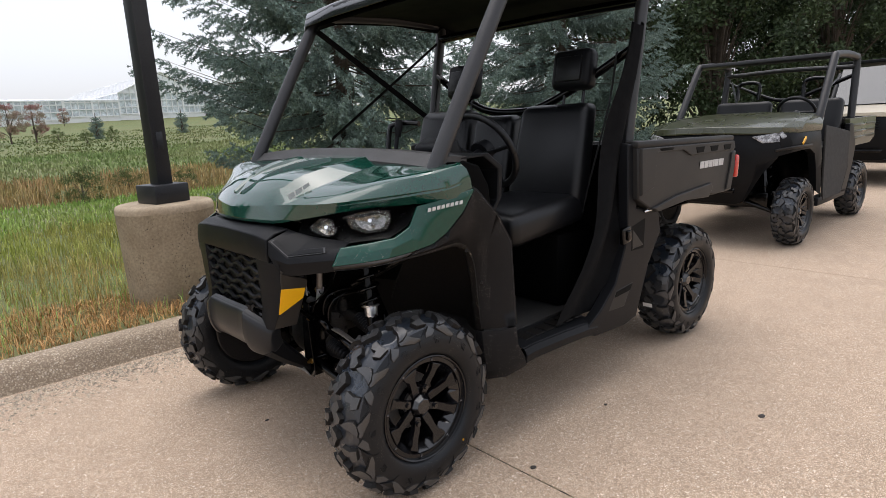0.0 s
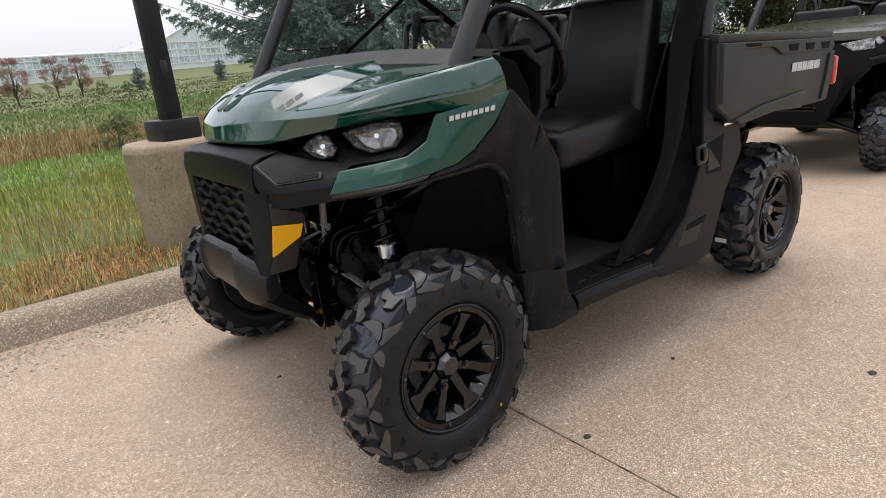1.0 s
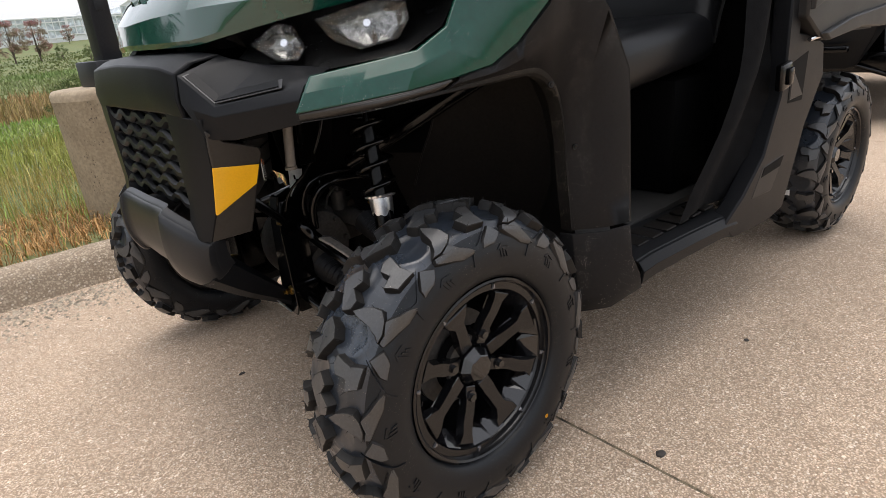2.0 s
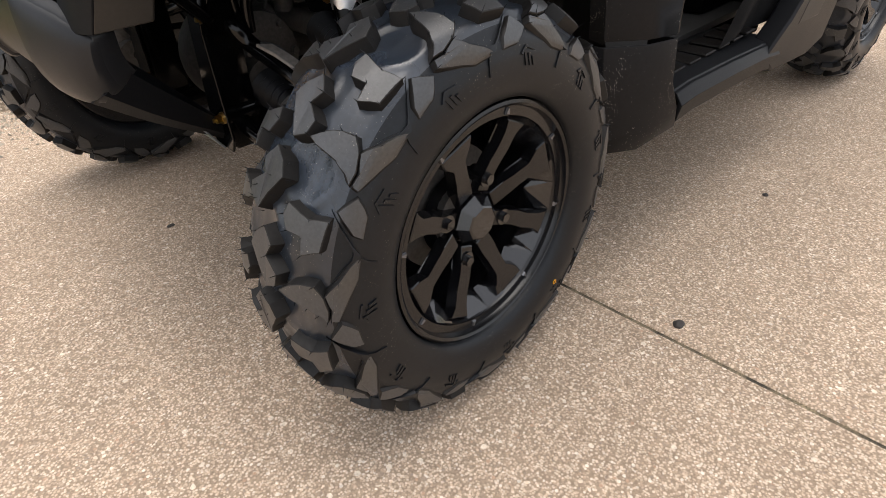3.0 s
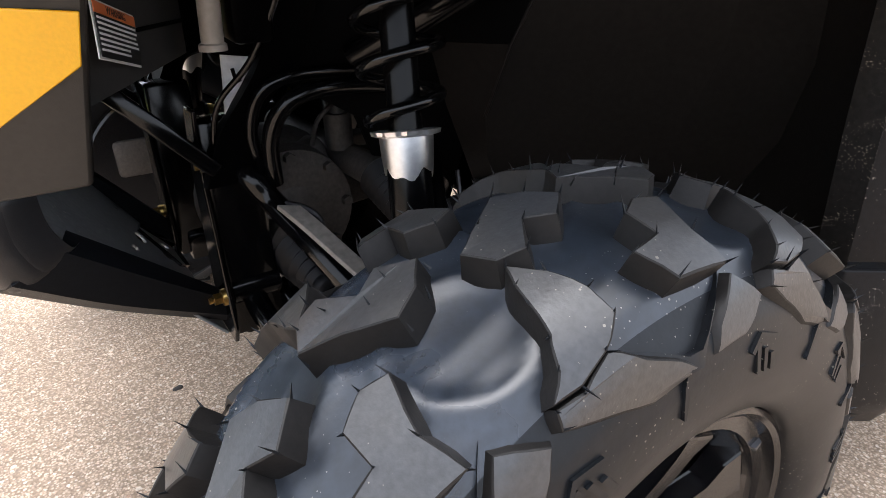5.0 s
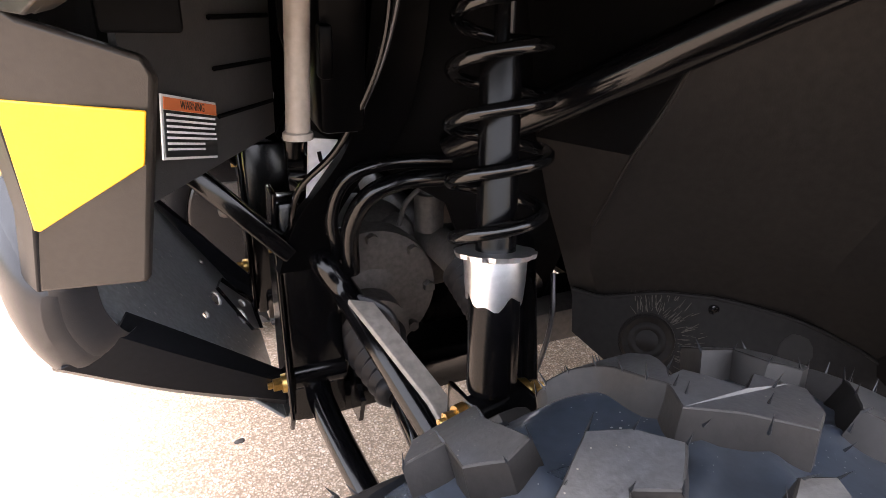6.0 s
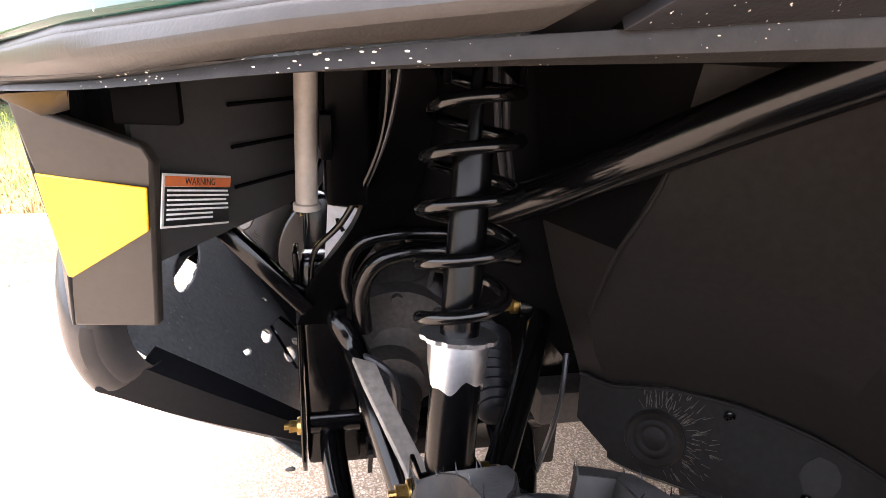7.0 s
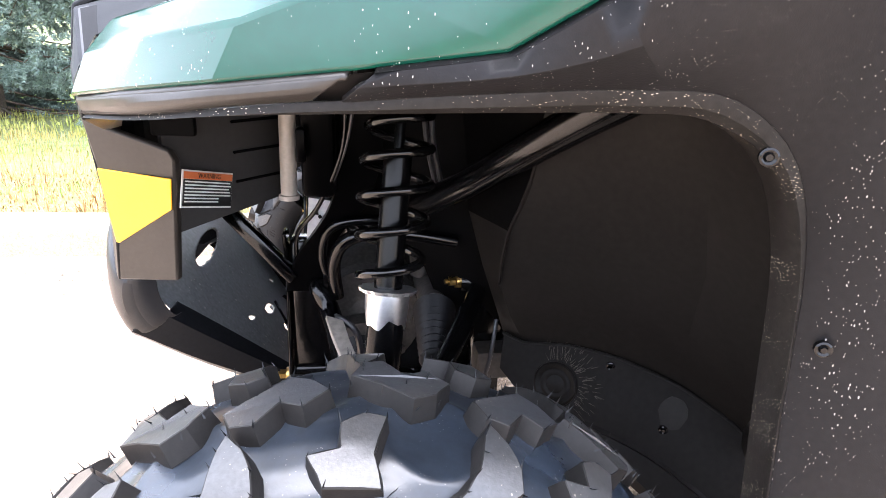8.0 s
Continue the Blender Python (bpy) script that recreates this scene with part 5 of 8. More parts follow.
one("cowl", cowl, surface("grey_cowl_plastic", (0.030, 0.029, 0.029), 0.5, var=0.12, bump=0.2, relief=800))


def dash():
    rows = [[(-0.27, y, 1.225 - 0.05 * abs(y) ** 2) for y in np.linspace(-0.72, 0.72, 7)], [(-0.42, y, 1.205) for y in np.linspace(-0.72, 0.72, 7)], [(-0.50, y, 1.15) for y in np.linspace(-0.72, 0.72, 7)], [(-0.49, y, 1.03) for y in np.linspace(-0.72, 0.72, 7)], [(-0.40, y, 0.92) for y in np.linspace(-0.72, 0.72, 7)]]
    bm = bmesh.new()
    skin(bm, rows, 0.03, (1, 0, -0.4))
    return bm


one("dashboard", dash, PLASTIC, bevel=0.006)


def dash_end():
    bm = bmesh.new()
    slab(bm, [(-0.225, 1.165), (-0.275, 1.190), (-0.355, 1.165), (-0.405, 1.085), (-0.415, 1.00), (-0.39, 0.93), (-0.33, 0.98)], 0.03, plane((0, 0.70, 0), (1, 0, 0), (0, 0, 1)) @ Matrix.Diagonal((1, 1, -1, 1)), 0.98)
    return bm


both("dash_end", dash_end, DEEP_SHADE, bevel=0.006)


def gauge_pod():
    bm = bmesh.new()
    box(bm, (0.10, 0.20, 0.11), (-0.47, 0.385, 1.20), (0, 24, 0), bevel=0.025, segments=3)
    return bm


one("gauge_pod", gauge_pod, PLASTIC)


def cushion(y0, y1):
    bm = bmesh.new()
    box(bm, (0.56, y1 - y0, 0.15), (-0.945, (y0 + y1) / 2, 0.862), (0, 5, 0), bevel=0.05, segments=4)
    return bm


def backrest(y0, y1, top=1.385):
    bm = bmesh.new()
    h = top - 0.85
    box(bm, (0.13, y1 - y0, h), (0, (y0 + y1) / 2, h / 2), bevel=0.045, segments=4)
    for v in bm.verts:
        v.co.x += 0.03 * math.sin(max(0, min(1, v.co.z / h)) * 3.14) - 0.25 * v.co.z - 1.185
        v.co.y += (0.5 * (y0 + y1) - v.co.y) * 0.12 * max(0, v.co.z / h) ** 2
        v.co.z += 0.85
    return bm


def head_rest(y):
    bm = bmesh.new()
    box(bm, (0.10, 0.235, 0.205), (-1.445, y, 1.555), (0, -10, 0), bevel=0.035, segments=3)
    return bm


SEATS = ((0.170, 0.625), (-0.150, 0.150), (-0.625, -0.170))
for y0, y1 in SEATS:
    one("seat_cushion", lambda: cushion(y0, y1), VINYL, angle=50)
    one("seat_back", lambda: backrest(y0, y1, 1.385 if y1 - y0 > 0.4 else 1.345), VINYL, angle=50)
for y in (0.40, -0.40):
    one("head_rest", lambda: head_rest(y), PLASTIC, angle=50)
    for d in (-0.06, 0.06):
        bm = bmesh.new()
        rod(bm, (-1.425, y + d, 1.36), (-1.445, y + d, 1.47), 0.008)
        part("head_rest_post", bm, FRAME, UTV)


def head_pad(y):
    bm = bmesh.new()
    box(bm, (0.012, 0.150, 0.125), (-1.392, y, 1.562), (0, -10, 0), bevel=0.005)
    return bm


for y in (0.40, -0.40):
    one("head_pad", lambda: head_pad(y), VINYL)


def seat_base():
    bm = bmesh.new()
    box(bm, (0.30, 1.20, 0.36), (-1.17, 0, 0.595), bevel=0.02)
    return bm


one("seat_base", seat_base, DEEP_SHADE)


def back_wall():
    bm = bmesh.new()
    box(bm, (0.04, 1.40, 0.80), (-1.37, 0, 0.78), bevel=0.01)
    return bm


one("back_wall", back_wall, DEEP_SHADE)

COLUMN = plane((-0.745, 0.385, 1.185), (0, 1, 0), (0.45, 0, 0.89))


def steering_ring():
    bm = bmesh.new()
    ring = [COLUMN @ Vector((0.182 * math.cos(a), 0.182 * math.sin(a), 0)) for a in np.linspace(0, 2 * math.pi, 41)]
    tube(bm, ring, 0.0155, 12, 1)
    return bm


one("steering_wheel", steering_ring, VINYL)


def steering_spokes():
    bm = bmesh.new()
    for a in (10, 170, 250, 290):
        p = COLUMN @ Vector((0.176 * math.cos(radians(a)), 0.176 * math.sin(radians(a)), 0))
        tube(bm, [p, p.lerp(COLUMN.translation, 0.5) + Vector((0.02, 0, -0.01)), COLUMN.translation + Vector((0.03, 0, -0.015))], 0.012, 8, 4, 0.6)
    rod(bm, COLUMN @ Vector((0, 0, 0.02)), COLUMN @ Vector((0, 0, -0.035)), 0.055, 0.045, 20)
    rod(bm, COLUMN.translation, (-0.45, 0.385, 1.06), 0.024)
    return bm


one("steering_column", steering_spokes, PLASTIC)


def grab_handle():
    bm = bmesh.new()
    tube(bm, [(-0.42, 0.10, 1.19), (-0.44, 0.10, 1.30), (-0.45, 0.12, 1.325), (-0.46, 0.20, 1.330), (-0.47, 0.27, 1.325)], 0.011, 10, 6)
    return bm


one("grab_handle", grab_handle, FRAME)


def shifter():
    bm = bmesh.new()
    rod(bm, (-0.40, 0.170, 1.16), (-0.43, 0.175, 1.31), 0.009)
    tube(bm, [(-0.425, 0.175, 1.27), (-0.430, 0.177, 1.31), (-0.434, 0.178, 1.345)], [0.012, 0.018, 0.015], 12, 4)
    return bm


one("gear_lever", shifter, PLASTIC)


def net():
    """Dark safety net, folded back along the rear pillar and down to the sill."""
    bm = bmesh.new()
    rows = []
    for k in range(19):
        t = k / 18
        z = 1.74 - 1.33 * t
        front = float(np.interp(-z, [-1.75, -1.35, -1.0, -0.8, -0.6, -0.42], [-1.44, -1.26, -1.17, -1.10, -0.97, -0.80]))
        back = -1.52 + 0.22 * t
        rows.append([(front + (back - front) * s, 0.742 - 0.022 * math.sin(8 * s + 4 * t) - 0.016 * math.sin(3 + 11 * t) * (1 - s), z + 0.012 * math.sin(9 * s)) for s in np.linspace(0, 1, 13)])
    skin(bm, rows)
    return bm


NET = surface("black_net_fabric", (0.0045, 0.0045, 0.005), 0.9, spec=0.15, var=0.3, scale=30, fine=400, bump=0.6, relief=300)
one("safety_net", net, NET, "black fabric side net hanging slack")


def strap(a, b):
    bm = bmesh.new()
    tube(bm, [a, b], 0.016, 6, 1, 0.25)
    return bm


for a, b in (((-1.50, -0.70, 1.82), (-0.62, -0.66, 1.26)), ((-1.44, -0.66, 1.30), (-0.58, -0.70, 1.86)), ((-1.52, -0.70, 1.70), (-1.33, -0.68, 0.90))):
    one("net_strap", lambda: strap(a, b), NET)


def belt(y):
    bm = bmesh.new()
    tube(bm, [(-1.46, y, 1.62), (-1.39, y, 1.36), (-1.22, y * 0.98, 0.95), (-1.20, y * 0.97, 0.86)], 0.024, 6, 6, 0.12)
    return bm


WEBBING = surface("belt_webbing", (0.010, 0.010, 0.010), 0.8, bump=0.3)
for y in (0.635, -0.635):
    one("seat_belt", lambda: belt(y), WEBBING)


def buckle():
    bm = bmesh.new()
    box(bm, (0.03, 0.05, 0.07), (-1.40, 0.655, 1.30), (10, -14, 0), bevel=0.008)
    return bm


one("belt_guide", buckle, surface("worn_buckle", (0.30, 0.30, 0.30), 0.3, metal=0.6, var=0.5, scale=40, fine=200, bump=0.05))


# chassis underneath
def chassis():
    bm = bmesh.new()
    for s in (1, -1):
        box(bm, (1.90, 0.05, 0.06), (-1.425, 0.25 * s, 0.345), bevel=0.006)
        box(bm, (0.78, 0.05, 0.05), (-0.935, 0.62 * s, 0.345), bevel=0.006)
    box(bm, (1.9, 1.0, 0.012), (-1.45, 0, 0.315))
    box(bm, (0.9, 0.5, 0.35), (-1.95, 0, 0.55), bevel=0.03)
    box(bm, (0.06, 1.2, 0.06), (-1.60, 0, 0.55), bevel=0.01)
    return bm


one("chassis_frame", chassis, FRAME)


def rear_arms():
    bm = bmesh.new()
    for s in (1, -1):
        for x in (-1.95, -2.2):
            rod(bm, (x, 0.25 * s, 0.40), (-2.11, 0.60 * s, 0.30), 0.02)
        rod(bm, (-2.11, 0.20 * s, 0.42), (-2.11, 0.62 * s, 0.336), 0.018)
        rod(bm, (-2.0, 0.50 * s, 0.36), (-1.95, 0.40 * s, 0.80), 0.03)
    return bm


one("rear_suspension_arm", rear_arms, FRAME)


# ---- front suspension and wheel well ----
def liner():
    """Rails of the deep well behind the wheel: from the frame round the back to the fender's lip."""
    rows = [
        [(-0.120, 0.250, 0.940), (-0.205, 0.460, 0.945), (-0.228, 0.505, 0.945), (-0.250, 0.550, 0.945), (-0.262, 0.590, 0.945), (-0.270, 0.640, 0.945), (-0.258, 0.706, 0.935)],
        [(-0.140, 0.262, 0.870), (-0.203, 0.456, 0.870), (-0.240, 0.498, 0.870), (-0.272, 0.540, 0.872), (-0.295, 0.585, 0.872), (-0.310, 0.640, 0.870), (-0.298, 0.706, 0.855)],
        [(-0.150, 0.272, 0.800), (-0.202, 0.442, 0.800), (-0.250, 0.482, 0.800), (-0.295, 0.525, 0.800), (-0.330, 0.575, 0.800), (-0.350, 0.640, 0.795), (-0.318, 0.704, 0.780)],
        [(-0.158, 0.285, 0.700), (-0.187, 0.402, 0.705), (-0.252, 0.440, 0.700), (-0.312, 0.485, 0.700), (-0.365, 0.545, 0.700), (-0.395, 0.625, 0.690), (-0.334, 0.702, 0.670)],
        [(-0.182, 0.286, 0.620), (-0.193, 0.352, 0.616), (-0.270, 0.394, 0.618), (-0.332, 0.440, 0.618), (-0.390, 0.498, 0.612), (-0.435, 0.590, 0.595), (-0.350, 0.704, 0.585)],
        [(-0.206, 0.292, 0.553), (-0.220, 0.325, 0.553), (-0.290, 0.366, 0.556), (-0.350, 0.411, 0.558), (-0.410, 0.466, 0.550), (-0.462, 0.545, 0.528), (-0.372, 0.706, 0.520)],
        [(-0.222, 0.297, 0.505), (-0.250, 0.316, 0.500), (-0.302, 0.351, 0.505), (-0.359, 0.394, 0.506), (-0.420, 0.446, 0.495), (-0.478, 0.506, 0.466), (-0.400, 0.706, 0.440)],
    ]
    return rows


def liner_panel(rows):
    bm = bmesh.new()
    skin(bm, rows, 0.006, (-0.7, -0.7, 0))
    bmesh.ops.subdivide_edges(bm, edges=bm.edges[:], cuts=1, use_grid_fill=True)
    return bm


# Upper rows take the near-black copy, so the well's shade is in their colour.
both("wheel_well_liner", lambda: liner_panel([r[1:] for r in liner()[1:]]), LINER, angle=18)
both("liner_top_shaded", lambda: liner_panel([r[1:] for r in liner()[:2]]), DEEP_SHADE, angle=18)
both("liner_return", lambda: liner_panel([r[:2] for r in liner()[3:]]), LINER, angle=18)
both("liner_side_shaded", lambda: liner_panel([r[:2] for r in liner()[:4]]), DEEP_SHADE, angle=18)


def on_skirt(x, z, out=0.0):
    """A point of the sloping skirt below the liner's seam."""
    y = 0.399 - (0.575 * (x + 0.332) + 0.363 * (z - 0.483)) / 0.733
    return (x + 0.575 * out, y + 0.733 * out, z + 0.363 * out)


SEAM = [(-0.2205, 0.514), (-0.246, 0.509), (-0.270, 0.514), (-0.298, 0.5205), (-0.325, 0.5225), (-0.355, 0.5225), (-0.385, 0.518), (-0.415, 0.511), (-0.445, 0.498), (-0.472, 0.482), (-0.500, 0.452)]
SKIRT_MID = [(-0.214, 0.464), (-0.243, 0.462), (-0.265, 0.464), (-0.290, 0.466), (-0.318, 0.466), (-0.345, 0.466), (-0.372, 0.464), (-0.400, 0.458), (-0.430, 0.446), (-0.456, 0.430), (-0.485, 0.400)]
SKIRT_HEM = [(-0.300, 0.425), (-0.320, 0.410), (-0.345, 0.395), (-0.372, 0.378), (-0.402, 0.355), (-0.430, 0.330), (-0.462, 0.295)]
SKIRT_FOOT = [(-0.240, 0.438), (-0.256, 0.434), (-0.270, 0.433), (-0.288, 0.433), (-0.310, 0.432), (-0.335, 0.430), (-0.360, 0.426), (-0.388, 0.418), (-0.418, 0.404), (-0.445, 0.388), (-0.475, 0.358)]


def skirt():
    bm = bmesh.new()
    rows = [[on_skirt(x, z, out) for x, z in line] for line, out in ((SEAM, -0.004), (SEAM, 0.0045), ([(x, z - 0.006) for x, z in SEAM], 0.003), (SKIRT_MID, 0.003), (SKIRT_FOOT, 0.004), ([(x, z - 0.005) for x, z in SKIRT_FOOT], 0.007), ([(x, z - 0.012) for x, z in SKIRT_FOOT], -0.010))]
    skin(bm, [smooth_rail(r, 2) for r in rows], 0.003, (-0.575, -0.733, -0.363))
    return bm


both("liner_skirt", skirt, LINER, angle=24)


def hem():
    """Flange below the skirt that slopes on towards the step."""
    bm = bmesh.new()
    skin(bm, [[on_skirt(x, z - 0.008, -0.006) for x, z in SKIRT_FOOT[4:]], [on_skirt(x, z, -0.002) for x, z in SKIRT_HEM], [on_skirt(x, z - 0.02, -0.02) for x, z in SKIRT_HEM]], 0.004, (-0.575, -0.733, -0.363))
    return bm


both("skirt_hem", hem, LINER, angle=24)


def well_top():
    bm = bmesh.new()
    skin(bm, [[(0.20, 0.33, 0.862), (0.17, 0.54, 0.868)], [(0.05, 0.30, 0.905), (0.04, 0.68, 0.900)], [(-0.10, 0.27, 0.945), (-0.12, 0.70, 0.925)], [(-0.19, 0.25, 0.955), (-0.26, 0.705, 0.935)]], 0.006, (0, 0, 1))
    return bm


both("wheel_well_roof", well_top, DEEP_SHADE)


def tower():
    """Inner wall behind the spring, near-black to carry the shade of the well."""
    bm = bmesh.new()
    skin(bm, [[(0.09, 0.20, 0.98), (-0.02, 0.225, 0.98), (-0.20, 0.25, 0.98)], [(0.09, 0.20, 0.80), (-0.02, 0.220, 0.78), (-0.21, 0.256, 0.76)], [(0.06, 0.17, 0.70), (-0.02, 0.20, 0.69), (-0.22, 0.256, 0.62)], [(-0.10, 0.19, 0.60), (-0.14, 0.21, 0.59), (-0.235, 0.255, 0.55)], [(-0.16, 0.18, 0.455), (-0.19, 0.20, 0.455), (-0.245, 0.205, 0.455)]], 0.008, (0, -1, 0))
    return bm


both("inner_wall", tower, DEEP_SHADE)


def tower_cap():
    bm = bmesh.new()
    box(bm, (0.13, 0.12, 0.012), (-0.06, 0.33, 0.945), bevel=0.003)
    return bm


def tower_ear(d):
    bm = bmesh.new()
    box(bm, (0.007, 0.07, 0.13), (-0.060 + d, 0.345, 0.915), (-11, 0, 0), bevel=0.002)
    return bm


both("tower_cap", tower_cap, SHADED_STEEL)
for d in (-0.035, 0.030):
    both("shock_ear", lambda: tower_ear(d), SHADED_STEEL)


def arch_plate():
    """Curved frame member that sweeps from the arm pivots up beside the spring."""
    inner = [(0.050, 0.545), (0.046, 0.600), (0.020, 0.650), (-0.012, 0.690), (-0.030, 0.740), (-0.040, 0.820), (-0.045, 0.950)]
    outer = [(0.110, 0.545), (0.090, 0.605), (0.060, 0.650), (0.037, 0.692), (0.024, 0.745), (0.016, 0.830), (0.012, 0.950)]
    ys = (0.200, 0.208, 0.222, 0.238, 0.250, 0.262, 0.275)
    rows = [[(x, y - 0.010, z) for (x, z), y in zip(inner, ys)], [(x, y, z) for (x, z), y in zip(inner, ys)], [(x, y, z) for (x, z), y in zip(outer, ys)], [(x + 0.002, y - 0.012, z) for (x, z), y in zip(outer, ys)]]
    bm = bmesh.new()
    skin(bm, [smooth_rail(r, 3) for r in rows], 0.004, (0, -1, 0))
    return bm


both("arch_plate", arch_plate, SHADED_STEEL, bevel=0.003)

SHOCK_A, SHOCK_B = Vector((-0.029, 0.444, 0.512)), Vector((-0.060, 0.361, 0.925))
SHOCK_U = (SHOCK_B - SHOCK_A).normalized()


def along(z):
    return SHOCK_A + SHOCK_U * ((z - SHOCK_A.z) / SHOCK_U.z)


def shock_body():
    bm = bmesh.new()
    m = Matrix.Translation(SHOCK_A) @ SHOCK_U.to_track_quat("Z", "Y").to_matrix().to_4x4()
    lathe(bm, [(0.000, 0.012), (0.004, 0.021), (0.010, 0.0225), (0.112, 0.0225), (0.118, 0.0215), (0.125, 0.0190)], 32, "Z")
    for v in bm.verts:
        v.co = m @ v.co
    rod(bm, along(0.615), along(0.80), 0.0172, None, 24)
    rod(bm, along(0.80), along(0.925), 0.0065, None, 12)
    rod(bm, along(0.905), along(0.935), 0.030, 0.024, 24)
    eye = along(0.502)
    rod(bm, eye + Vector((0.022, 0.006, 0)), eye - Vector((0.022, 0.006, 0)), 0.016, None, 20)
    return bm


shock = both("shock_absorber", shock_body, surface("satin_black_tube", (0.0020, 0.0020, 0.0023), 0.20, spec=0.20, var=0.15, bump=0.03))


def shock_collar():
    m = Matrix.Translation(along(0.598)) @ SHOCK_U.to_track_quat("Z", "Y").to_matrix().to_4x4()
    bm = bmesh.new()
    lathe(bm, [(0.000, 0.0228), (0.000, 0.0245), (0.016, 0.0262), (0.036, 0.0272), (0.038, 0.0345), (0.042, 0.0355), (0.0425, 0.0180)], 40, "Z")
    n = 40
    for v in bm.verts:
        if v.co.z < 0.001:
            a = math.atan2(v.co.y, v.co.x)
            v.co.z += 0.005 * math.sin(3 * a + 1) + 0.003 * math.sin(7 * a)
        elif 0.037 < v.co.z < 0.0422 and v.co.xy.length > 0.03:
            k = round(math.atan2(v.co.y, v.co.x) / (2 * math.pi) * n)
            v.co.xy *= 1.0 if k % 4 else 0.94
    for v in bm.verts:
        v.co = m @ v.co
    return bm


both("spring_collar", shock_collar, COLLAR, "bright zinc spring collar", angle=25)


def spring():
    bm = bmesh.new()
    side = SHOCK_U.orthogonal().normalized()
    up = SHOCK_U.cross(side)
    pts = []
    turns, steps = 7.0, 180
    for k in range(steps + 1):
        t = k / steps
        a = 2 * math.pi * turns * t + 4.86
        z = 0.648 + (0.922 - 0.648) * (0.06 * math.sin(math.pi * t) + t)
        r = 0.0355 + 0.0055 * math.sin(math.pi * min(t * 1.6, 1))
        pts.append(along(z) + side * math.cos(a) * r + up * math.sin(a) * r)
    tube(bm, pts, 0.0058, 10, 1)
    return bm


both("coil_spring", spring, surface("gloss_black_spring", (0.0025, 0.0025, 0.0027), 0.14, spec=0.35, var=0.1, bump=0.02, coat=0.15), angle=60)


def bracket():
    """Front frame plate with the arm pivots."""
    bm = bmesh.new()
    out = [(0.125, 0.325), (0.190, 0.318), (0.205, 0.345), (0.195, 0.420), (0.186, 0.540), (0.190, 0.600), (0.205, 0.640), (0.165, 0.640), (0.140, 0.560)]
    slab(bm, out, 0.006, plane((0.106, 0, 0), (0, 1, 0), (0, 0, 1)))
    return bm


both("frame_plate", bracket, FRAME, bevel=0.002)


def frame_upright():
    bm = bmesh.new()
    box(bm, (0.070, 0.050, 0.300), (0.070, 0.155, 0.470), bevel=0.006)
    return bm


both("frame_upright", frame_upright, FRAME)


def gusset(kind):
    bm = bmesh.new()
    if kind == 0:
        slab(bm, [(0.16, 0.315), (0.205, 0.318), (0.22, 0.36), (0.16, 0.40)], 0.006, plane((0.020, 0, 0), (0, 1, 0), (0, 0, 1)))
    elif kind == 1:
        slab(bm, [(0.16, 0.50), (0.215, 0.52), (0.215, 0.575), (0.16, 0.585)], 0.006, plane((0.045, 0, 0), (0, 1, 0), (0, 0, 1)))
    elif kind == 2:
        box(bm, (0.30, 0.05, 0.05), (-0.06, 0.145, 0.335), bevel=0.006)
    else:
        box(bm, (0.05, 0.05, 0.28), (-0.215, 0.19, 0.45), bevel=0.006)
    return bm


for kind in range(4):
    both("frame_gusset", lambda: gusset(kind), FRAME)


def lower_rail():
    bm = bmesh.new()
    box(bm, (0.34, 0.05, 0.050), (-0.36, 0.232, 0.432), bevel=0.008)
    return bm


both("lower_rail", lower_rail, surface("dusty_frame_paint", (0.05, 0.045, 0.04), 0.6, var=0.25, bump=0.2))


def grey_tube():
    bm = bmesh.new()
    rod(bm, (0.091, 0.265, 0.712), (0.0825, 0.302, 0.99), 0.0112, None, 28)
    lathe(bm, [(0.0, 0.0112), (0.0, 0.0140), (0.006, 0.0140), (0.008, 0.0112)], 28, "Z", (0.091, 0.265, 0.710))
    return bm


both("support_tube", grey_tube, GREYTUBE, "grey painted support tube")


def tube_cover():
    bm = bmesh.new()
    box(bm, (0.045, 0.055, 0.26), (0.050, 0.262, 0.845), (-6, 0, 0), bevel=0.008)
    box(bm, (0.012, 0.016, 0.045), (0.070, 0.296, 0.790), (-6, 0, 0), bevel=0.003)
    return bm


both("tube_cover", tube_cover, SHADED_STEEL)


def bright_plate():
    """A folded steel gusset with two slots' worth of depth, sloping down to the arm pivot."""
    bm = bmesh.new()
    rows = [[(0.070, 0.208, 0.698), (0.034, 0.206, 0.692)], [(0.072, 0.206, 0.665), (0.042, 0.205, 0.662)], [(0.075, 0.204, 0.632), (0.055, 0.203, 0.636)], [(0.077, 0.200, 0.606), (0.070, 0.200, 0.608)]]
    skin(bm, rows, 0.003, (0, -1, 0))
    return bm


def plate_slot(a, b, r):
    bm = bmesh.new()
    rod(bm, a, b, r, None, 8)
    return bm


both("support_bracket", bright_plate, surface("bare_bright_steel", (0.62, 0.63, 0.65), 0.40, metal=0.25, var=0.1, bump=0.05))


for a, b, r in (((0.0595, 0.208, 0.682), (0.0580, 0.208, 0.672), 0.0022), ((0.0560, 0.208, 0.668), (0.0520, 0.208, 0.670), 0.0028)):
    both("plate_slot", lambda: plate_slot(a, b, r), DEEP_SHADE)


def belly_pan():
    bm = bmesh.new()
    box(bm, (0.50, 0.18, 0.006), (-0.32, 0, 0.312), bevel=0.002)
    return bm


one("belly_pan", belly_pan, DEEP_SHADE)


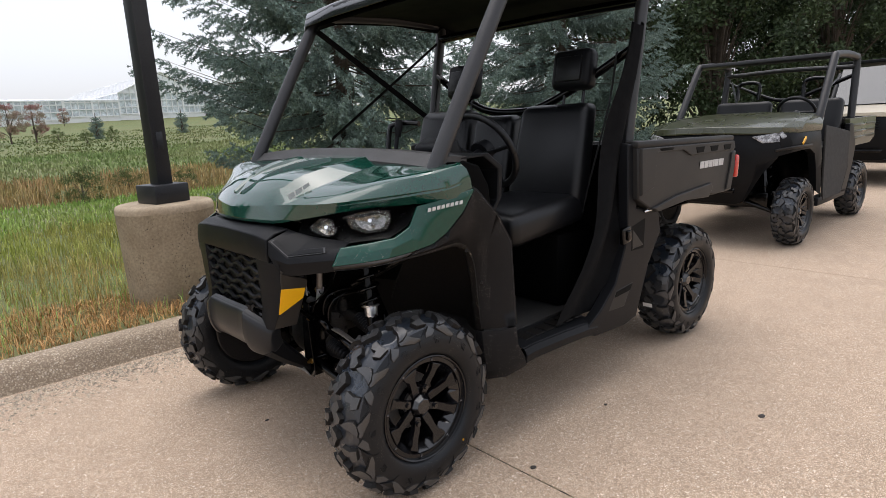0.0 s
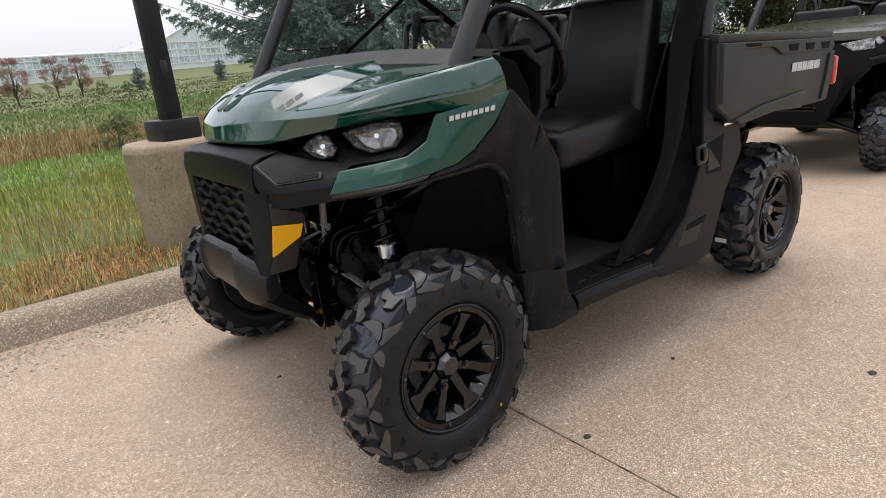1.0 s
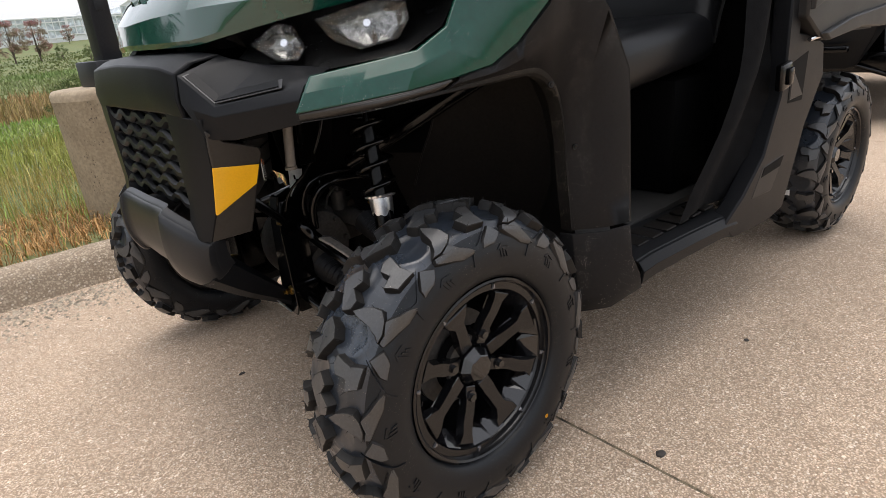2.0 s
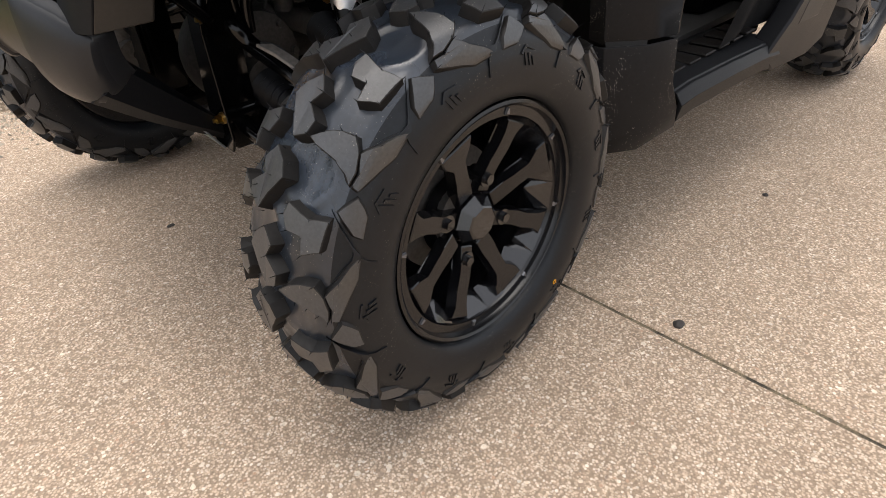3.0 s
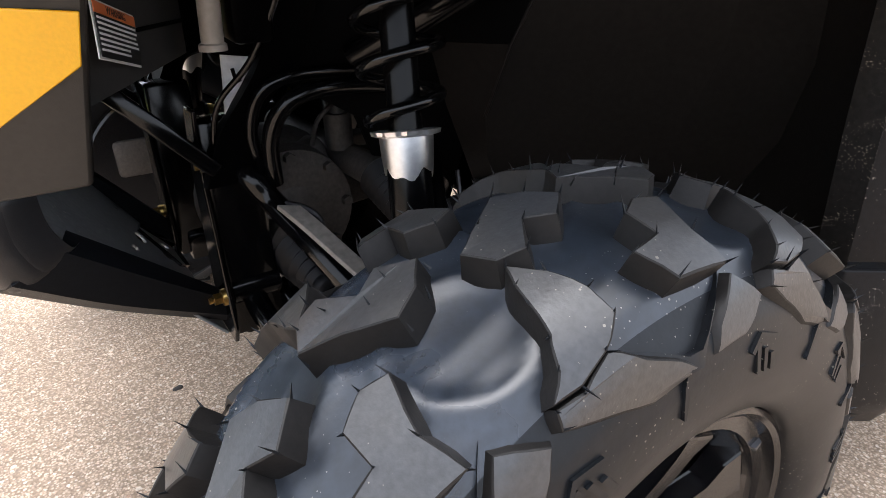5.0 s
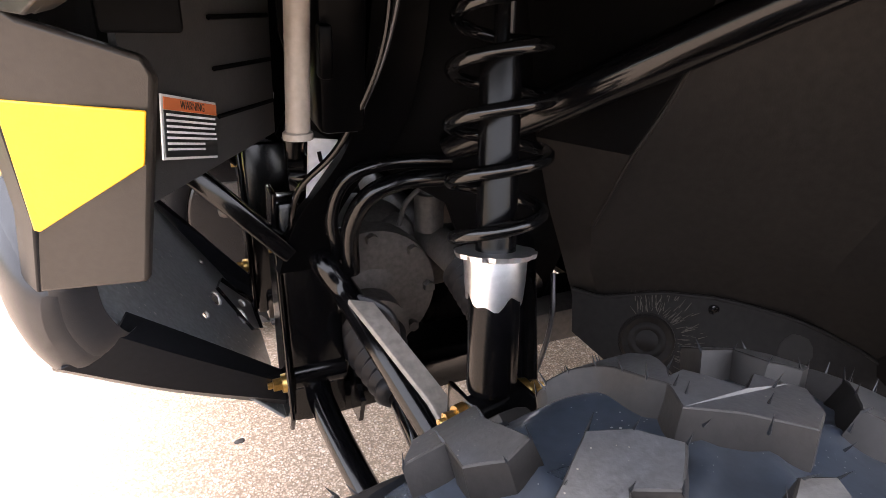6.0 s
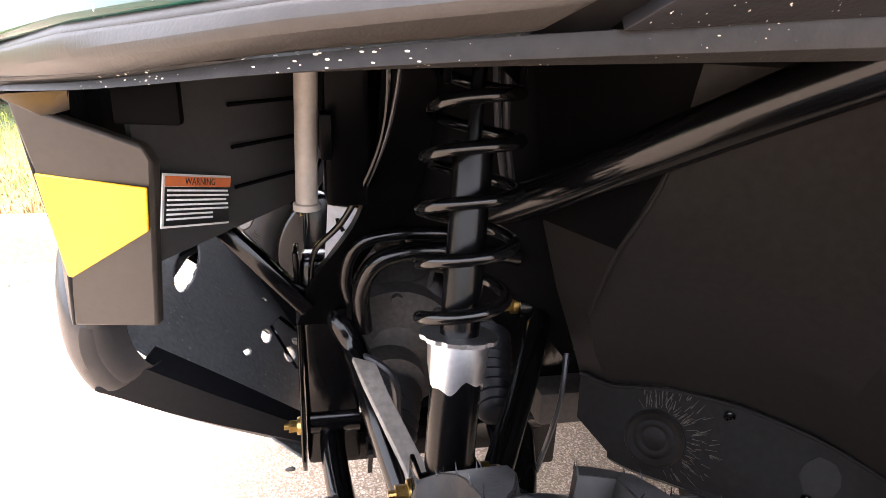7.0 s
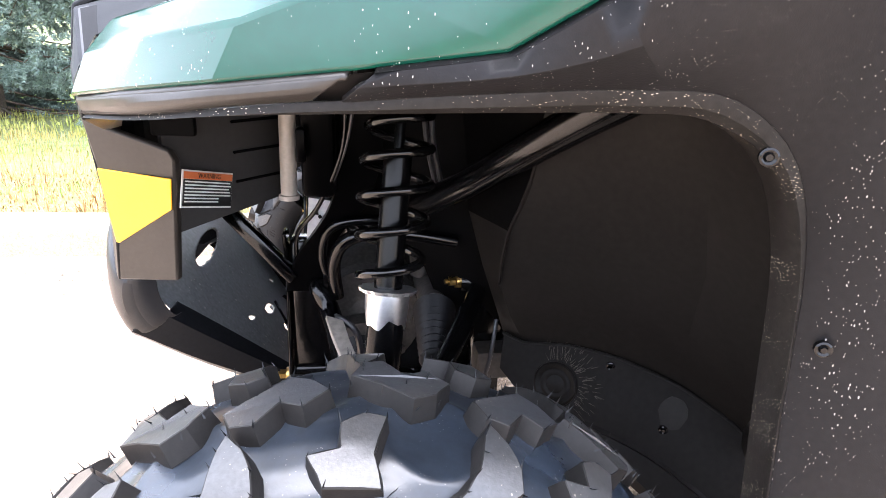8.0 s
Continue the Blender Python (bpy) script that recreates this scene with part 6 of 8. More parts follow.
def gear_case():
    bm = bmesh.new()
    box(bm, (0.11, 0.07, 0.10), (-0.045, 0.075, 0.495), (8, 12, 0), bevel=0.018, segments=3)
    rod(bm, (-0.035, 0.105, 0.50), (-0.033, 0.118, 0.498), 0.030, 0.027, 24)
    for k in range(5):
        t = k * 1.257
        rod(bm, (-0.045 + 0.045 * math.cos(t), 0.108, 0.495 + 0.04 * math.sin(t)), (-0.045 + 0.045 * math.cos(t), 0.116, 0.495 + 0.04 * math.sin(t)), 0.006, None, 6)
    return bm


def valve():
    bm = bmesh.new()
    rod(bm, (-0.114, 0.100, 0.535), (-0.112, 0.104, 0.590), 0.021, None, 24)
    rod(bm, (-0.112, 0.104, 0.590), (-0.111, 0.105, 0.605), 0.014, 0.012, 16)
    tube(bm, [(-0.069, 0.100, 0.545), (-0.075, 0.112, 0.580), (-0.095, 0.115, 0.600), (-0.112, 0.105, 0.602)], 0.0035, 8, 6)
    return bm


def crossmember():
    bm = bmesh.new()
    box(bm, (0.15, 0.10, 0.13), (-0.200, -0.005, 0.405), bevel=0.012)
    return bm


one("gear_case", gear_case, CASTIRON)
one("crossmember", crossmember, SHADED_STEEL)
one("steering_valve", valve, CASTIRON)


def steering_rack():
    bm = bmesh.new()
    rod(bm, (-0.125, -0.20, 0.515), (-0.125, 0.20, 0.515), 0.024, None, 24)
    return bm


one("steering_rack", steering_rack, CASTIRON)


def lower_arm():
    bm = bmesh.new()
    ball = (0.0, 0.575, 0.262)
    tube(bm, [(0.060, 0.155, 0.385), (0.072, 0.185, 0.366), (0.062, 0.270, 0.335), (0.030, 0.44, 0.285), ball], 0.0165, 16, 6)
    tube(bm, [(-0.185, 0.195, 0.385), (-0.180, 0.240, 0.366), (-0.150, 0.330, 0.325), (-0.060, 0.48, 0.280), ball], 0.0165, 16, 6)
    rod(bm, (0.035, 0.168, 0.388), (0.100, 0.168, 0.388), 0.021, None, 20)
    rod(bm, (-0.212, 0.20, 0.388), (-0.155, 0.20, 0.388), 0.021, None, 20)
    return bm


both("lower_arm", lower_arm, FRAME)


def upper_arm():
    """Upper A-arm with a pressed flat web, and the seat of the shock."""
    bm = bmesh.new()
    ball = (0.002, 0.560, 0.440)
    tube(bm, [(0.066, 0.175, 0.560), (0.060, 0.205, 0.552), (0.040, 0.225, 0.518), (0.022, 0.30, 0.482), (-0.010, 0.43, 0.412), (0.0, 0.50, 0.418), ball], 0.0155, 16, 6)
    tube(bm, [(-0.195, 0.205, 0.560), (-0.185, 0.235, 0.548), (-0.150, 0.300, 0.515), (-0.080, 0.42, 0.470), ball], 0.0155, 16, 6)
    rod(bm, (0.030, 0.178, 0.562), (0.100, 0.178, 0.562), 0.020, None, 20)
    rod(bm, (-0.225, 0.205, 0.562), (-0.165, 0.205, 0.562), 0.020, None, 20)
    for d in (-0.027, 0.027):
        box(bm, (0.005, 0.055, 0.065), (-0.029 + d, 0.448, 0.487), (0, 0, 6), bevel=0.002)
    return bm


both("upper_arm", upper_arm, FRAME)


def arm_web():
    bm = bmesh.new()
    skin(bm, [[(0.046, 0.252, 0.527), (0.020, 0.262, 0.523)], [(0.036, 0.290, 0.515), (0.010, 0.300, 0.509)], [(0.000, 0.372, 0.463), (-0.026, 0.378, 0.456)], [(-0.012, 0.430, 0.430), (-0.040, 0.430, 0.424)]], 0.006, (0.3, 0, -1))
    return bm


both("arm_web", arm_web, surface("worn_grey_black_steel", (0.24, 0.215, 0.19), 0.42, var=0.2, bump=0.1), bevel=0.001)


def bolt_at(at, axis=(1, 0, 0), r=0.0085, long=0.026):
    bm = bmesh.new()
    a, d = Vector(at), Vector(axis).normalized()
    rod(bm, a, a + d * long * 0.35, r * 1.5, r * 1.35, 20)
    rod(bm, a + d * long * 0.35, a + d * long * 0.75, r, None, 6)
    rod(bm, a + d * long * 0.75, a + d * long, r * 0.5, None, 12)
    return bm


for at, axis in (((0.092, 0.190, 0.572), (1, 0, 0)), ((0.108, 0.186, 0.390), (1, 0, 0)), ((0.000, 0.452, 0.503), (1, 0.05, 0)), ((-0.165, 0.205, 0.562), (1, 0.2, 0)), ((-0.060, 0.440, 0.503), (-1, 0, 0))):
    both("bolt", lambda: bolt_at(at, axis), BRASS, "yellow zinc bolt", angle=25)


def boot(a, b, r0, r1, folds):
    bm = bmesh.new()
    a, b = Vector(a), Vector(b)
    m = Matrix.Translation(a) @ (b - a).to_track_quat("Z", "Y").to_matrix().to_4x4()
    length = (b - a).length
    prof = [(0, r0 * 0.6)]
    for k in range(folds * 2 + 1):
        t = k / (folds * 2)
        prof.append((length * t, (r0 + (r1 - r0) * t) * (1.0 if k % 2 else 0.80)))
    prof.append((length, r1 * 0.5))
    lathe(bm, prof, 28, "Z")
    for v in bm.verts:
        v.co = m @ v.co
    return bm


def half_shaft():
    bm = bmesh.new()
    rod(bm, (-0.01, 0.10, 0.42), (0.0, 0.60, 0.338), 0.013)
    return bm


both("drive_shaft", half_shaft, FRAME)
both("drive_boot", lambda: boot((-0.008, 0.165, 0.415), (-0.004, 0.270, 0.395), 0.046, 0.024, 6), PLASTIC, angle=60)
both("steering_boot", lambda: boot((-0.125, 0.205, 0.515), (-0.112, 0.320, 0.478), 0.036, 0.022, 9), PLASTIC, angle=60)


def tie_rod():
    bm = bmesh.new()
    rod(bm, (-0.118, 0.25, 0.458), (-0.105, 0.57, 0.395), 0.0085)
    return bm


both("tie_rod", tie_rod, FRAME)


def differential():
    bm = bmesh.new()
    bmesh.ops.create_uvsphere(bm, u_segments=32, v_segments=20, radius=1.0, matrix=pose(-0.02, 0.03, 0.46) @ Matrix.Diagonal((0.115, 0.105, 0.11, 1)))
    rod(bm, (-0.01, -0.14, 0.43), (-0.01, 0.17, 0.425), 0.048, None, 28)
    rod(bm, (-0.02, 0.03, 0.46), (-0.30, 0.03, 0.46), 0.055, 0.04, 24)
    for k in range(8):
        a = k * math.pi / 4
        rod(bm, (-0.02 + 0.082 * math.cos(a), 0.120, 0.46 + 0.082 * math.sin(a)), (-0.02 + 0.082 * math.cos(a), 0.138, 0.46 + 0.082 * math.sin(a)), 0.009, 0.008, 6)
    rod(bm, (-0.02, 0.10, 0.46), (-0.02, 0.128, 0.46), 0.096, 0.092, 32)
    return bm


one("differential", differential, CASTIRON)


def sway_bar():
    bm = bmesh.new()
    tube(bm, [(0.030, 0.210, 0.540), (0.034, 0.228, 0.600), (0.018, 0.245, 0.640), (-0.020, 0.250, 0.655), (-0.080, 0.245, 0.652), (-0.150, 0.240, 0.640)], 0.0105, 14, 8)
    tube(bm, [(0.042, 0.200, 0.560), (0.052, 0.215, 0.610), (0.040, 0.232, 0.655), (0.000, 0.238, 0.672), (-0.08, 0.235, 0.670)], 0.008, 12, 8)
    return bm


both("sway_bar", sway_bar, FRAME)


def upright():
    bm = bmesh.new()
    box(bm, (0.07, 0.05, 0.24), (0.0, 0.580, 0.345), bevel=0.015)
    rod(bm, (0, 0.53, 0.336), (0, 0.66, 0.336), 0.055, None, 24)
    box(bm, (0.11, 0.05, 0.09), (0.075, 0.605, 0.385), bevel=0.014)
    rod(bm, (0.0, 0.555, 0.43), (0.002, 0.56, 0.465), 0.022, 0.016, 16)
    return bm


both("wheel_upright", upright, CASTIRON)


def side_rail():
    """Frame tube that climbs from the tower to the cab."""
    bm = bmesh.new()
    tube(bm, [(-0.075, 0.250, 0.690), (-0.130, 0.375, 0.755), (-0.200, 0.540, 0.850), (-0.245, 0.640, 0.905)], 0.0185, 16, 6)
    return bm


both("frame_rail", side_rail, FRAME)


def hoses():
    bm = bmesh.new()
    tube(bm, [(0.020, 0.270, 0.960), (0.012, 0.300, 0.860), (0.018, 0.285, 0.780), (0.052, 0.262, 0.700), (0.085, 0.225, 0.650), (0.092, 0.198, 0.600), (0.094, 0.195, 0.545)], 0.0034, 10, 8)
    return bm


both("brake_hose", hoses, FRAME)


LINE = surface("dark_grey_line", (0.03, 0.03, 0.033), 0.35, bump=0.02)


def cable(pts, r):
    bm = bmesh.new()
    tube(bm, pts, r, 8, 6)
    return bm


for pts, r in (
    ([(-0.080, 0.300, 0.940), (-0.084, 0.318, 0.870), (-0.092, 0.316, 0.800), (-0.110, 0.300, 0.730)], 0.0036),
    ([(-0.092, 0.300, 0.940), (-0.096, 0.318, 0.870), (-0.100, 0.316, 0.800), (-0.118, 0.300, 0.730)], 0.0036),
    ([(-0.215, 0.265, 0.520), (-0.205, 0.285, 0.470), (-0.195, 0.288, 0.420), (-0.190, 0.27, 0.35)], 0.0035),
    ([(0.045, 0.215, 0.500), (0.030, 0.245, 0.520), (0.000, 0.262, 0.500), (-0.008, 0.262, 0.440)], 0.0055),
    ([(0.000, 0.285, 0.960), (0.000, 0.300, 0.870), (0.012, 0.288, 0.790), (0.040, 0.268, 0.715)], 0.0024),
):
    both("brake_line", lambda: cable(pts, r), LINE)


def inner_plate():
    """Ribbed grey-black plate behind the fascia that carries the warning label."""
    a, b = Vector((0.222, 0.352, 0)), Vector((0.098, 0.188, 0))
    bm = bmesh.new()
    rows = []
    for z0, z1 in ((0.930, 0.930), (0.830, 0.850), (0.760, 0.770), (0.722, 0.715), (0.683, 0.700)):
        rows.append([tuple(a.lerp(b, t) + Vector((0.012 * (0.767 - (z0 + (z1 - z0) * t)), 0.10 * ((z0 + (z1 - z0) * t) - 0.767), z0 + (z1 - z0) * t))) for t in (0, 0.25, 0.5, 0.75, 1)])
    skin(bm, rows, 0.006, (1, -0.7, 0))
    return bm


both("inner_plate", inner_plate, surface("grey_black_inner_plastic", (0.028, 0.027, 0.026), 0.55, var=0.1, bump=0.2, relief=700), angle=24)


def plate_rib(z):
    a, b = Vector((0.222, 0.352, 0)), Vector((0.098, 0.188, 0))
    p, q = a.lerp(b, 0.50), a.lerp(b, 0.96)
    bm = bmesh.new()
    tube(bm, [tuple(p + Vector((-0.002, 0.004 + 0.10 * (z - 0.767), z))), tuple(q + Vector((-0.002, 0.004 + 0.10 * (z - 0.767), z)))], 0.0022, 6, 1)
    return bm


for z in (0.735, 0.775, 0.815, 0.85):
    both("plate_rib", lambda: plate_rib(z), DEEP_SHADE)


# Solid near-black block put in place of the opening's shade.
def inner_void():
    bm = bmesh.new()
    box(bm, (0.050, 0.012, 0.040), (0.205, 0.362, 0.828), (0, 0, -4), bevel=0.003)
    return bm


both("intake_void", inner_void, DEEP_SHADE)

# warning label on the inner plate
LABEL = plane((0.2038, 0.3497, 0.766), (-0.0385, -0.0775, -0.020), (-0.004, -0.007, -0.047))
LABEL = LABEL @ Matrix.Translation((-0.009, -0.001, -0.004))
LABEL_W, LABEL_H = 0.0925, 0.0455


def label_sheet():
    bm = bmesh.new()
    box(bm, (LABEL_W, LABEL_H, 0.0012), (LABEL_W / 2, LABEL_H / 2, -0.0035), bevel=0.0004, segments=1)
    for v in bm.verts:
        v.co = LABEL @ v.co
    return bm


label = one("warning_label", label_sheet, surface("white_label", (0.62, 0.62, 0.60), 0.5, var=0.05, bump=0), "white-edged black warning label with an orange heading")


def label_piece(name, x0, y0, x1, y1, mat, lift=0.0008):
    bm = bmesh.new()
    box(bm, (x1 - x0, y1 - y0, 0.0005), ((x0 + x1) / 2, (y0 + y1) / 2, -0.0042 - lift))
    for v in bm.verts:
        v.co = LABEL @ v.co
    return part(name, bm, mat, label)


label_piece("label_heading", 0.002, 0.002, LABEL_W - 0.002, 0.0105, ORANGE)
label_piece("label_ground", 0.002, 0.0108, LABEL_W - 0.002, LABEL_H - 0.002, surface("black_print", (0.012, 0.012, 0.012), 0.5, bump=0))
rng = random.Random(4)
for k in range(7):
    y = 0.0130 + 0.0040 * k
    x1 = LABEL_W - 0.004 - (0.024 if k >= 5 else 0.012 * rng.random())
    label_piece("text_line", 0.004, y, x1, y + 0.0017, WHITE, 0.0016)


def heading_text():
    cu = bpy.data.curves.new("warning_text", "FONT")
    cu.body, cu.size, cu.extrude = "WARNING", 0.0085, 0.0001
    cu.align_x, cu.align_y = "CENTER", "CENTER"
    ob = new("warning_text", cu)
    me = bpy.data.meshes.new_from_object(ob)
    bpy.data.objects.remove(ob)
    bpy.data.curves.remove(cu)
    out = part_of("warning_text", me, bpy.data.materials["black_print"], label, angle=0)
    out.matrix_local = LABEL @ pose(LABEL_W / 2, 0.0063, -0.0056, 180, 0, 0)
    return out


heading_text()


def skirt_plane(x, z, out):
    return plane(on_skirt(x, z, out), (-0.787, 0.617, 0), (-0.209, -0.266, 0.868))


def liner_boss():
    bm = bmesh.new()
    lathe(bm, [(-0.003, 0.0330), (0.0028, 0.0315), (0.0048, 0.0285), (0.0030, 0.0255), (0.0012, 0.0220), (0.0030, 0.0190), (0.0030, 0.0160), (0.0012, 0.0130), (0.0032, 0.0075), (0.0034, 0.0)], 32, "Z")
    m = skirt_plane(-0.283, 0.466, 0.003)
    for v in bm.verts:
        v.co = m @ v.co
    return bm


both("liner_boss", liner_boss, LINER)


def pale_patch():
    """Thin worn patch on the skirt."""
    bm = bmesh.new()
    rng = random.Random(5)
    slab(bm, [(0.016 * math.cos(k * 0.449) * (1 + 0.25 * rng.random()), 0.020 * math.sin(k * 0.449) * (1 + 0.25 * rng.random())) for k in range(14)], 0.0008, skirt_plane(-0.410, 0.474, 0.0034))
    return bm


both("worn_patch", pale_patch, surface("worn_pale_plastic", (0.0145, 0.0132, 0.0122), 0.6, spec=0.2, bump=0.1))


def push_clip(at, n):
    bm = bmesh.new()
    m = Matrix.Translation(at) @ Vector(n).to_track_quat("Z", "Y").to_matrix().to_4x4()
    lathe(bm, [(-0.003, 0.0062), (0.0010, 0.0062), (0.0018, 0.0048), (0.0010, 0.0030), (0.0024, 0.0022), (0.0024, 0.0)], 20, "Z")
    for v in bm.verts:
        v.co = m @ v.co
    return bm


for at in ((-0.262, 0.738, 0.857), (-0.340, 0.736, 0.717), on_skirt(-0.3995, 0.452, 0.004), on_skirt(-0.348, 0.509, 0.003)):
    both("push_clip", lambda: push_clip(at, (0.45, 1, 0)), FRAME, angle=25)


def bead(pts, r):
    bm = bmesh.new()
    tube(bm, pts, r, 8, 6)
    return bm


both("liner_bead", lambda: bead([on_skirt(x, z - 0.001, 0.0045) for x, z in SEAM], 0.0022), LINER)
both("liner_bead", lambda: bead([(-0.201, 0.442, 0.800), (-0.198, 0.428, 0.760), (-0.187, 0.403, 0.705), (-0.187, 0.378, 0.655), (-0.192, 0.353, 0.616)], 0.0022), LINER)


def scuffs():
    """Fine radiating scuffs beside the boss."""
    rng = random.Random(8)
    m = skirt_plane(-0.283, 0.466, 0.001)
    bm = bmesh.new()
    for k in range(110):
        a = radians(rng.uniform(-65, 118))
        r0 = 0.034 + 0.026 * rng.random() ** 2
        r1 = r0 + rng.uniform(0.004, 0.015)
        w = rng.uniform(0.00025, 0.0005)
        d, e = Vector((math.cos(a), math.sin(a), 0)), Vector((-math.sin(a), math.cos(a), 0))
        bend = e * rng.uniform(-0.003, 0.003)
        vs = [m @ (d * r + e * s + b + Vector((0, 0, 0.004))) for r, s, b in ((r0, -w, 0 * e), (r0, w, 0 * e), (r1, w * 0.4, bend), (r1, -w * 0.4, bend))]
        bm.faces.new([bm.verts.new(v) for v in vs])
    return bm


one("scuff_mark", scuffs, surface("pale_scuff", (0.060, 0.052, 0.041), 0.8, bump=0), "pale radiating scuffs on the liner")["kind"] = "stuff"


def brace():
    """Flanged brace from the frame up to the inner plate."""
    bm = bmesh.new()
    a, b = Vector((0.095, 0.195, 0.566)), Vector((0.192, 0.185, 0.672))
    d = (b - a).normalized()
    m = plane(a, d, (0, 1, 0))
    box(bm, ((b - a).length, 0.030, 0.020), ((b - a).length / 2, 0, 0), bevel=0.004)
    for v in bm.verts:
        v.co = m @ v.co
    return bm


both("frame_brace", brace, FRAME)


# lettering stands as plain bars
def bars(name, o, u, v, widths, h, mat, parent, gap=0.25, slant=0.0):
    """A row of letter-sized bars from o along u, h high along v."""
    u, v = Vector(u).normalized(), Vector(v).normalized()
    n = u.cross(v).normalized()
    x = 0.0
    for w in widths:
        bm = bmesh.new()
        q = [Vector(o) + u * (x + a * w + slant * b * h) + v * (b * h) for a, b in ((0, 0), (1, 0), (1, 1), (0, 1))]
        vs = [bm.verts.new(p) for p in q] + [bm.verts.new(p + n * 0.002) for p in q]
        bm.faces.new(vs[:4]), bm.faces.new(vs[4:])
        for i in range(4):
            bm.faces.new((vs[i], vs[(i + 1) % 4], vs[4 + (i + 1) % 4], vs[4 + i]))
        part(name, bm, mat, parent)
        x += w * (1 + gap)


bars("badge_bar", (-0.066, 0.7560, 1.030), (-0.131, 0.044, 0.0165), (-0.02, 0.05, 0.95), [0.0122] * 8, 0.0125, BADGE, UTV, 0.42, 0.1)
bars("badge_bar", (-2.020, 0.8225, 1.006), (-1, 0, -0.01), (0, 0, 1), [0.050, 0.048, 0.046, 0.020, 0.048, 0.066], 0.038, surface("pale_grey_badge", (0.5, 0.5, 0.5), 0.4, bump=0), UTV, 0.15, 0.12)
bars("badge_bar", (0.198, 0.297, 1.068), (-0.135, 0.013, 0.060), (-0.02, -0.3, 0.6), [0.028, 0.028, 0.028], 0.026, surface("grey_badge", (0.22, 0.24, 0.23), 0.4, bump=0), UTV, 0.2)


# ---- the utility vehicles parked behind ----
def ranger(label, m, paint, screen=False):
    """A parked side-by-side of another make: squarer nose, open cage, short cargo bed."""
    t = thing("utility_vehicle", label, "utility vehicle", m, "parked utility vehicles")
    turn = 0
    for x, s in ((0, 1), (0, -1), (-2.06, 1), (-2.06, -1)):
        add_wheel(t, x, 0.66 * s, 0.327, s, 9 + turn, 1.05, 0.975, detail=False)
        turn += 13

    def add(name, bm, mat, lab="", bevel=0.0, angle=32, parent=None):
        ob = part(name, bm, mat, parent or t, lab, angle)
        return soft(ob, bevel) if bevel else ob

    def pair(name, make, mat, lab="", bevel=0.0, angle=32):
        bm = make()
        twin = mirrored(bm)
        add(name, bm, mat, lab, bevel, angle)
        add(name, twin, mat, lab, bevel, angle)

    bm = bmesh.new()
    st = [
        [(0.50, 0, 1.095), (0.49, 0, 1.150), (0.20, 0, 1.215), (-0.46, 0, 1.262)],
        [(0.49, 0.22, 1.090), (0.47, 0.22, 1.150), (0.20, 0.22, 1.218), (-0.46, 0.24, 1.264)],
        [(0.46, 0.42, 1.085), (0.43, 0.44, 1.140), (0.17, 0.46, 1.200), (-0.46, 0.48, 1.250)],
        [(0.34, 0.60, 1.085), (0.31, 0.62, 1.130), (0.10, 0.64, 1.185), (-0.46, 0.66, 1.232)],
        [(0.10, 0.70, 1.075), (0.08, 0.715, 1.120), (0.00, 0.715, 1.165), (-0.46, 0.72, 1.205)],
        [(-0.40, 0.735, 1.070), (-0.41, 0.745, 1.110), (-0.43, 0.74, 1.160), (-0.48, 0.735, 1.19)],
    ]
    skin(bm, mirror_half([[s[r] for s in st] for r in range(4)]), 0.012, (-0.3, 0, -1))
    add("hood", bm, paint, bevel=0.006, angle=24)

    bm = bmesh.new()
    st = [
        [(0.47, 0, 1.09), (0.50, 0, 0.98), (0.50, 0, 0.80), (0.47, 0, 0.60), (0.30, 0, 0.40)],
        [(0.46, 0.26, 1.085), (0.49, 0.26, 0.98), (0.49, 0.26, 0.80), (0.46, 0.26, 0.60), (0.30, 0.24, 0.40)],
        [(0.42, 0.44, 1.08), (0.45, 0.46, 0.97), (0.44, 0.46, 0.80), (0.36, 0.40, 0.62), (0.28, 0.30, 0.42)],
        [(0.31, 0.60, 1.08), (0.34, 0.62, 0.96), (0.33, 0.60, 0.86), (0.30, 0.46, 0.70), (0.26, 0.32, 0.46)],
    ]
    skin(bm, mirror_half([[s[r] for s in st] for r in range(5)]), 0.02, (-1, 0, 0))
    add("front_fascia", bm, PLASTIC, bevel=0.008, angle=30)
    for k in range(5):
        bm = bmesh.new()
        box(bm, (0.02, 0.46, 0.014), (0.503, 0, 0.90 + 0.035 * k), bevel=0.003)
        add("grille_bar", bm, FRAME)
    bm = bmesh.new()
    box(bm, (0.05, 0.60, 0.05), (0.50, 0, 0.56), bevel=0.015)
    add("bumper_bar", bm, FRAME)

    def fender():
        arch = [(0.33, 0.60, 0.87), (0.26, 0.69, 0.90), (0.12, 0.735, 0.915), (-0.10, 0.74, 0.915), (-0.25, 0.74, 0.86), (-0.34, 0.74, 0.70), (-0.40, 0.74, 0.48)]
        edge = [(0.34, 0.60, 1.08), (0.27, 0.66, 1.08), (0.10, 0.715, 1.07), (-0.10, 0.735, 1.07), (-0.38, 0.745, 1.07), (-0.47, 0.745, 0.80), (-0.52, 0.745, 0.40)]
        mid = [((a[0] + b[0]) / 2, (a[1] + b[1]) / 2 + 0.02, (a[2] + b[2]) / 2) for a, b in zip(arch, edge)]
        lip = [(x - 0.01, y - 0.06, z) for x, y, z in arch]
        b = bmesh.new()
        skin(b, [lip, arch, mid, edge], 0.008, (0, -1, 0))
        return b
    pair("front_fender", fender, PLASTIC, bevel=0.005)

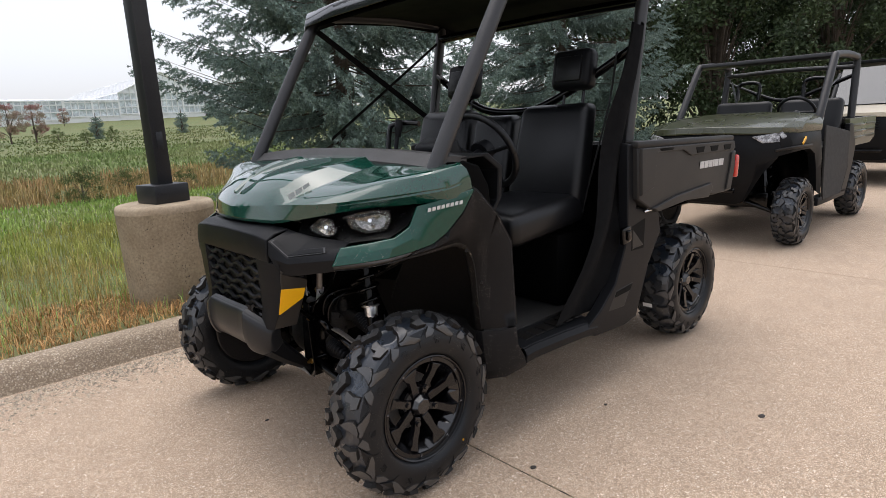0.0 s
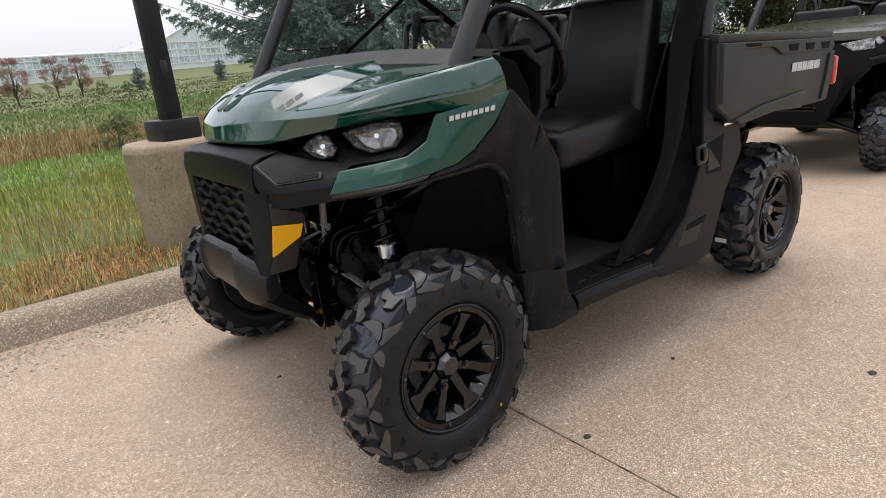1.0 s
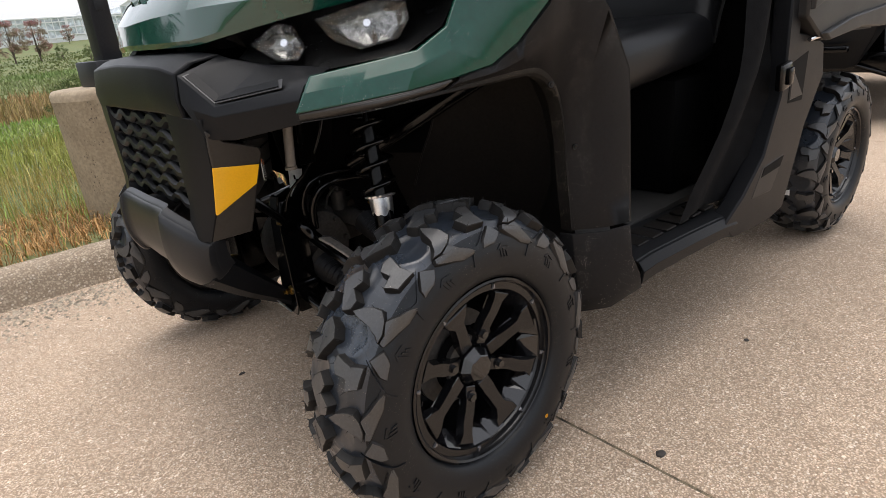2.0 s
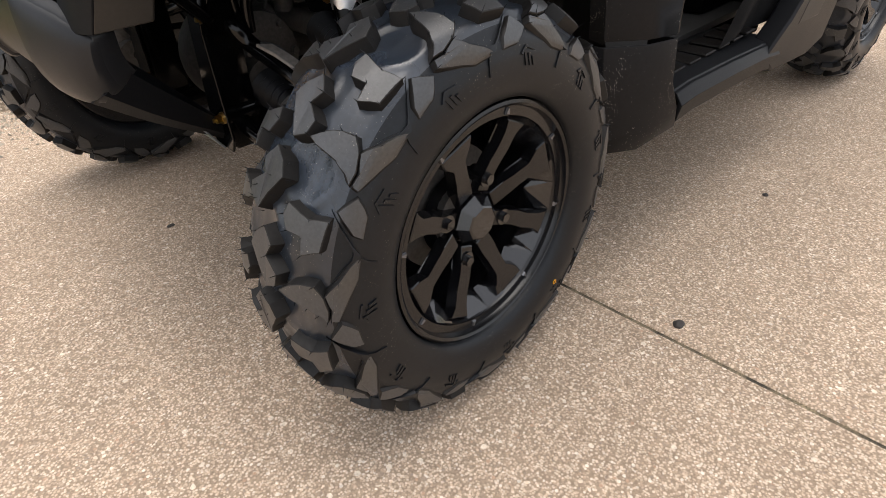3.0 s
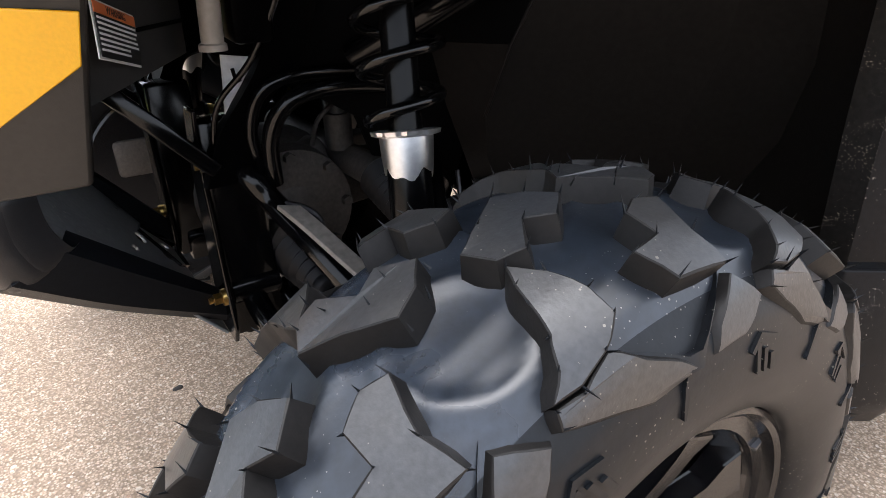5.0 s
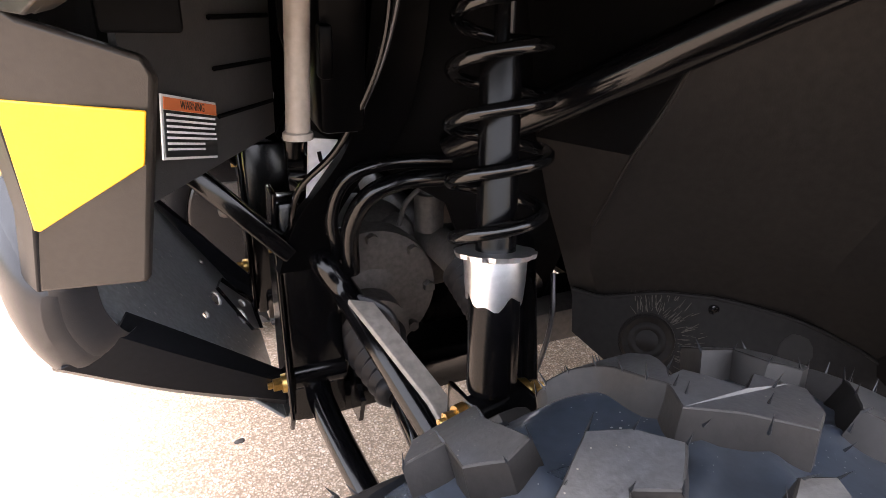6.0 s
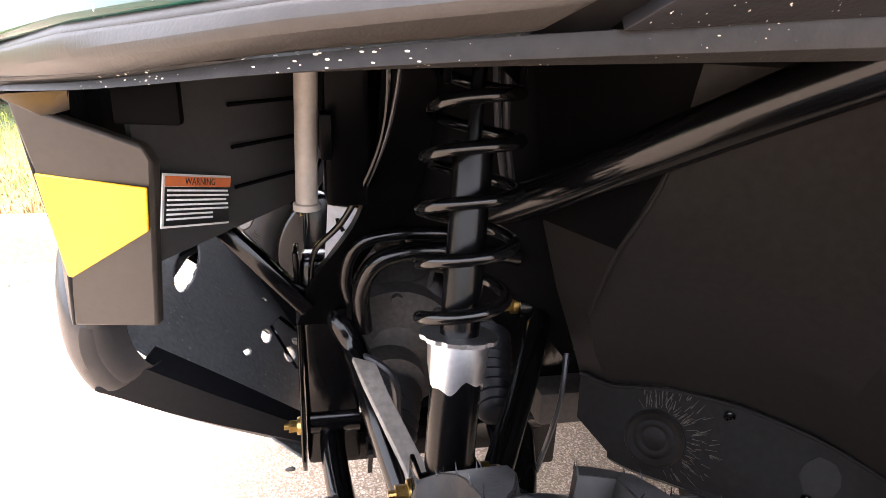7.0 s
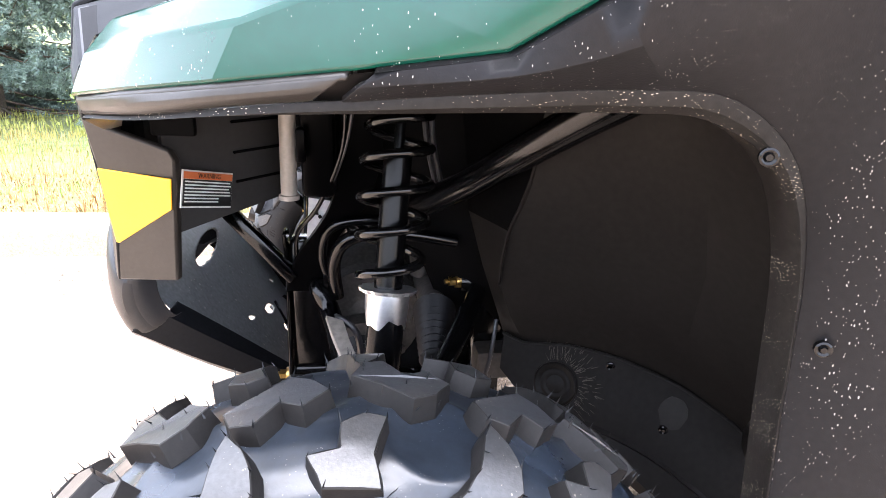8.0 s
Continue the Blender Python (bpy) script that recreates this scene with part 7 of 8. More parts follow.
    def flare():
        b = bmesh.new()
        tube(b, [(0.36, 0.585, 0.925), (0.27, 0.70, 0.945), (0.12, 0.752, 0.952), (-0.06, 0.758, 0.95)], 0.016, 8, 5, 0.7)
        return b
    pair("flare_strip", flare, BEDGREY)

    def lamp():
        b = bmesh.new()
        slab(b, [(-0.15, 0.035), (0.12, 0.045), (0.16, 0.0), (0.10, -0.045), (-0.06, -0.035)], 0.012, plane((0.385, 0.535, 1.035), (-0.66, 0.75, 0.10), (-0.1, 0, 1)), 0.9)
        return b
    pair("headlamp", lamp, surface("headlamp_glazing", (0.45, 0.47, 0.50), 0.12, var=0.5, scale=30, fine=90, bump=0.1, second=(0.05, 0.05, 0.06)), "clear headlamp")

    def amber():
        b = bmesh.new()
        box(b, (0.085, 0.012, 0.026), (0.10, 0.742, 1.000), (0, 42, -8), bevel=0.003)
        return b
    pair("side_marker", amber, YELLOW, "amber side marker")

    def door():
        b = bmesh.new()
        slab(b, [(-0.56, 0.46), (-0.60, 0.36), (-1.22, 0.36), (-1.42, 0.62), (-1.40, 1.02), (-1.05, 1.06), (-0.50, 1.12)], 0.02, plane((0, 0.735, 0), (1, 0, 0), (0, 0, 1)) @ Matrix.Diagonal((1, 1, -1, 1)), 0.99)
        return b
    pair("door_net", door, surface("dark_door_mesh", (0.018, 0.018, 0.018), 0.75, var=0.3, scale=20, fine=300, bump=0.5), bevel=0.006)

    def rocker():
        b = bmesh.new()
        box(b, (0.98, 0.10, 0.09), (-0.95, 0.70, 0.36), bevel=0.02)
        return b
    pair("rocker", rocker, PLASTIC)

    def quarter():
        b = bmesh.new()
        slab(b, [(-1.38, 1.10), (-1.52, 1.10), (-1.70, 0.84), (-1.62, 0.62), (-1.45, 0.36), (-1.24, 0.36), (-1.43, 0.62)], 0.05, plane((0, 0.70, 0), (1, 0, 0), (0, 0, 1)) @ Matrix.Diagonal((1, 1, -1, 1)), 0.99)
        return b
    pair("quarter_panel", quarter, PLASTIC, bevel=0.008)

    def bed():
        b = bmesh.new()
        slab(b, [(-1.45, 1.15), (-2.62, 1.15), (-2.62, 0.90), (-2.42, 0.84), (-1.72, 0.84), (-1.45, 1.00)], 0.05, plane((0, 0.68, 0), (1, 0, 0), (0, 0, 1)) @ Matrix.Diagonal((1, 1, -1, 1)), 0.99)
        for k in range(3):
            box(b, (1.05, 0.014, 0.028), (-2.05, 0.734, 0.93 + 0.07 * k), bevel=0.004)
        return b
    pair("bed_side", bed, paint, bevel=0.006)
    bm = bmesh.new()
    box(bm, (1.15, 1.36, 0.04), (-2.03, 0, 0.90))
    box(bm, (0.04, 1.36, 0.30), (-2.58, 0, 1.0))
    box(bm, (0.04, 1.36, 0.30), (-1.47, 0, 1.0))
    add("bed_floor", bm, BEDGREY)

    def cage():
        b = bmesh.new()
        tube(b, [(-0.42, 0.70, 1.16), (-0.49, 0.70, 1.28), (-0.82, 0.685, 1.735), (-0.93, 0.68, 1.80), (-1.32, 0.68, 1.82), (-1.62, 0.68, 1.805), (-1.70, 0.685, 1.74), (-1.60, 0.70, 1.15)], 0.038, 12, 6)
        return b
    pair("cage_tube", cage, DARKCAGE)

    def front_header():
        b = bmesh.new()
        box(b, (0.10, 1.34, 0.045), (-0.90, 0, 1.795), (0, -12, 0), bevel=0.012)
        return b
    add("cage_header", front_header(), DARKCAGE)
    # Dark plates carry the shade of the header's slots.
    for k in range(4):
        bm = bmesh.new()
        box(bm, (0.05, 0.20, 0.010), (-0.90, -0.48 + 0.32 * k, 1.819), (0, -12, 0), bevel=0.003)
        add("header_slot_shadow", bm, surface("slot_dark", (0.006, 0.006, 0.006), 0.7, bump=0) if "slot_dark" not in bpy.data.materials else bpy.data.materials["slot_dark"])
    bm = bmesh.new()
    tube(bm, [(-1.68, -0.68, 1.70), (-1.65, 0, 1.72), (-1.68, 0.68, 1.70)], 0.026, 10, 4)
    add("rear_header", bm, DARKCAGE)
    bm = bmesh.new()
    tube(bm, [(-1.70, -0.68, 1.62), (-1.66, -0.20, 1.42), (-1.66, 0.0, 1.38), (-1.66, 0.20, 1.42), (-1.70, 0.68, 1.62)], 0.022, 10, 6)
    add("rear_brace", bm, FRAME)
    for y in (0.36, -0.36):
        bm = bmesh.new()
        tube(bm, [(-1.50, y - 0.12, 1.40), (-1.52, y - 0.12, 1.56), (-1.52, y - 0.06, 1.60), (-1.52, y + 0.06, 1.60), (-1.52, y + 0.12, 1.56), (-1.50, y + 0.12, 1.40)], 0.022, 10, 5)
        add("head_rest", bm, FRAME)
        bm = bmesh.new()
        box(bm, (0.14, 0.62, 0.56), (-1.36, y, 1.10), (0, -12, 0), bevel=0.05, segments=3)
        add("seat_back", bm, VINYL, angle=50)
        bm = bmesh.new()
        box(bm, (0.52, 0.62, 0.14), (-1.10, y, 0.84), (0, 4, 0), bevel=0.04, segments=3)
        add("seat_cushion", bm, VINYL, angle=50)
        bm = bmesh.new()
        tube(bm, [(-1.56, y * 1.6, 1.62), (-1.42, y * 1.3, 1.42), (-1.24, y * 0.8, 1.00)], 0.026, 6, 5, 0.12)
        add("seat_belt", bm, surface("grey_belt", (0.07, 0.075, 0.08), 0.7, bump=0.2) if "grey_belt" not in bpy.data.materials else bpy.data.materials["grey_belt"])
    bm = bmesh.new()
    m2 = plane((-0.84, 0.38, 1.24), (0, 1, 0), (0.5, 0, 0.86))
    tube(bm, [m2 @ Vector((0.18 * math.cos(a), 0.18 * math.sin(a), 0)) for a in np.linspace(0, 2 * math.pi, 33)], 0.016, 10, 1)
    rod(bm, m2.translation, (-0.55, 0.38, 1.10), 0.03)
    for a in (0, 180, 270):
        rod(bm, m2.translation, m2 @ Vector((0.175 * math.cos(radians(a)), 0.175 * math.sin(radians(a)), 0)), 0.014)
    add("steering_wheel", bm, VINYL)
    bm = bmesh.new()
    box(bm, (0.22, 1.36, 0.26), (-0.56, 0, 1.10), bevel=0.04)
    add("dashboard", bm, PLASTIC)
    bm = bmesh.new()
    box(bm, (2.4, 0.9, 0.16), (-1.15, 0, 0.42), bevel=0.02)
    box(bm, (0.9, 0.5, 0.30), (-2.0, 0, 0.62), bevel=0.03)
    box(bm, (0.04, 1.38, 0.7), (-1.46, 0, 0.75))
    box(bm, (0.04, 1.38, 0.66), (-0.50, 0, 0.74))
    box(bm, (0.55, 0.62, 0.50), (0.02, 0, 0.72), bevel=0.03)
    add("chassis_frame", bm, FRAME)

    def arms(x0):
        b = bmesh.new()
        rod(b, (x0 + 0.10, 0.20, 0.42), (x0, 0.58, 0.28), 0.02)
        rod(b, (x0 - 0.12, 0.20, 0.42), (x0, 0.58, 0.28), 0.02)
        return b

    def strut(x0):
        b = bmesh.new()
        rod(b, (x0, 0.42, 0.38), (x0 - 0.06, 0.34, 0.84), 0.028)
        return b
    for x0 in (0, -2.06):
        pair("suspension_arm", lambda: arms(x0), FRAME)
        pair("shock_absorber", lambda: strut(x0), FRAME)

    def spring():
        b = bmesh.new()
        tube(b, [(0.0 + 0.045 * math.cos(a) - 0.0095 * a * 0.6, 0.42 + 0.045 * math.sin(a) - 0.0026 * a, 0.46 + 0.0135 * a) for a in np.linspace(0, 26, 80)], 0.007, 6, 1)
        return b
    pair("coil_spring", spring, FRAME)
    if screen:
        bm = bmesh.new()
        skin(bm, [[(-0.50, -0.66, 1.27), (-0.46, 0, 1.28), (-0.50, 0.66, 1.27)], [(-0.90, -0.645, 1.89), (-0.87, 0, 1.90), (-0.90, 0.645, 1.89)]], 0.006, (-1, 0, -0.5))
        add("windscreen", bm, surface("tinted_screen", (0.02, 0.025, 0.03), 0.05, var=0.1, bump=0, spec=0.9, coat=1.0), "reflective windscreen")
        bm = bmesh.new()
        box(bm, (0.98, 1.46, 0.06), (-1.40, 0, 1.985), bevel=0.02)
        add("roof", bm, PLASTIC)
    return t


OLIVE = surface("olive_body_plastic", (0.040, 0.044, 0.020), 0.28, var=0.1, scale=3, fine=60, bump=0.03, coat=0.4)
SAND = surface("sand_body_plastic", (0.42, 0.37, 0.27), 0.3, var=0.08, scale=3, fine=60, bump=0.03, coat=0.4)
ranger("olive green utility vehicle with an open black cage, parked behind", pose(-5.02, -0.235, 0), OLIVE)
ranger("sand-coloured utility vehicle with a windscreen and dark roof", pose(-10.45, -0.14, 0), SAND, True)


# ---- plants and distance ----
def mesh_from(name, verts, tris):
    """A mesh from arrays: (n, 3) points and (k, 3) corners."""
    me = bpy.data.meshes.new(name)
    verts, tris = np.asarray(verts, np.float32), np.asarray(tris, np.int32)
    me.vertices.add(len(verts))
    me.vertices.foreach_set("co", verts.ravel())
    me.loops.add(tris.size)
    me.loops.foreach_set("vertex_index", tris.ravel())
    me.polygons.add(len(tris))
    me.polygons.foreach_set("loop_start", np.arange(0, tris.size, 3, dtype=np.int32))
    me.update(calc_edges=True)
    return me


def unit(v):
    return v / np.maximum(np.linalg.norm(v, axis=-1, keepdims=True), 1e-9)


def spread_out(template, origin, axis, up, size):
    """Copies of a template of triangles (k, 3, 3) at many places: x along axis, z near up."""
    a = unit(axis)
    s = unit(np.cross(up, a))
    u = np.cross(a, s)
    pts = (template[None, :, :, 0, None] * a[:, None, None, :] + template[None, :, :, 1, None] * s[:, None, None, :] + template[None, :, :, 2, None] * u[:, None, None, :])
    pts = pts * size[:, None, None, None] + origin[:, None, None, :]
    return pts.reshape(-1, 3)


def foliage(mat_name, base, second, rough=0.7, island=0.35, scale=1.3):
    m = surface(mat_name, base, rough, var=0.2, scale=scale, fine=14, bump=0, second=second, island=island, spec=0.25)
    b = m.node_tree.nodes["Principled BSDF"]
    b.inputs["Subsurface Weight"].default_value = 0.0
    return m


NEEDLES = foliage("blue_spruce_needles", (0.235, 0.310, 0.275), (0.135, 0.190, 0.165), 0.6, 0.3, 1.6)
BARK = surface("grey_brown_bark", (0.11, 0.085, 0.065), 0.95, var=0.3, scale=9, fine=60, bump=0.8, depth=0.01)


def needle_twig(rng, n=30):
    """One brush-like twig, a unit long, of flat needles."""
    tri = []
    for k in range(n):
        t = (k + 0.5) / n
        a = rng.uniform(0, 6.28)
        r = 0.20 * (1 - 0.45 * t) + 0.03
        o = np.array([t * 0.95, 0, 0])
        d = np.array([0.13, r * math.cos(a), r * math.sin(a)])
        w = unit(np.cross(d, rng.normal(size=3))) * 0.046
        tri.append([o - w, o + w, o + d])
    return np.array(tri)


def spruce_mesh(seed, tall, reach, low=0.25):
    rng = np.random.default_rng(seed)
    origin, axis, up, size = [], [], [], []
    bv, bf = [], []
    z = low
    while z < tall - 0.25:
        f = 1 - (z - low) / (tall - low)
        for b in range(8 if f > 0.3 else 5):
            az = rng.uniform(0, 6.28)
            length = reach * (0.16 + 0.84 * f ** 0.62) * rng.uniform(0.78, 1.10) * (0.55 + 0.45 * min(1.0, max(0.0, (z / tall - 0.24) / 0.13)))
            zz = z + rng.uniform(-0.15, 0.15)
            out = np.array([math.cos(az), math.sin(az), 0.0])
            side = np.array([-out[1], out[0], 0.0])
            sag = rng.uniform(0.10, 0.22) * length
            steps = max(4, int(length / 0.105))
            ring = []
            for k in range(steps + 1):
                t = k / steps
                p = out * length * t + np.array([0, 0, zz - sag * math.sin(t * 2.2) + 0.16 * length * t ** 3])
                ring.append(p)
                if t < 0.16 or k == 0:
                    continue
                ahead = unit(ring[-1] - ring[-2])
                for s in (1, -1):
                    tw = 0.46 * (1.08 - t) ** 0.6 * rng.uniform(0.6, 1.1) * min(1, length)
                    d = unit(ahead * 0.75 + side * s * 0.8 + np.array([0, 0, -rng.uniform(0.1, 0.65)]))
                    fingers = max(2, int(tw / 0.075))
                    for j in range(fingers):
                        q = p + d * tw * (j + 0.3) / fingers + np.array([0, 0, -0.05 * (j / fingers) ** 2])
                        dd = unit(d + side * s * rng.normal(0, 0.35) + ahead * rng.uniform(0.1, 0.6) + np.array([0, 0, rng.uniform(-1.15, -0.05)]))
                        origin.append(q), axis.append(dd), up.append(rng.normal(size=3)), size.append(rng.uniform(0.15, 0.25))
            # the branch itself: a thin three-sided stick
            o = len(bv)
            for k in (0, steps // 3, 2 * steps // 3, steps):
                r = 0.014 * (1 - 0.8 * k / steps) * (0.5 + f)
                for c in range(3):
                    bv.append(ring[k] + side * r * math.cos(c * 2.09) + np.array([0, 0, r * math.sin(c * 2.09)]))
            for k in range(3):
                for c in range(3):
                    a, b2 = o + 3 * k + c, o + 3 * k + (c + 1) % 3
                    bf += [(a, b2, b2 + 3), (a, b2 + 3, a + 3)]
        z += 0.21 + 0.11 * rng.random()
    pts = spread_out(needle_twig(rng), np.array(origin), np.array(axis), np.array(up), np.array(size))
    crown = mesh_from("crown", pts, np.arange(len(pts)).reshape(-1, 3))
    return crown, mesh_from("limb", np.array(bv), np.array(bf))


def spruce(meshes, tall, m, label, group="spruces"):
    t = thing("spruce_tree", label, "tree", m, group)
    bm = bmesh.new()
    tube(bm, [(0, 0, -0.2), (0.03, 0, tall * 0.5), (0, 0, tall)], [0.16, 0.10, 0.02], 10, 6)
    part("trunk", bm, BARK, t)
    part_of("limb", meshes[1], BARK, t, angle=0)
    part_of("crown", meshes[0], NEEDLES, t, angle=0)
    return t


SPRUCE = spruce_mesh(11, 5.9, 3.65)
for x, y, s, turn in ((-4.35, -6.0, 1.0, 20), (-9.8, -5.7, 0.92, 140), (3.85, -5.9, 0.86, 250)):
    spruce(SPRUCE, 5.9, pose(x, y, height(x, y), 0, 0, turn) @ Matrix.Diagonal((s, s, s, 1)), "blue-green spruce with drooping boughs down to the ground")
SMALL_SPRUCE = spruce_mesh(12, 2.4, 0.75, 0.1)
for x, y, s in ((-11.2, -50.5, 0.84), (-17.9, -51, 0.86), (-25.5, -60, 1.0)):
    spruce(SMALL_SPRUCE, 2.4, pose(x, y, height(x, y)) @ Matrix.Diagonal((s, s, s, 1)), "small blue spruce standing in the field", "young spruces")


def leaf(rng, n=5):
    """A small spray of leaves, a unit long."""
    tri = []
    for k in range(n):
        a = rng.uniform(0, 6.28)
        o = np.array([0.15 + 0.7 * k / n, 0.1 * math.cos(a), 0.1 * math.sin(a)])
        d = unit(np.array([0.5, math.cos(a), math.sin(a)])) * rng.uniform(0.35, 0.6)
        w = unit(np.cross(d, rng.normal(size=3))) * 0.14
        tri += [[o, o + d * 0.5 - w, o + d], [o, o + d, o + d * 0.5 + w]]
    return np.array(tri)


def crown_mesh(seed, tall, wide, base, count, size, hang=0.3):
    """Leaf sprays gathered into uneven clumps along limbs."""
    rng = np.random.default_rng(seed)
    clumps = []
    for k in range(max(12, count // 70)):
        a, h = rng.uniform(0, 6.28), rng.uniform(0, 1) ** 0.8
        r = wide * (0.35 + 0.65 * math.sin(math.pi * (0.12 + 0.83 * h))) * math.sqrt(rng.uniform(0.10, 1))
        clumps.append((r * math.cos(a), r * math.sin(a), base + (tall - base) * h, rng.uniform(0.12, 0.30) * wide))
    c = np.array(clumps)
    pick = rng.integers(0, len(c), count)
    v = unit(rng.normal(size=(count, 3))) * (rng.uniform(0, 1, (count, 1)) ** 0.5)
    origin = c[pick, :3] + v * c[pick, 3:4] * np.array([1, 1, 0.75])
    axis = unit(v + rng.normal(0, 0.5, (count, 3)) + np.array([0, 0, -hang]))
    pts = spread_out(leaf(rng), origin, axis, rng.normal(size=(count, 3)), rng.uniform(0.7, 1.3, count) * size)
    return mesh_from("crown", pts, np.arange(len(pts)).reshape(-1, 3)), clumps


def limb_mesh(clumps, base, r0):
    bm = bmesh.new()
    for k, (x, y, z, r) in enumerate(clumps[::3]):
        s = base + (z - base) * 0.35
        tube(bm, [(0, 0, max(0.2, s * 0.6)), (x * 0.4, y * 0.4, s + (z - s) * 0.5), (x, y, z)], [r0 * 0.5, r0 * 0.3, r0 * 0.08], 5, 3)
    return bm


def leafy(name, label, category, data, mat, m, tall, r0, group):
    t = thing(name, label, category, m, group)
    bm = bmesh.new()
    tube(bm, [(0, 0, -0.2), (0.06, 0.03, tall * 0.4), (0, 0, tall * 0.85)], [r0, r0 * 0.7, r0 * 0.15], 8, 4)
    part("trunk", bm, BARK, t)
    part_of("limb", data[1], BARK, t, angle=0)
    part_of("crown", data[0], mat, t, angle=0)
    return t


def leafy_data(*args, r0=0.1):
    crown, clumps = crown_mesh(*args)
    bm = limb_mesh(clumps, args[3], r0)
    me = bpy.data.meshes.new("limb")
    bm.to_mesh(me)
    bm.free()
    return crown, me


DARK_LEAF = foliage("dark_tree_leaves", (0.060, 0.088, 0.036), (0.028, 0.045, 0.022), 0.6, 0.45, 0.8)
RUST_LEAF = foliage("reddening_leaves", (0.42, 0.20, 0.20), (0.25, 0.30, 0.17), 0.7, 0.25, 0.5)
BUSH_LEAF = foliage("yellow_green_leaves", (0.36, 0.29, 0.08), (0.22, 0.20, 0.06), 0.7, 0.4, 3.0)
WEED_LEAF = foliage("field_weed_leaves", (0.13, 0.16, 0.06), (0.08, 0.11, 0.04), 0.8, 0.4, 2.0)
WOOD = leafy_data(21, 8.5, 2.7, 0.15, 9500, 0.22, r0=0.11)
for x, y, s, turn in ((-13.6, -6.8, 1.0, 0), (-15.8, -4.9, 0.95, 70), (-18.3, -6.2, 1.1, 200), (-19.4, -3.0, 0.9, 130), (-22.6, -1.2, 1.0, 300), (-25.0, -4.8, 1.15, 40), (-27.5, 1.5, 1.1, 90), (-31, -1.5, 1.2, 180)):
    leafy("broadleaf_tree", "dense dark green tree behind the parked vehicles", "tree", WOOD, DARK_LEAF, pose(x, y, 0.05, 0, 0, turn) @ Matrix.Diagonal((s, s, s, 1)), 8.5, 0.16, "trees behind the lot")
YOUNG = leafy_data(22, 2.6, 0.95, 0.5, 2600, 0.10, r0=0.05)
for x, y, s in ((-2.45, -43, 1.04), (-5.7, -51.6, 1.05), (-7.2, -51, 1.02), (0.9, -45, 1.05)):
    leafy("young_tree", "young field tree with reddening leaves", "tree", YOUNG, RUST_LEAF, pose(x, y, height(x, y), 0, 0, x * 50) @ Matrix.Diagonal((s, s, s, 1)), 3.3, 0.06, "young field trees")
leafy("young_tree", "young dark green tree before the glasshouses", "tree", YOUNG, WEED_LEAF, pose(-14.6, -79, height(-14.6, -79), 0, 0, 40) @ Matrix.Diagonal((0.72, 0.72, 0.72, 1)), 3.3, 0.06, "young field trees")
BUSH = leafy_data(23, 1.15, 0.75, 0.05, 2600, 0.055, r0=0.02)
for x, y, s in ((-8.4, -50, 0.85), (-8.3, -41, 0.85), (-10.2, -43, 0.95)):
    leafy("shrub", "small dull green shrub on the field slope", "shrub", BUSH, WEED_LEAF, pose(x, y, height(x, y) - 0.02, 0, 0, y * 70) @ Matrix.Diagonal((s * 0.7, s * 0.7, s, 1)), 1.0, 0.02, "field shrubs")
for x, y, s in ((-1.75, -12.6, 0.66), (-3.2, -14.5, 0.5), (-4.3, -13.5, 0.45), (0.9, -15.5, 0.4)):
    leafy("bush", "straggly yellow-green bush in the meadow", "bush", BUSH, BUSH_LEAF, pose(x, y, height(x, y) - 0.02, 0, 0, y * 70) @ Matrix.Diagonal((s, s, s, 1)), 1.0, 0.02, "meadow bushes")


def blades(name, label, x0, x1, d0, d1, count, h0, h1, width, mat, seed, lean=0.35, bend=0.5):
    """Grass between two distances behind the kerb: bent, tapering blades in tufts."""
    rng = np.random.default_rng(seed)
    tufts = max(40, count // 14)
    tx, ty = rng.uniform(x0, x1, tufts), -rng.uniform(d0, d1, tufts)
    pick = rng.integers(0, tufts, count)
    loose = rng.random(count) < 0.45
    x = np.where(loose, rng.uniform(x0, x1, count), tx[pick] + rng.normal(0, 0.05 + 0.012 * d0, count))
    y = np.where(loose, -rng.uniform(d0, d1, count), ty[pick] + rng.normal(0, 0.05 + 0.012 * d0, count))
    y = np.minimum(y, -1.76)
    keep = ((x + 0.21) ** 2 + (y + 2.37) ** 2) > 0.35 ** 2
    x, y, pick = x[keep], y[keep], pick[keep]
    n = len(x)
    z = np.array([height(a, b) for a, b in zip(x, y)])
    h = np.where(x > 1.3, 0.45, 1.0) * rng.uniform(h0, h1, n) * (0.6 + 0.8 * rng.random(tufts)[pick])
    a = rng.uniform(0, 6.28, n)
    d = np.stack([np.cos(a), np.sin(a), np.zeros(n)], 1)
    s = np.stack([-np.sin(a), np.cos(a), np.zeros(n)], 1) * (width * rng.uniform(0.6, 1.3, n))[:, None]
    o = np.stack([x, y, z - 0.01], 1)
    l = np.abs(rng.normal(0, lean, n))[:, None]
    mid = o + (np.array([0, 0, 1]) * 0.6 + d * l * 0.35) * h[:, None]
    tip = o + (np.array([0, 0, 1]) * (1 - bend * np.minimum(l, 1)) + d * l) * h[:, None]
    v = np.stack([o - s, o + s, mid - s * 0.7, mid + s * 0.7, tip], 1).reshape(-1, 3)
    k = np.arange(n)[:, None] * 5
    f = np.concatenate([k + [0, 1, 3], k + [0, 3, 2], k + [2, 3, 4]], 1).reshape(-1, 3)
    tagged(part_of(name, mesh_from(name, v, f), mat, angle=0), label, "grass", kind="stuff")


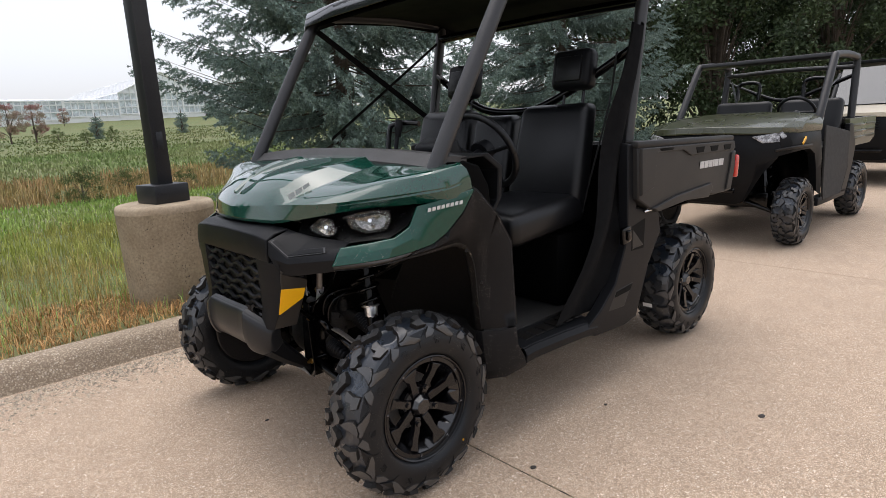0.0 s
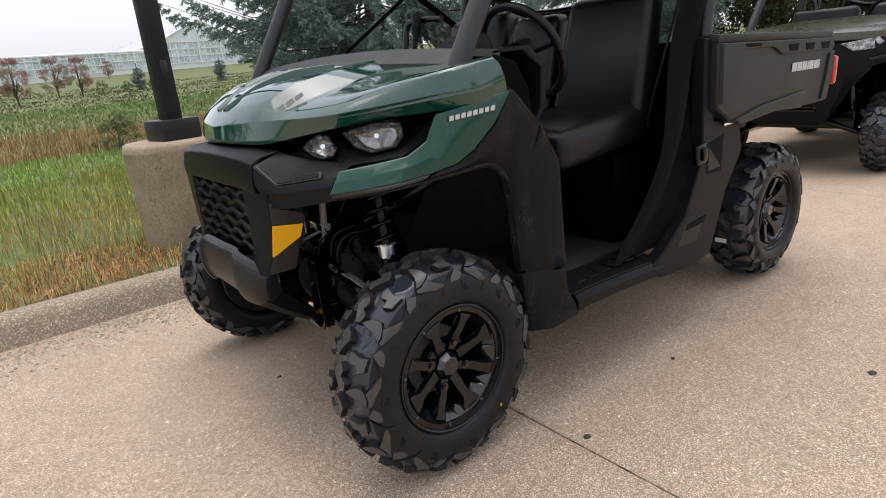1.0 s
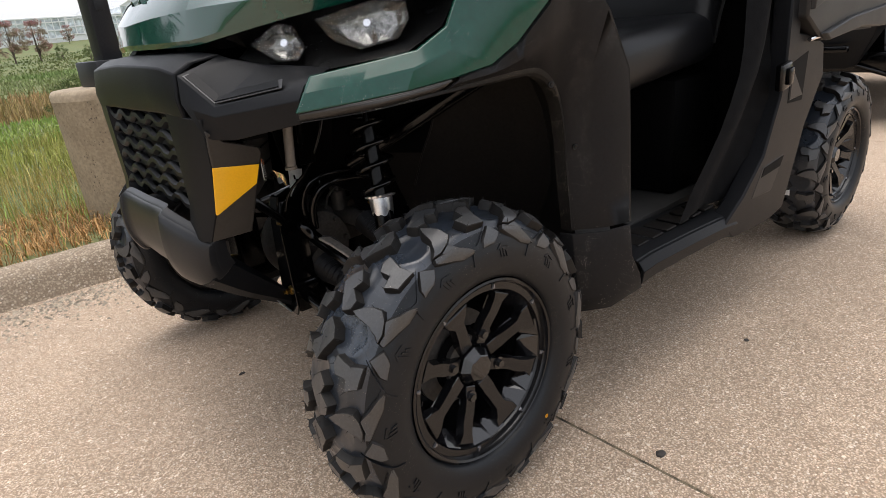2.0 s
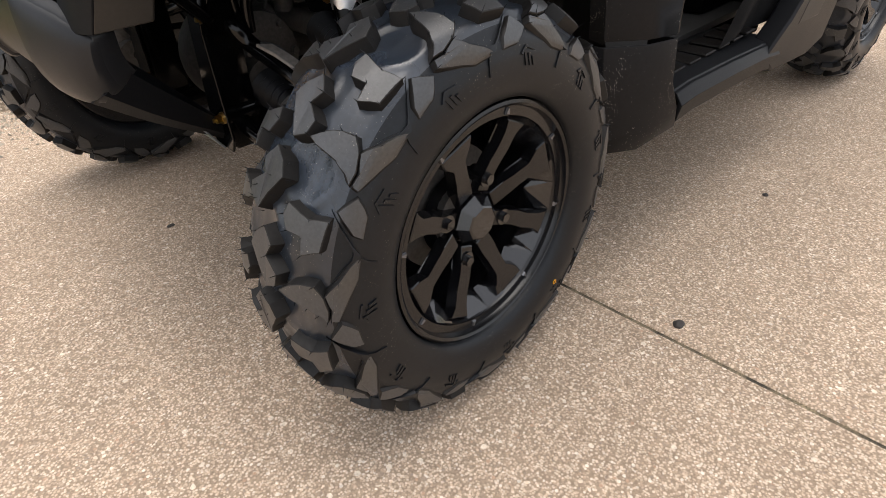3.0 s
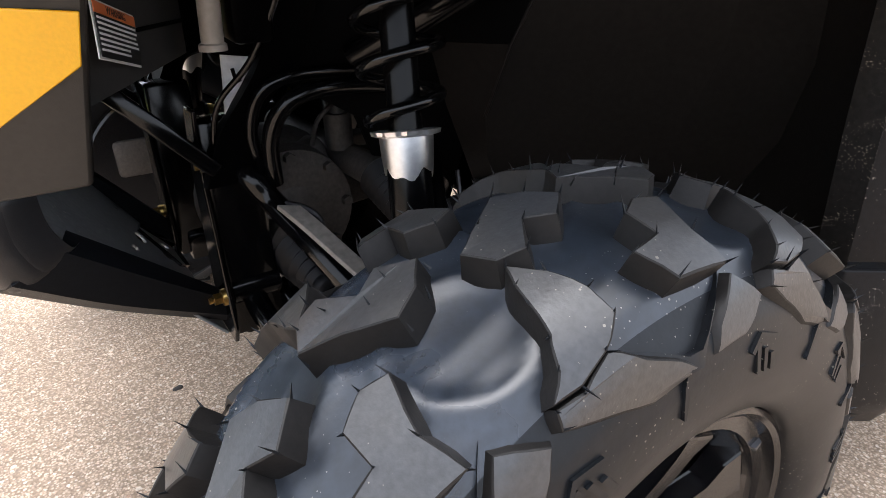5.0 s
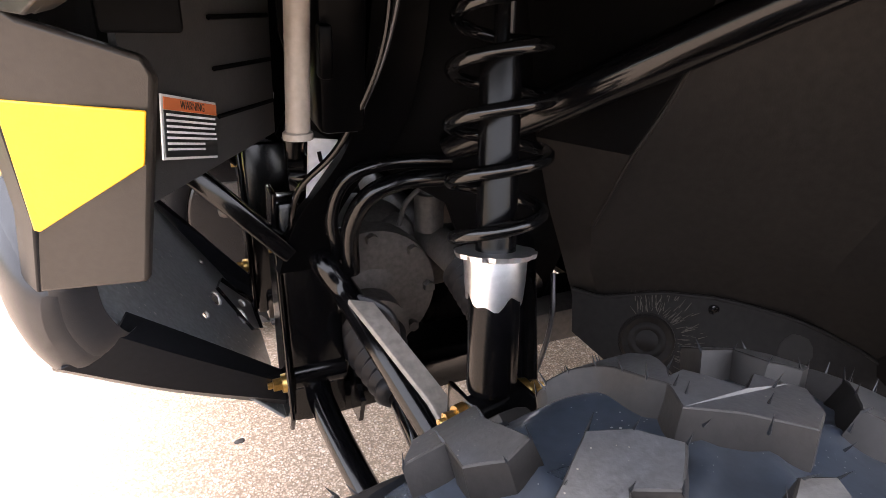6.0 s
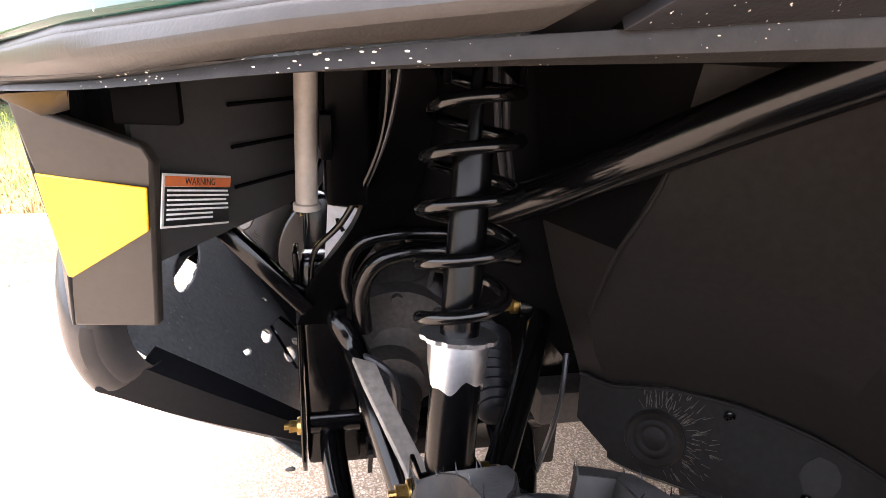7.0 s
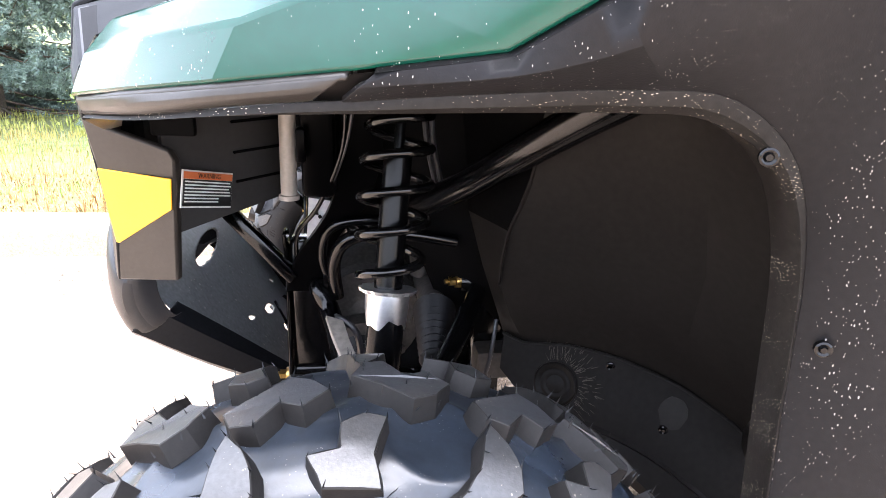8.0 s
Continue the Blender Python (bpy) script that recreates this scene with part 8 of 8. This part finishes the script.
RUST_GRASS = foliage("rusty_dead_grass", (0.52, 0.29, 0.13), (0.36, 0.23, 0.09), 0.85, 0.5, 2.5)
STRAW_GRASS = foliage("golden_dry_grass", (0.50, 0.36, 0.14), (0.30, 0.30, 0.09), 0.8, 0.4, 1.6)
LIME_GRASS = foliage("yellow_green_grass", (0.33, 0.38, 0.09), (0.40, 0.36, 0.12), 0.8, 0.35, 0.9)
GREEN_GRASS = foliage("fresh_green_grass", (0.25, 0.42, 0.095), (0.35, 0.41, 0.13), 0.8, 0.25, 0.6)
SLOPE_GRASS = foliage("dull_slope_grass", (0.120, 0.165, 0.055), (0.165, 0.170, 0.070), 0.8, 0.25, 0.3)
BROWN_WEED = foliage("brown_autumn_weeds", (0.42, 0.27, 0.14), (0.30, 0.25, 0.10), 0.85, 0.45, 0.7)
GREEN_WEED = foliage("coarse_green_weeds", (0.19, 0.27, 0.095), (0.26, 0.28, 0.13), 0.85, 0.25, 0.25)
blades("dead_grass", "matted rusty dead grass along the kerb", -3, 8, 1.74, 2.75, 26000, 0.05, 0.13, 0.0028, RUST_GRASS, 31, 0.9, 0.6)
blades("verge_tuft_grass", "scattered green blades in the dry verge", -3, 8, 1.8, 4.0, 3500, 0.08, 0.2, 0.003, GREEN_GRASS, 41, 0.5)
blades("dry_grass", "tall golden dry grass on the verge", -4, 9, 2.5, 4.6, 19000, 0.07, 0.25, 0.0022, STRAW_GRASS, 32, 0.3)
blades("meadow_grass", "yellow-green meadow grass", -5, 8, 4.2, 8.0, 20000, 0.10, 0.24, 0.005, LIME_GRASS, 33)
blades("mown_grass", "fresh green mown grass", -7, 6, 7.6, 13.0, 20000, 0.06, 0.14, 0.009, GREEN_GRASS, 34)
blades("autumn_weeds", "brown autumn weeds in a broad band", -10, 7, 12.6, 19, 17000, 0.12, 0.36, 0.011, BROWN_WEED, 35, 0.3)
blades("field_weeds", "coarse green weeds across the field", -16, 9, 18, 34, 22000, 0.07, 0.20, 0.03, GREEN_WEED, 36, 0.4)
blades("far_grass", "rough grass on the far slope", -40, 12, 33, 62, 16000, 0.06, 0.14, 0.05, SLOPE_GRASS, 37, 0.4)


# ---- glasshouses ----
WHITE_STEEL = surface("white_glasshouse_frame", (0.88, 0.89, 0.90), 0.5, var=0.04, bump=0)
PALE_GLASS = surface("pale_glazing", (0.74, 0.79, 0.82), 0.2, var=0.3, scale=0.7, fine=3, bump=0, second=(0.48, 0.54, 0.57))
# Opaque roof panes; bright sky behind is put into their near-white colour.
ROOF_GLASS = surface("hazy_sky_lit_glazing", (0.88, 0.90, 0.92), 0.3, var=0.12, scale=0.3, fine=2, bump=0)


def glasshouse(label, m, width, depth, eave, ridge, gable):
    """A bay of a glasshouse: base wall, posts, rails and glazing; ridge across or along."""
    t = thing("glasshouse", label, "greenhouse", m, "glasshouse bays")
    bm = bmesh.new()
    box(bm, (width, depth, 0.75), (0, -depth / 2, 0.2))
    part("base_wall", bm, WHITE_STEEL, t)
    bm = bmesh.new()
    box(bm, (width - 0.1, depth - 0.1, eave - 0.5), (0, -depth / 2, 0.5 + (eave - 0.5) / 2))
    part("wall_glazing", bm, PALE_GLASS, t)
    bm = bmesh.new()
    a, b = (-width / 2, width / 2)
    if gable:
        skin(bm, [[(a, 0, eave), (0, 0, ridge), (b, 0, eave)], [(a, -depth, eave), (0, -depth, ridge), (b, -depth, eave)]], 0.05, (0, 0, -1))
        bm.faces.new([bm.verts.new(p) for p in ((a, -0.05, eave), (b, -0.05, eave), (0, -0.05, ridge))])
    else:
        skin(bm, [[(a, 0, eave), (b, 0, eave)], [(a, -depth / 2, ridge), (b, -depth / 2, ridge)], [(a, -depth, eave), (b, -depth, eave)]], 0.05, (0, 0, -1))
    part("roof_glazing", bm, ROOF_GLASS, t)
    n = int(width / 0.72)
    data = None
    for k in range(n + 1):
        x = a + width * k / n
        top = eave + (ridge - eave) * (1 - abs(x) / (width / 2)) if gable else eave
        bm = bmesh.new()
        box(bm, (0.09 if k % 4 else 0.2, 0.14, top - 0.4), (x, 0.06, 0.4 + (top - 0.4) / 2))
        part("post", bm, WHITE_STEEL, t)
    for z in (0.62, 1.5, 2.4, eave):
        bm = bmesh.new()
        box(bm, (width, 0.12, 0.12), (0, 0.08, z))
        part("rail", bm, WHITE_STEEL, t)
    for s in (1, -1):
        bm = bmesh.new()
        if gable:
            rod(bm, (s * width / 2, 0.1, eave), (0, 0.1, ridge), 0.10, None, 6)
        else:
            rod(bm, (s * width / 2, 0.1, eave), (s * width / 2, -depth / 2, ridge), 0.10, None, 6)
        part("rafter", bm, WHITE_STEEL, t)
    for k in range(1, 10):
        bm = bmesh.new()
        if gable:
            for s in (1, -1):
                p = width / 2 * k / 10
                rod(bm, (s * p, 0.0, eave + (ridge - eave) * (1 - k / 10) + 0.08), (s * p, -depth, eave + (ridge - eave) * (1 - k / 10) + 0.08), 0.06, None, 5)
        else:
            x = a + width * k / 10
            rod(bm, (x, 0, eave + 0.08), (x, -depth / 2, ridge + 0.08), 0.06, None, 5)
        part("glazing_bar", bm, WHITE_STEEL, t)


for cx in (-28.0, -39.3, -50.6, -61.9):
    glasshouse("white-framed glasshouse bay with a gabled end", pose(cx, -85, 3.6 - 0.06 * (cx + 27), 0, 0, 0), 11.25, 45, 3.3, 6.1, True)
glasshouse("low white-framed glasshouse side wing", pose(-19.2, -85.02, 3.45, 0, 0, 0), 6.3, 30, 2.6, 3.4, False)
for cx in (-7.3, 10.2, 27.7):
    glasshouse("long white-framed glasshouse with a low roof", pose(cx, -85 + (0.0 if cx < -6 else 0.02), 3.25 - 0.03 * (cx + 11), 0, 0, 0), 17.3, 30, 2.9, 3.9, False)
